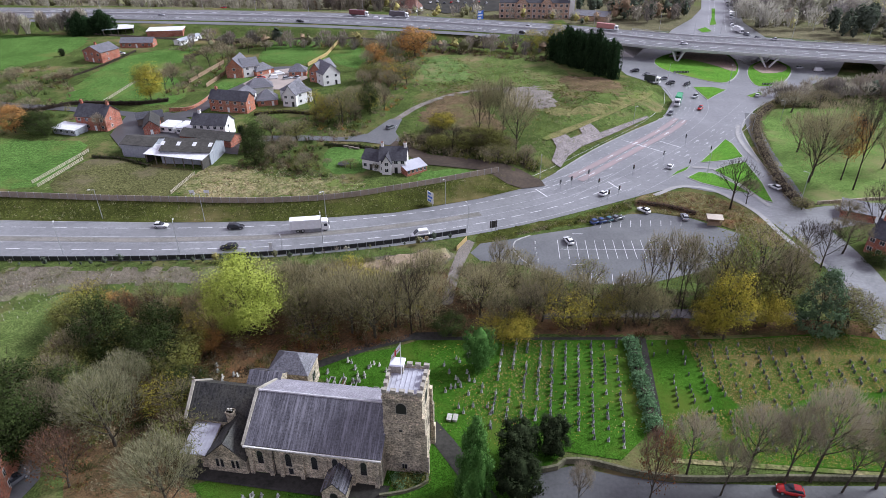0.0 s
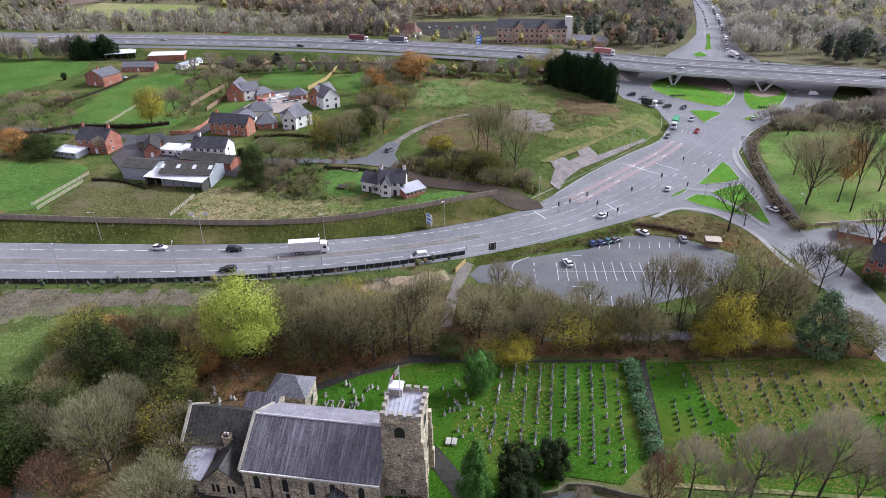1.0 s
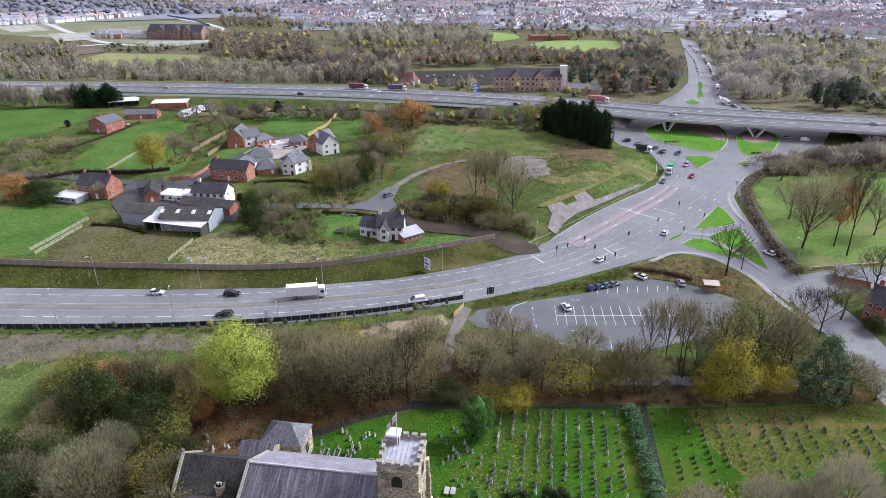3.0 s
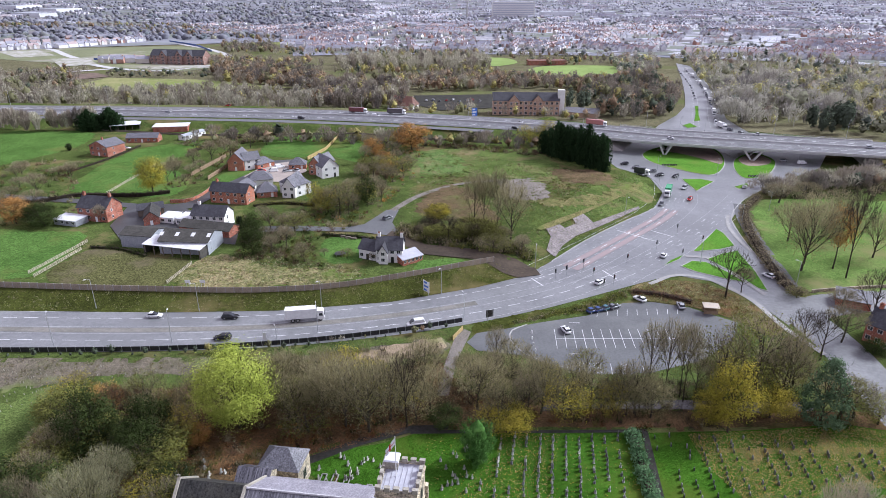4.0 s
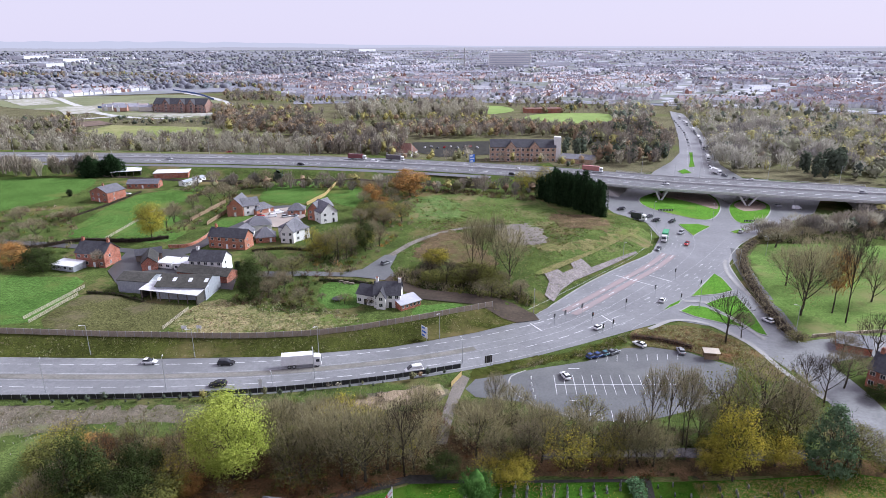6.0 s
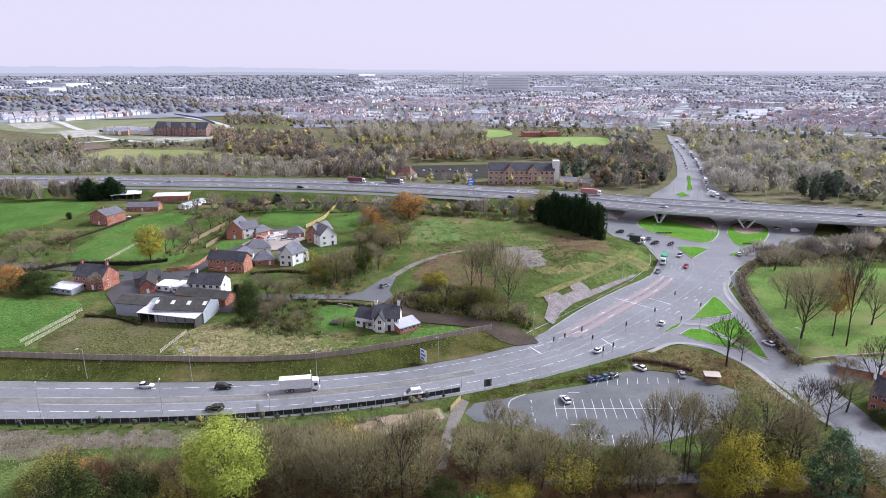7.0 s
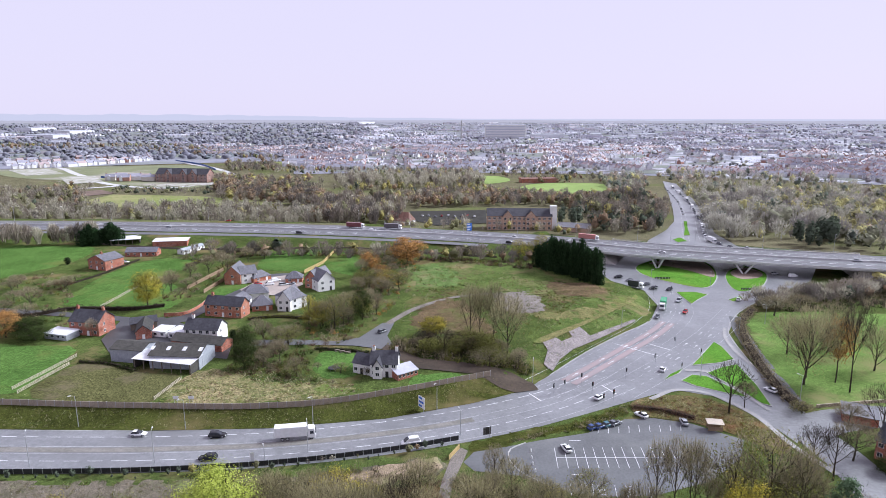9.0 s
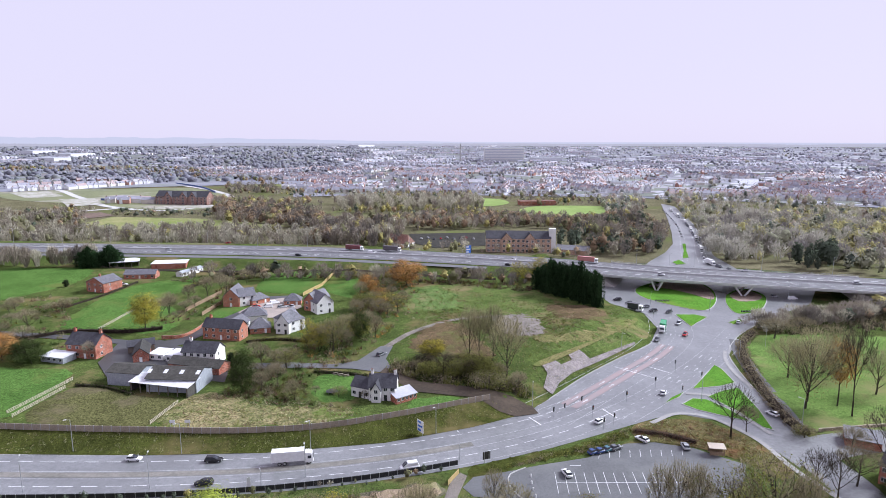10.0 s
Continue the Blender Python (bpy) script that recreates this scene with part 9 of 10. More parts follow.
# low hills on the skyline; their haze is a flat glowing colour, bluer farther off
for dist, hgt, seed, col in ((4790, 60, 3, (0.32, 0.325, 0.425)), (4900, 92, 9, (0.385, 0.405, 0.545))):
    k = Kit()
    base = ground_z(0, dist) - 15
    prev = None
    for i in range(-480, 481):
        u = i / 4.8
        a = radians(i * 0.1)
        n1 = noise.noise((u * 0.045, seed, 0)) + 0.5 * noise.noise((u * 0.15, seed, 4)) + 0.25 * noise.noise((u * 0.6, seed, 8))
        west = 1.0 if seed == 3 else max(0.0, min(1.0, (-u + 8) / 50))
        z = hgt + (6 if seed == 3 else 26 * west) * n1 + (3.5 * noise.noise((u * 4.1, 1, 2)) + 2.5 * noise.noise((u * 11.0, 3, 1)) if seed == 3 else 30 * west - 22)
        p = (math.sin(a) * dist, math.cos(a) * dist)
        if prev:
            k.poly([(*prev[0], base), (*p, base), (*p, z), (*prev[0], prev[1])])
        prev = (p, z)
    hm = bpy.data.materials.new("haze_glow_hills")
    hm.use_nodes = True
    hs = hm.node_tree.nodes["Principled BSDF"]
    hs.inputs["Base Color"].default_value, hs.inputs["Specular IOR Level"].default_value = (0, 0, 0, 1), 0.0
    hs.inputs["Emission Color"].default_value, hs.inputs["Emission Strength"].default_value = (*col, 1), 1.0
    structure("backdrop_hills", k, hm, "hills on the skyline with glowing pale blue haze painted in", "hills")


# fallen leaves lying on the churchyard grass and wood floor
def fallen(name, label, poly, n, mats, seed, size=0.21):
    rng = np.random.default_rng(seed)
    p = np.array([(x, y, ground_z(x, y) + 0.17) for x, y in scatter(poly, n, rng)])
    sets = []
    slot = rng.integers(0, len(mats), len(p))
    for s in range(len(mats)):
        q = p[slot == s]
        sets.append((*quads(q, size * rng.uniform(0.5, 1.5, len(q)), rng, 3.0), s))
    return structure(name, raw_mesh(name, sets, mats), None, label, "leaves", kind="stuff")


L_PALE = mat("fallen_leaves_pale", (0.36, 0.28, 0.14), (0.24, 0.18, 0.09), bump=0, jitter=0.3, spec=0.0)
L_GOLD = mat("fallen_leaves_gold", (0.38, 0.26, 0.06), (0.25, 0.17, 0.04), bump=0, jitter=0.3, spec=0.0)
L_BROWN = mat("fallen_leaves_brown", (0.25, 0.125, 0.06), (0.15, 0.075, 0.038), bump=0, jitter=0.3, spec=0.0)
fallen("fallen_leaves", "fallen yellow leaves scattered over churchyard grass", [(12.4, 105.3), (24.6, 105.5), (19.9, 85.9), (11.5, 80.3), (1.3, 85.9), (10.7, 98.7)], 2200, [L_PALE, L_GOLD, L_BROWN], 1)
fallen("fallen_leaves", "fallen brown leaves scattered over the burial ground", [(51.2, 105.3), (68.5, 106.1), (85.2, 107.7), (98.7, 103.8), (95.6, 90.5), (71.8, 88.9), (56.3, 83.1), (51.3, 95.3)], 19000, [L_PALE, L_GOLD, L_PALE, L_BROWN], 2)
fallen("fallen_leaves", "thin scatter of leaves over churchyard grass", [(-3.3, 104.1), (37.8, 105.1), (35.9, 80.3), (11.0, 75.1), (-1.8, 80.2)], 1100, [L_PALE, L_GOLD], 3)
fallen("fallen_leaves", "fallen leaves under the lane-side trees", [(39.9, 83.8), (92.4, 89.0), (80.2, 70.7), (39.8, 73.7)], 7000, [L_PALE, L_BROWN, L_GOLD], 4)
fallen("fallen_leaves", "orange leaf litter under the wood", [(-55.8, 106.0), (-23.2, 107.9), (-5.9, 109.0), (-8.2, 106.0), (-26.5, 98.6), (-40.6, 95.2), (-50.3, 90.3)], 9000, [L_BROWN, L_BROWN, L_BROWN, L_BROWN], 5)


# ---- gravestones ----
G_STONES = [mat("grey_headstone", (0.26, 0.255, 0.24), (0.14, 0.14, 0.13), fine=4, coarse=1, jitter=0.3), mat("dark_headstone", (0.10, 0.10, 0.10), (0.055, 0.055, 0.06), rough=0.4, fine=4, coarse=1, jitter=0.3), mat("pale_headstone", (0.44, 0.43, 0.39), (0.28, 0.27, 0.24), fine=4, coarse=1, jitter=0.25)]


def stone_mesh(style, material):
    k = Kit()
    w, h, t = (0.62, 1.0, 0.14) if style != 1 else (0.6, 0.75, 0.16)
    top = {0: [(w / 2, h * 0.8), (w * 0.36, h * 0.93), (0, h), (-w * 0.36, h * 0.93), (-w / 2, h * 0.8)], 1: [(w / 2, h), (-w / 2, h)], 2: [(w / 2, h * 0.75), (w * 0.22, h * 0.85), (0, h * 1.25), (-w * 0.22, h * 0.85), (-w / 2, h * 0.75)]}[style]
    prof = [(-w / 2, -0.15), (w / 2, -0.15)] + top
    k.solid([(-t / 2, y, z) for y, z in prof], [(t / 2, y, z) for y, z in prof])
    k.box(-0.24, -w * 0.62, -0.1, 0.24, w * 0.62, 0.09)
    return k.mesh("gravestone", material)


S_MESH = [stone_mesh(s, G_STONES[m]) for s, m in ((0, 0), (1, 1), (0, 2), (2, 0), (1, 0), (0, 1))]
LABELS = ["weathered grey headstone on churchyard grass", "low dark polished headstone on grass", "pale headstone with a rounded top on grass", "old grey pointed headstone on grass", "low square grey headstone on grass", "dark rounded headstone on grass"]
rng = np.random.default_rng(77)
G_AZ = radians(10.2)
g_dir, g_side = Vector((math.sin(G_AZ), math.cos(G_AZ))), Vector((math.cos(G_AZ), -math.sin(G_AZ)))
YARD_A = [(10.6, 104.7), (37.5, 104.7), (36.0, 95.3), (31.9, 75.7), (22.3, 78.3), (17.8, 82.3), (7.6, 80.3)]
YARD_B = [(43.5, 104.7), (62.0, 105.1), (83.5, 106.9), (96.8, 102.7), (92.5, 86.0), (79.3, 75.2), (43.2, 75.1), (41.5, 83.8)]


def gravestone(x, y, v, rz):
    ob = new("gravestone", S_MESH[v])
    s = rng.uniform(0.8, 1.2)
    ob.matrix_basis = Matrix.LocRotScale((x, y, ground_z(x, y) + 0.1), Euler((rng.normal(0, 0.04), rng.normal(0, 0.06), rz)), (1, s, s * rng.uniform(0.85, 1.2)))
    return tagged(ob, LABELS[v], "gravestone", "gravestones")


org = Vector((25.9, 105.1))
cand = []
for i in range(-6, 6):
    for j in range(-34, 3):
        q = org + g_side * (i * 2.62 + rng.normal(0, 0.08)) + g_dir * (j * 1.32 + rng.normal(0, 0.15))
        if inside(q.x, q.y, YARD_A) and rng.uniform() < 0.82:
            cand.append(q)
for q in cand[:270]:
    gravestone(q.x, q.y, int(rng.choice([0, 1, 2, 4, 5, 5], p=[0.2, 0.3, 0.05, 0.13, 0.2, 0.12])), -G_AZ + rng.normal(0, 0.05))
for q in scatter([(-1.8, 98.7), (9.9, 103.7), (8.2, 80.3), (1.3, 82.3), (-1.4, 88.8)], 34, rng) + scatter([(-25.4, 93.9), (-21.7, 98.3), (-11.6, 101.9), (-11.6, 95.2), (-18.4, 90.4), (-23.3, 90.4)], 20, rng) + scatter([(-36.8, 66.7), (-28.2, 67.1), (-22.0, 63.7), (-34.3, 63.2)], 8, rng) + scatter([(-54.9, 93.8), (-42.7, 98.6), (-40.2, 93.5), (-50.3, 90.3)], 12, rng):
    gravestone(q[0], q[1], int(rng.choice([0, 2, 3])), -G_AZ + rng.normal(0, 0.15))
k = Kit()
for i in range(3, 26):
    for j in range(-36, 4):
        q = org + g_side * (i * 3.0 + rng.normal(0, 0.1)) + g_dir * (j * 1.6 + rng.normal(0, 0.2))
        keep = 0.74 if j > -16 else 0.4
        if inside(q.x, q.y, YARD_B) and rng.uniform() < keep:
            w, h, z, m = rng.uniform(0.5, 0.75), rng.uniform(0.7, 1.1), ground_z(q.x, q.y), int(rng.choice([0, 1, 1]))
            a, b = g_side * 0.08, g_dir * w / 2
            ring = [q - a - b, q + a - b, q + a + b, q - a + b]
            k.solid([(*p, z) for p in ring], [(*p, z + h * 0.85) for p in ring], m)
            ring2 = [q - a - b * 0.7, q + a - b * 0.7, q + a + b * 0.7, q - a + b * 0.7]
            k.solid([(*p, z + h * 0.85) for p in ring2], [(*p, z + h) for p in ring2], m)
structure("gravestone_rows", k, G_STONES[:2], "many rows of low dark headstones on grass", "gravestones", kind="stuff")
# old kerbed graves by the north room
for gx, gy in ((-14.2, 15.2), (-12.0, 15.4), (-9.6, 15.0), (-13.2, 12.6), (-10.4, 12.4), (-7.2, 13.4), (-5.0, 13.6)):
    e = thing("kerbed_grave", "old grave with a low grey stone kerb on bare earth", "grave", *CH(gx, gy), rz=radians(-8), group="kerbed graves")
    for x0, y0, x1, y1 in ((-0.55, -1.1, -0.4, 1.1), (0.4, -1.1, 0.55, 1.1), (-0.4, -1.1, 0.4, -0.95), (-0.4, 0.95, 0.4, 1.1)):
        k = Kit()
        k.box(x0, y0, 0, x1, y1, 0.42)
        part("kerb", k, G_STONES[0], e)
# pale tomb chests by the tower
for px in ((0.8, 82.7), (1.9, 82.6)):
    e = thing("chest_tomb", "white stone chest tomb on the grass", "tomb", *px, rz=-G_AZ)
    k = Kit()
    k.box(-0.35, -0.7, 0, 0.35, 0.7, 0.55)
    part("chest", k, G_STONES[2], e)
    k = Kit()
    k.box(-0.45, -0.8, 0.55, 0.45, 0.8, 0.65)
    part("slab", k, G_STONES[2], e)


# ---- fences, barrier ----
def fence(name, label, line, gap, height, post_mat, panel_mat, thick=0.06, post=0.12, base_lift=0.0, rails=0):
    """A fence of posts and panels (or open rails) along a line, each bay a part."""
    pts = along(line, gap)
    o = pts[0][0]
    e = thing(name, label, "fence", o.x, o.y, 0.0)
    kp = Kit()
    kp.box(-post / 2, -post / 2, -0.4, post / 2, post / 2, height + 0.08)
    mp = kp.mesh("post", post_mat)
    kb = Kit()
    if rails:
        for i in range(rails):
            z = height * (i + 0.6) / rails
            kb.box(0, -0.03, z - 0.07, gap, 0.03, z + 0.07)
    else:
        n = max(2, int(gap / 0.35))
        xs = [(gap * (i + o) / n, s) for i in range(n) for o, s in ((0.02, 1), (0.8, 1), (0.84, 0), (0.98, 0))]
        rows = [[(x, -thick / 2 - 0.03 * s, z) for x, s in xs] + [(x, thick / 2 + 0.03 * s, z) for x, s in xs[::-1]] for z in (0.05, height)]
        kb.solid(*rows)
    mb = kb.mesh("panel", panel_mat)
    for i, (q, a) in enumerate(pts):
        z = ground_z(q.x, q.y) + base_lift
        ob = part("post", mp, None, e)
        ob.location, ob.rotation_euler = (q.x - o.x, q.y - o.y, z), (0, 0, a)
        if i + 1 < len(pts):
            r = pts[i + 1][0]
            z2 = ground_z(r.x, r.y) + base_lift
            d = (r - q).length
            ob = part("panel", mb, None, e)
            ob.matrix_basis = Matrix.LocRotScale((q.x - o.x, q.y - o.y, z), Euler((0, -math.atan2(z2 - z, d), math.atan2(r.y - q.y, r.x - q.x))), (d / gap, 1, 1))
    return e


F_LINE = spline([(-300.0, 176.0), (-138.8, 171.0), (-100.0, 168.8), (-65.7, 167.8), (-45.5, 168.7), (-23.9, 173.1), (-1.4, 181.5), (19.7, 191.0)], 2.5)
fence("road_fence", "long weathered close-boarded timber fence above the bank", [q for q in F_LINE if q.x > -215], 2.6, 1.9, KERB, mat("grey_fence_board", (0.36, 0.30, 0.235), (0.23, 0.19, 0.15), fine=4, coarse=0.5, jitter=0.2), post=0.2)
B_LINE = spline([(-300.0, 139.0), (-116.0, 138.1), (-93.9, 138.1), (-72.0, 138.6), (-43.0, 141.2), (-13.5, 147.2), (7.1, 153.6)], 2.5)
fence("road_barrier", "low black panel barrier with pale posts beside the road", [q for q in B_LINE if q.x > -190], 2.35, 1.35, STEEL, BLACK_PANEL, 0.08, 0.14)
fence("paddock_fence", "pale post and rail paddock fence", [Vector((-127.5, 177.8)), Vector((-124.5, 200.8))], 2.5, 1.2, RAIL, RAIL, rails=3)
fence("paddock_fence", "pale post and rail paddock fence", [Vector((-130.7, 180.3)), Vector((-126.1, 208.2))], 2.5, 1.2, RAIL, RAIL, rails=3)
fence("paddock_fence", "post and rail fence at the paddock edge", [Vector((-83.9, 172.8)), Vector((-81.5, 189.7))], 2.5, 1.2, RAIL, RAIL, rails=3)
fence("garden_fence", "new bright timber fence between lawns", [Vector((-71.0, 326.0)), Vector((-64.9, 347.8)), Vector((-62.9, 387.3))], 2.0, 2.0, TIMBER_PALE, TIMBER_PALE)
fence("garden_fence", "timber garden fence of the new estate", [Vector((-121.5, 294.6)), Vector((-116.3, 333.1))], 2.0, 1.9, TIMBER_BROWN, TIMBER_BROWN)
fence("garden_fence", "timber garden fence of the new estate", [Vector((-111.0, 288.0)), Vector((-108.9, 310.7))], 2.0, 1.9, TIMBER_BROWN, TIMBER_BROWN)
fence("paddock_fence", "timber rails between the green paddocks", [Vector((-147.8, 264.8)), Vector((-147.2, 315.1))], 2.5, 1.3, RAIL, RAIL, rails=3)
fence("path_fence", "timber fence beside the footpath", [Vector((3.1, 143.3)), Vector((6.3, 149.4))], 2.0, 1.4, TIMBER_PALE, TIMBER_PALE)
k = Kit()
wall_line(k, spline([(-114.8, 252.4), (-107.1, 253.9), (-104.1, 266.3), (-104.6, 276.3)], 2), 0.25, 1.6)
structure("curved_brick_wall", k, BRICK_NEW, "curved orange brick entrance wall with pale piers", "wall")
k = Kit()
wall_line(k, spline([(113.4, 171.1), (123.7, 172.6), (136.4, 174.2), (160.6, 175.8)], 3), 0.4, 1.1)
structure("field_wall", k, STONE, "low stone wall along the field edge", "wall")
k = Kit()
wall_line(k, spline([(-234.7, 407.5), (-149.3, 387.6), (-64.2, 389.1), (36.1, 363.4)], 8), 0.08, 1.1)
structure("verge_fence_line", k, TIMBER, "low dark motorway boundary fence", "fence")

patch("stone_revetment", [(37.2, 203.1), (40.2, 212.3), (39.2, 221.3), (44.0, 226.4), (46.8, 220.9), (52.0, 226.0), (51.1, 233.3), (55.7, 236.6), (59.9, 230.4), (70.7, 240.5), (84.3, 252.6), (84.3, 250.8), (64.0, 230.6), (50.7, 217.9), (43.9, 208.6), (39.7, 199.0)], courses("pitched_stone", (0.29, 0.255, 0.25), (0.19, 0.165, 0.165), (0.14, 0.13, 0.12), 0.5, 0.4, wall=True), 0.3, "pitched grey stone facing on the mound slope", "revetment", smooth=False, cell=3)


# ---- vehicles ----
def paint(name, c):
    return mat("paint_" + name, c, tuple(v * 0.9 for v in c), rough=0.25, fine=1, coarse=0.5, bump=0)


def loft(rings):
    """A skin over rings of equal length, closed at both ends."""
    k = Kit()
    n = len(rings[0])
    for r in rings:
        k.v += r
    for i in range(len(rings) - 1):
        for j in range(n):
            a, b = i * n + j, i * n + (j + 1) % n
            k.f.append((a, a + n, b + n, b))
            k.m.append(0)
    k.f += [tuple(range(n)), tuple(range(len(k.v) - 1, len(k.v) - n - 1, -1))]
    k.m += [0, 0]
    return k


def section(x, hw, z0, z1):
    r = 0.14 * (z1 - z0) + 0.03
    return [(x, -hw + r, z0), (x, -hw, z0 + r), (x, -hw * 0.985, z1 - r), (x, -hw * 0.9, z1), (x, hw * 0.9, z1), (x, hw * 0.985, z1 - r), (x, hw, z0 + r), (x, hw - r, z0)]




def wheel_parts(parent, spots, rad):
    for x, y in spots:
        k = Kit()
        k.tube((0, -0.1, 0), (0, 0.1, 0), rad, rad, 14)
        wh = part("wheel", k, RUBBER, parent, "black tyre")
        wh.location = (x, y, rad)
        k = Kit()
        k.tube((0, -0.115, 0), (0, 0.115, 0), rad * 0.62, rad * 0.62, 10)
        part("rim", k, STEEL, wh, "silver wheel rim")


CARS = {}


def car(style, colour, at, rz, label=None, z=None):
    """A car or van from shaped sections; one of each style and colour is built, then copied."""
    x, y = at
    zz = (ground_z(x, y) + 0.13) if z is None else z
    m = pose(x, y, zz, 0, 0, math.degrees(rz))
    if (style, colour) in CARS:
        return copy_thing(CARS[style, colour], m)
    L, W, Hh = {"hatch": (4.1, 1.78, 1.48), "estate": (4.7, 1.86, 1.62), "van": (5.2, 1.95, 2.1)}[style]
    word = {"hatch": "hatchback car", "estate": "estate car", "van": "panel van"}[style]
    e = thing("van" if style == "van" else "car", label or "%s %s on wet tarmac" % (colour, word), "van" if style == "van" else "car", x, y, zz, rz)
    col = {"white": (0.75, 0.75, 0.76), "black": (0.015, 0.015, 0.018), "blue": (0.03, 0.06, 0.17), "silver": (0.42, 0.43, 0.45), "red": (0.42, 0.02, 0.02), "grey": (0.13, 0.135, 0.15), "teal": (0.05, 0.13, 0.16)}[colour]
    pm = paint(colour, col)
    h, hw = L / 2, W / 2
    belt = 0.92 if style != "van" else 1.1
    part("body", loft([section(-h, hw * 0.86, 0.35, belt - 0.12), section(-h + 0.25, hw * 0.96, 0.22, belt), section(-h * 0.3, hw, 0.2, belt), section(h * 0.35, hw, 0.2, belt), section(h - 0.5, hw * 0.95, 0.22, belt - 0.14), section(h, hw * 0.8, 0.34, belt - 0.3)]), pm, e, smooth=True)
    r0 = -h + (0.15 if style != "hatch" else 0.25)
    f0 = h - (1.15 if style != "van" else 0.75)
    gl = 0.26 if style != "van" else 0.55
    part("glasshouse", loft([section(r0, hw * 0.86, belt - 0.12, belt + 0.05), section(r0 + 0.35, hw * 0.84, belt - 0.12, Hh - 0.05), section(f0 - 0.85 - gl, hw * 0.84, belt - 0.12, Hh - 0.03), section(f0, hw * 0.84, belt - 0.14, belt + 0.02)]), GLASS if style != "van" else pm, e, "dark tinted glazing" if style != "van" else "", smooth=False)
    k = Kit()
    k.solid([(r0 + 0.3, -hw * 0.72, Hh - 0.09), (f0 - 0.95 - gl, -hw * 0.72, Hh - 0.07), (f0 - 0.95 - gl, hw * 0.72, Hh - 0.07), (r0 + 0.3, hw * 0.72, Hh - 0.09)], [(r0 + 0.4, -hw * 0.66, Hh), (f0 - 1.05 - gl, -hw * 0.66, Hh), (f0 - 1.05 - gl, hw * 0.66, Hh), (r0 + 0.4, hw * 0.66, Hh)])
    part("roof", k, pm, e)
    if style == "van":
        k = Kit()
        k.solid([(f0 - 0.75, -hw * 0.8, belt), (f0 + 0.03, -hw * 0.78, belt - 0.02), (f0 + 0.03, hw * 0.78, belt - 0.02), (f0 - 0.75, hw * 0.8, belt)], [(f0 - 1.3, -hw * 0.72, Hh - 0.12), (f0 - 0.78, -hw * 0.7, Hh - 0.2), (f0 - 0.78, hw * 0.7, Hh - 0.2), (f0 - 1.3, hw * 0.72, Hh - 0.12)])
        part("windscreen", k, GLASS, e, "dark windscreen")
    wheel_parts(e, [(a * h * 0.62, b * (hw - 0.1)) for a in (1, -1) for b in (1, -1)], 0.33)
    for s in (1, -1):
        k = Kit()
        k.box(h - 0.2, s * hw * 0.62 - 0.16, 0.52, h - 0.02, s * hw * 0.62 + 0.16, 0.66)
        part("headlight", k, FRAME_WHITE, e, "clear headlight")
        k = Kit()
        k.box(-h + 0.0, s * hw * 0.72 - 0.12, 0.6, -h + 0.16, s * hw * 0.72 + 0.12, 0.78)
        part("tail_light", k, mat("red_lens", (0.4, 0.02, 0.02), (0.3, 0.01, 0.01), rough=0.2, bump=0), e, "red tail light")
        k = Kit()
        k.box(h * 0.28, s * (hw + 0.08) - 0.08, belt - 0.03, h * 0.28 + 0.16, s * (hw + 0.08) + 0.08, belt + 0.13)
        part("wing_mirror", k, pm, e)
    CARS[style, colour] = e
    return e


def lorry(label, at, rz, length, body_col, cab_col, z=None):
    x, y = at
    e = thing("lorry", label, "lorry", x, y, (ground_z(x, y) + 0.13) if z is None else z, rz)
    h = length / 2
    k = Kit()
    k.box(-h, -1.25, 1.1, h - 2.3, 1.25, 3.85)
    k.box(-h - 0.03, -1.27, 1.05, -h + 0.15, 1.27, 3.9)
    k.box(h - 2.45, -1.27, 1.05, h - 2.27, 1.27, 3.9)
    part("box_body", k, body_col, e)
    part("cab", loft([[(h - 2.1, -1.2, 0.55), (h - 2.1, 1.2, 0.55), (h - 2.1, 1.2, 3.2), (h - 2.1, -1.2, 3.2)], [(h - 0.35, -1.2, 0.55), (h - 0.35, 1.2, 0.55), (h - 0.5, 1.15, 3.05), (h - 0.5, -1.15, 3.05)], [(h, -1.1, 0.6), (h, 1.1, 0.6), (h - 0.28, 1.05, 2.6), (h - 0.28, -1.05, 2.6)]]), cab_col, e)
    k = Kit()
    k.solid([(h - 0.1, -1.0, 1.65), (h + 0.02, -1.0, 1.65), (h + 0.02, 1.0, 1.65), (h - 0.1, 1.0, 1.65)], [(h - 0.3, -0.95, 2.5), (h - 0.2, -0.95, 2.5), (h - 0.2, 0.95, 2.5), (h - 0.3, 0.95, 2.5)])
    k.box(h - 1.5, -1.22, 1.6, h - 0.6, 1.22, 2.4)
    part("cab_glass", k, GLASS, e, "dark cab windows")
    k = Kit()
    k.box(-h + 0.2, -0.45, 0.75, h - 0.4, 0.45, 1.1)
    part("chassis", k, BLACK, e, "black chassis rails")
    wheel_parts(e, [(a, b) for a in (h - 1.2, -h + 2.0, -h + 3.3) for b in (1.05, -1.05)], 0.5)
    return e


def heading(line, at):
    q, a = min(along(line, 2.0), key=lambda s: (s[0] - Vector(at)).length)
    return a


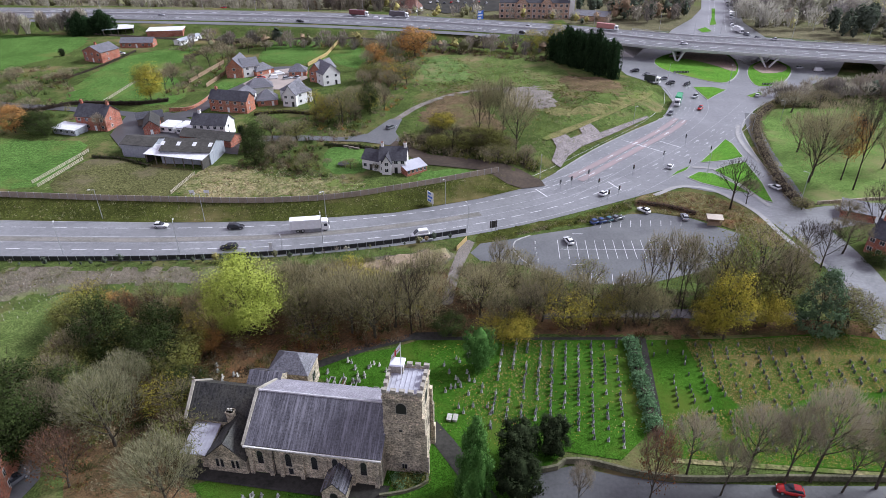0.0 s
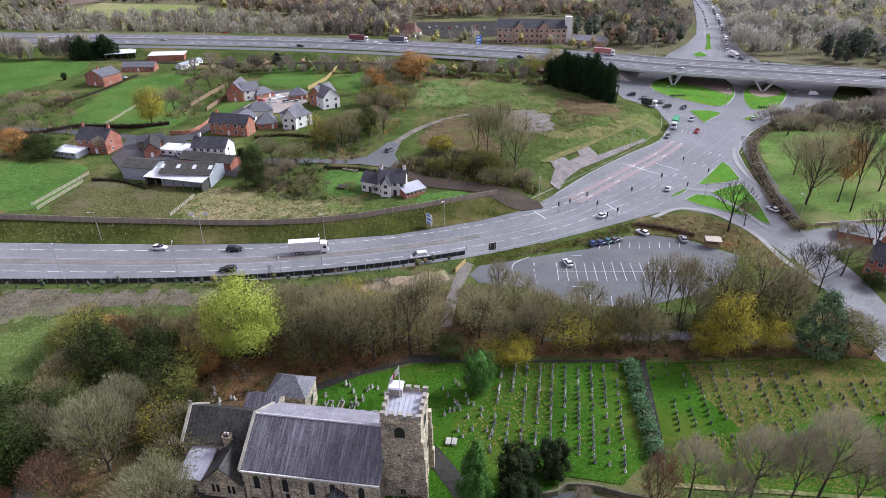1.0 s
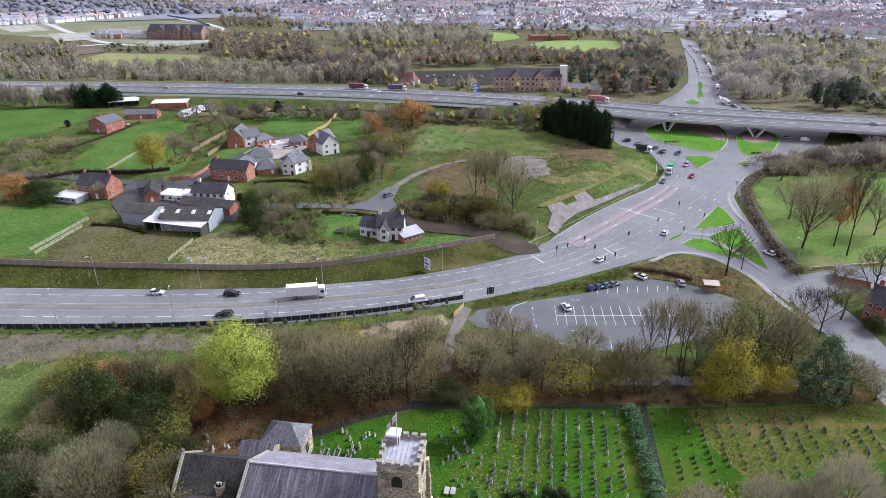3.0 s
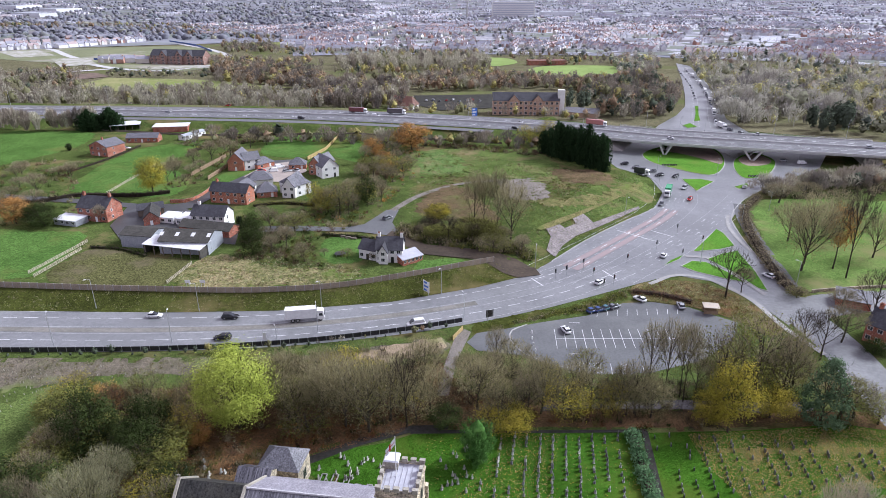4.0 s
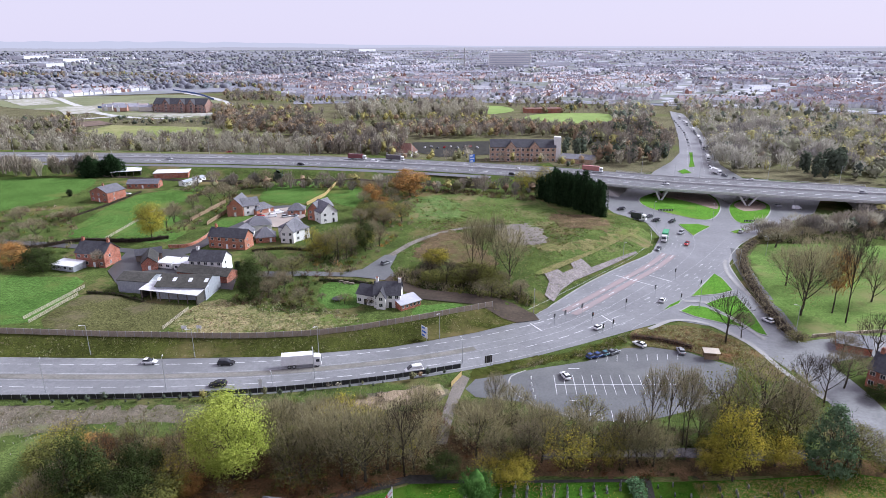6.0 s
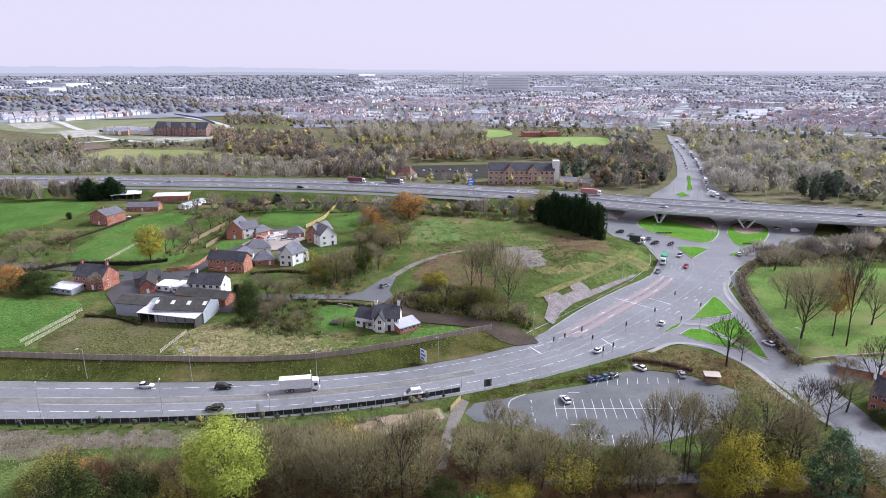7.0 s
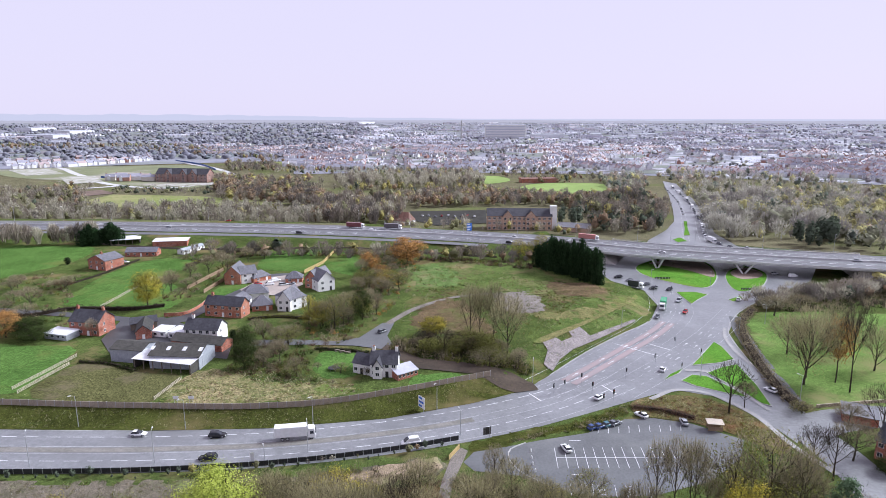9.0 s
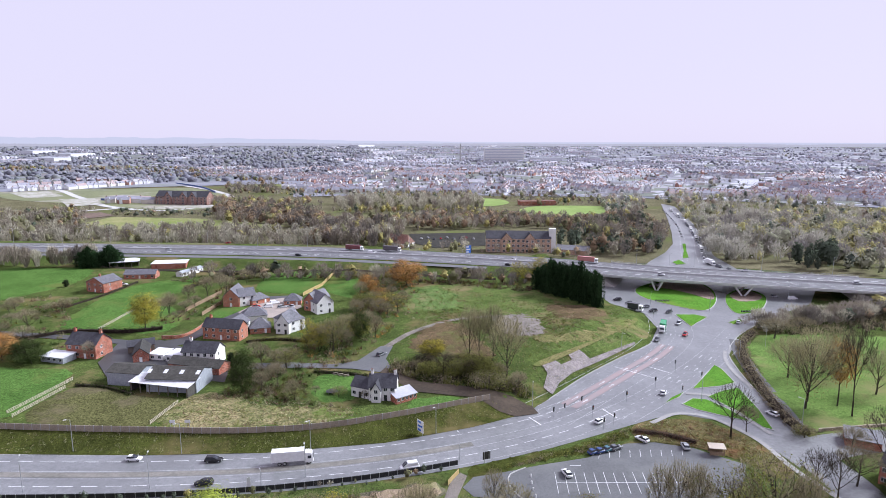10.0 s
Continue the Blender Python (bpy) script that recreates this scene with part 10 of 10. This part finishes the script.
WHITE_P, GREEN_P = paint("lorry_white", (0.78, 0.78, 0.78)), paint("lorry_green", (0.03, 0.28, 0.12))
at = (-38.0, 154.4)
lorry("white box lorry on the dual carriageway", at, heading(R_MID, at), 10.8, WHITE_P, WHITE_P)
for style, col, at, turn in (("hatch", "white", (-81.0, 156.3), 0), ("estate", "black", (-59.4, 155.5), 0), ("estate", "black", (-57.9, 144.0), math.pi), ("van", "white", (-6.9, 151.0), math.pi), ("hatch", "white", (50.1, 177.7), 0.05), ("hatch", "white", (77.4, 199.3), 0.4)):
    car(style, col, at, heading(R_MID, at) + turn)
# queue at the lights on the approach from the roundabout
lorry("green and white lorry waiting at the lights", (102.9, 270.7), radians(245), 9.5, GREEN_P, WHITE_P)
lorry("dark lorry waiting at the lights", (101.2, 304.2), radians(-35), 7.5, paint("lorry_dark", (0.05, 0.055, 0.06)), WHITE_P)
for style, col, at, deg in (("estate", "black", (109.3, 302.0), 200), ("hatch", "grey", (108.3, 309.6), 200), ("hatch", "grey", (95.1, 256.0), 235), ("estate", "silver", (113.9, 280.4), 230), ("hatch", "red", (110.1, 263.1), 235), ("hatch", "black", (116.6, 299.9), 215), ("hatch", "white", (142.9, 282.0), 60), ("hatch", "grey", (101.9, 317.5), 200), ("estate", "black", (97.9, 324.6), 195)):
    car(style, col, at, radians(deg))
# parked
for style, col, at, deg in (("hatch", "blue", (43.6, 158.8), 30), ("hatch", "blue", (45.8, 159.4), 30), ("hatch", "teal", (48.2, 160.4), 32), ("hatch", "grey", (50.3, 161.1), 32), ("hatch", "white", (33.7, 147.7), 105), ("hatch", "white", (59.2, 166.0), 125), ("hatch", "silver", (69.9, 161.7), 85), ("estate", "grey", (-20.9, 231.2), 50), ("hatch", "white", (105.6, 182.4), 115), ("hatch", "red", (55.5, 66.8), 165)):
    car(style, col, at, radians(deg))
for style, col, at, deg in (("van", "white", (-83.5, 301.4), 200), ("van", "white", (-81.9, 308.8), 40), ("estate", "silver", (-76.2, 301.4), 30), ("hatch", "red", (-89.3, 302.5), 20), ("hatch", "silver", (-72.3, 302.4), 160), ("hatch", "white", (-179.1, 351.6), 10), ("van", "white", (193.2, 325.2), 10), ("van", "white", (197.5, 293.5), 20), ("hatch", "silver", (186.3, 330.9), 10), ("hatch", "grey", (-70.5, 68.7), 60)):
    car(style, col, at, radians(deg))
# cars beside the hotel
for i in range(9):
    car("hatch", ("white", "silver", "grey", "red")[i % 4], (-12 + i * 5.6, 534 + 4 * math.sin(i * 2.1)), 1.4, z=0.62)
# motorway traffic
for style, at, flip in (("estate_black", (-93.5, 420.1), 0), ("van_white", (-44.5, 428.0), 0), ("hatch_white", (50.7, 402.8), 3.14), ("estate_black", (46.0, 384.4), 0), ("hatch_white", (132.2, 355.8), 0), ("hatch_silver", (232.2, 331.9), 0), ("hatch_red", (-158.6, 471.3), 3.14), ("hatch_silver", (-191.5, 442.7), 0), ("hatch_white", (186.6, 366.3), 3.14)):
    s, c = style.split("_")
    car(s, c, at, heading(M_LINE, at) + flip, z=DECK + 0.05)
for at, c, lb in (((-57.9, 441.4), paint("lorry_maroon", (0.16, 0.045, 0.05)), "dark maroon lorry on the motorway"), ((-30.7, 436.6), paint("lorry_slate", (0.10, 0.085, 0.095)), "dark grey lorry on the motorway"), ((98.6, 394.8), paint("lorry_pale_red", (0.42, 0.17, 0.15)), "long pale red lorry on the motorway")):
    lorry(lb, at, heading(M_LINE, at), 13.0, c, WHITE_P, z=DECK + 0.05)
# traffic queue on the north road
rng = np.random.default_rng(91)
N_LINE = spline([(196.0, 399.2), (189.9, 421.5), (207.8, 478.4), (230.2, 545.2), (259.3, 640.8), (285.7, 750.7)], 6)
for i, (q, a) in enumerate(along(N_LINE, 9.5, 3)):
    if i % 6 == 2:
        lorry("white lorry in the traffic queue", (q.x, q.y), a + math.pi, 9.0, WHITE_P, WHITE_P)
    elif rng.uniform() < 0.8:
        car(("hatch", "estate", "van")[int(rng.integers(0, 3))], ("white", "silver", "white")[int(rng.integers(0, 3))] if rng.uniform() < 0.6 else "grey", (q.x, q.y), a + math.pi)
for i, (q, a) in enumerate(along(spline([(217.0, 539.1), (245.4, 628.3), (280.5, 762.6)], 6), 17, 5)):
    car("hatch", ("white", "silver", "black")[i % 3], (q.x, q.y), a)


# ---- street furniture ----
L_MADE = []


def street_lamp(at, h, rz, z=None):
    x, y = at
    m = Matrix.LocRotScale((x, y, ground_z(x, y) if z is None else z), Euler((0, 0, rz)), (1, 1, h / 10))
    if L_MADE:
        return copy_thing(L_MADE[0], m)
    e = thing("street_lamp", "tall galvanised street lamp beside the road", "street lamp", x, y, group="street lamps")
    k = Kit()
    k.tube((0, 0, -0.3), (0, 0, 1.4), 0.13, 0.13, 8)
    k.tube((0, 0, 1.4), (0, 0, 9.9), 0.09, 0.06, 8)
    part("pole", k, STEEL, e)
    k = Kit()
    k.tube((0, 0, 9.85), (1.0, 0, 10.1), 0.05, 0.045, 6)
    part("arm", k, STEEL, e)
    k = Kit()
    k.solid([(0.9, -0.16, 10.02), (1.7, -0.12, 10.1), (1.7, 0.12, 10.1), (0.9, 0.16, 10.02)], [(0.9, -0.13, 10.2), (1.65, -0.1, 10.22), (1.65, 0.1, 10.22), (0.9, 0.13, 10.2)])
    part("lantern", k, mat("lantern_grey", (0.6, 0.6, 0.6), (0.5, 0.5, 0.5), rough=0.4, bump=0), e, "pale lantern head")
    e.matrix_basis = m
    L_MADE.append(e)
    return e


for at, h, rz in (((-100.2, 161.4), 9.5, 3.6), ((-69.7, 159.7), 9.5, 3.6), ((-34.7, 161.4), 9.5, 4.2), ((0.1, 171.1), 9.0, 4.2), ((-101.2, 141.5), 9.5, 2.0), ((-70.8, 142.7), 9.5, 1.8), ((-33.3, 147.5), 9.0, 1.8), ((6.5, 155.9), 8.0, 2.0), ((31.3, 189.5), 9.5, 4.6), ((108.2, 171.1), 11.0, 2.6), ((138.5, 303.3), 9.5, 4), ((111.9, 313.5), 8, 5), ((87.8, 193.2), 8.5, 2.5), ((137.5, 247.5), 9, 3), ((-43.6, 143.9), 4.0, 2), ((192.0, 327.4), 10, 3), ((76.1, 243.5), 8, 5), ((120.2, 234.2), 8, 3)):
    street_lamp(at, h, rz)
for q, a in along([p for p in M_LINE if -420 < p.x < 420], 38.0, 10):
    c = q + Vector((-math.sin(a), math.cos(a))) * 21.0
    street_lamp((c.x, c.y), 12.0, a - 1.57, z=DECK - 0.3)
for at in ((156.3, 406.8), (211.3, 478.3), (176.9, 478.7), (247.7, 538.8), (242.1, 427.0)):
    street_lamp(at, 11, 0)

S_MADE = []


def signal(at, rz):
    x, y = at
    if S_MADE:
        return copy_thing(S_MADE[0], pose(x, y, 0.1, 0, 0, math.degrees(rz)))
    e = thing("traffic_signal", "black traffic signal head on a grey pole", "traffic light", x, y, 0.1, rz, group="traffic signals")
    k = Kit()
    k.tube((0, 0, -0.2), (0, 0, 3.6), 0.07, 0.07, 8)
    part("pole", k, STEEL, e)
    k = Kit()
    k.box(-0.32, -0.16, 2.3, 0.32, -0.1, 3.75)
    k.box(-0.17, -0.34, 2.4, 0.17, -0.08, 3.65)
    hd = part("signal_head", k, BLACK, e)
    for i, c in enumerate(((0.05, 0.12, 0.06), (0.2, 0.13, 0.03), (0.35, 0.03, 0.02))):
        k = Kit()
        k.tube((0, -0.34, 2.62 + i * 0.4), (0, -0.37, 2.62 + i * 0.4), 0.11, 0.11, 10)
        part("lens", k, mat("lens_%d" % i, c, rough=0.2, bump=0), hd)
    S_MADE.append(e)
    return e


for at, rz in (((48.9, 182.0), 0.6), ((50.1, 173.5), 0.6), ((54.0, 176.5), 0.6), ((76.8, 205.2), 3.5), ((90.1, 221.9), 3.7), ((94.8, 210.2), 0.9), ((82.9, 197.4), 0.9), ((36.6, 180.6), 3.6), ((40.6, 183.3), 3.6), ((47.2, 188.7), 3.6), ((62.8, 193.0), 0.6), ((106.0, 291.9), 3.8), ((115.4, 293.7), 3.8)):
    signal(at, rz)


def sign_board(name, label, at, rz, w, h, foot, face, bars=0, bar_mat=None):
    e = thing(name, label, "sign", *at, rz=rz)
    for s in (-0.3, 0.3):
        k = Kit()
        k.tube((s * w, 0, -0.3), (s * w, 0, foot + h), 0.06, 0.06, 8)
        part("post", k, STEEL, e)
    k = Kit()
    k.box(-w / 2, -0.12, foot, w / 2, -0.06, foot + h)
    bd = part("board", k, face, e)
    for i in range(bars):
        k = Kit()
        z = foot + h * (i + 0.5) / bars
        k.box(-w * 0.4, -0.135, z - h * 0.24 / bars, w * (0.1 + 0.25 * (i % 2)), -0.122, z + h * 0.24 / bars)
        part("lettering_bar", k, bar_mat or PAINT, bd)
    return e


SIGN_BLUE = mat("sign_blue", (0.05, 0.16, 0.52), (0.04, 0.13, 0.46), rough=0.4, bump=0)
sign_board("direction_sign", "blue and white direction sign on the bank", (-4.4, 170.3), radians(-52), 3.0, 3.6, 1.0, FRAME_WHITE, 3, SIGN_BLUE)
sign_board("road_sign", "plain grey back of a road sign", (13.6, 153.9), radians(200), 2.2, 2.2, 1.2, SHEET_DARK)
sign_board("marker_board", "narrow white marker board by the barrier", (-46.1, 142.1), radians(10), 0.9, 3.0, 0.2, FRAME_WHITE)
sign_board("motorway_sign", "tall blue motorway sign on posts", (21.2, 394.9), radians(30), 4.0, 5.0, 6.5, SIGN_BLUE, 3)
for px in ((-76.1, 169.7), (-71.7, 169.8)):
    sign_board("fence_board", "small white notice board on the fence", px, radians(0), 1.6, 0.9, 1.9, FRAME_WHITE)
for at, rz in (((120.8, 321.0), 0.0), ((156.5, 299.3), 0.0)):
    e = thing("chevron_board", "black and white chevron boards on the island", "sign", *at, rz=rz)
    for i in range(5):
        k = Kit()
        k.box(i * 1.6 - 4, -0.05, 0.5, i * 1.6 - 2.6, 0, 1.4)
        bd = part("board", k, BLACK, e)
        k = Kit()
        for s in (1, -1):
            k.solid([(i * 1.6 - 3.7, -0.07, 0.95 + s * 0.38), (i * 1.6 - 3.4, -0.07, 0.95 + s * 0.38), (i * 1.6 - 2.9, -0.07, 0.95), (i * 1.6 - 3.2, -0.07, 0.95)][::s], [(i * 1.6 - 3.7, -0.055, 0.95 + s * 0.38), (i * 1.6 - 3.4, -0.055, 0.95 + s * 0.38), (i * 1.6 - 2.9, -0.055, 0.95), (i * 1.6 - 3.2, -0.055, 0.95)][::s])
        part("chevron", k, PAINT, bd)
for px in ((24.4, 146.9), (24.1, 143.6), (24.0, 140.7), (24.1, 137.6)):
    e = thing("bollard", "short white concrete bollard in the car park", "bollard", *px, 0.1, group="bollards")
    k = Kit()
    k.tube((0, 0, -0.1), (0, 0, 0.75), 0.22, 0.2, 10)
    part("post", k, FRAME_WHITE, e)
    k = Kit()
    k.tube((0, 0, 0.75), (0, 0, 0.88), 0.2, 0.08, 10)
    part("cap", k, FRAME_WHITE, e)
# timber shelter in the car park
e = thing("shelter", "small timber shelter with a pale flat roof beside the car park", "shelter", *(77.0, 158.0), 0.1, radians(-10))
for x, y in ((-1.8, -1), (1.8, -1), (-1.8, 1), (1.8, 1)):
    k = Kit()
    k.box(x - 0.1, y - 0.1, 0, x + 0.1, y + 0.1, 2.3)
    part("post", k, TIMBER_BROWN, e)
k = Kit()
k.box(-1.8, 0.95, 0.1, 1.8, 1.05, 2.3)
k.box(-1.8, -0.95, 0.1, 1.8, -1.05, 1.2)
part("boarding", k, TIMBER_BROWN, e)
k = Kit()
roof_slab(k, [(-2.2, -1.5, 2.35), (2.2, -1.5, 2.35), (2.2, 1.5, 2.6), (-2.2, 1.5, 2.6)], 0.12)
part("roof", k, mat("shelter_roof", (0.52, 0.45, 0.38), (0.42, 0.36, 0.3)), e)
# cottage garden
e = thing("trampoline", "round black garden trampoline on the lawn", "trampoline", *(-34.2, 194.8))
k = Kit()
k.tube((0, 0, 0.85), (0, 0, 0.93), 1.9, 1.9, 20)
part("mat", k, BLACK, e)
for i in range(6):
    k = Kit()
    a = i * math.tau / 6
    k.tube((1.85 * math.cos(a), 1.85 * math.sin(a), -0.1), (1.85 * math.cos(a), 1.85 * math.sin(a), 0.9), 0.04, 0.04, 6)
    part("leg", k, STEEL, e)
for px in ((-35.6, 211.6), (-33.6, 210.5), (-31.5, 209.9)):
    e = thing("garden_table", "grey timber picnic table on the lawn", "table", *px, rz=0.4)
    k = Kit()
    k.box(-0.9, -0.4, 0.7, 0.9, 0.4, 0.76)
    part("top", k, TIMBER, e)
    for s in (-0.7, 0.7):
        k = Kit()
        k.box(-0.9, s - 0.14, 0.42, 0.9, s + 0.14, 0.47)
        part("bench", k, TIMBER, e)
        k = Kit()
        k.box(s - 0.05, -0.75, -0.1, s + 0.05, 0.75, 0.42)
        k.box(s - 0.05, -0.2, 0.4, s + 0.05, 0.2, 0.7)
        part("leg", k, TIMBER, e)
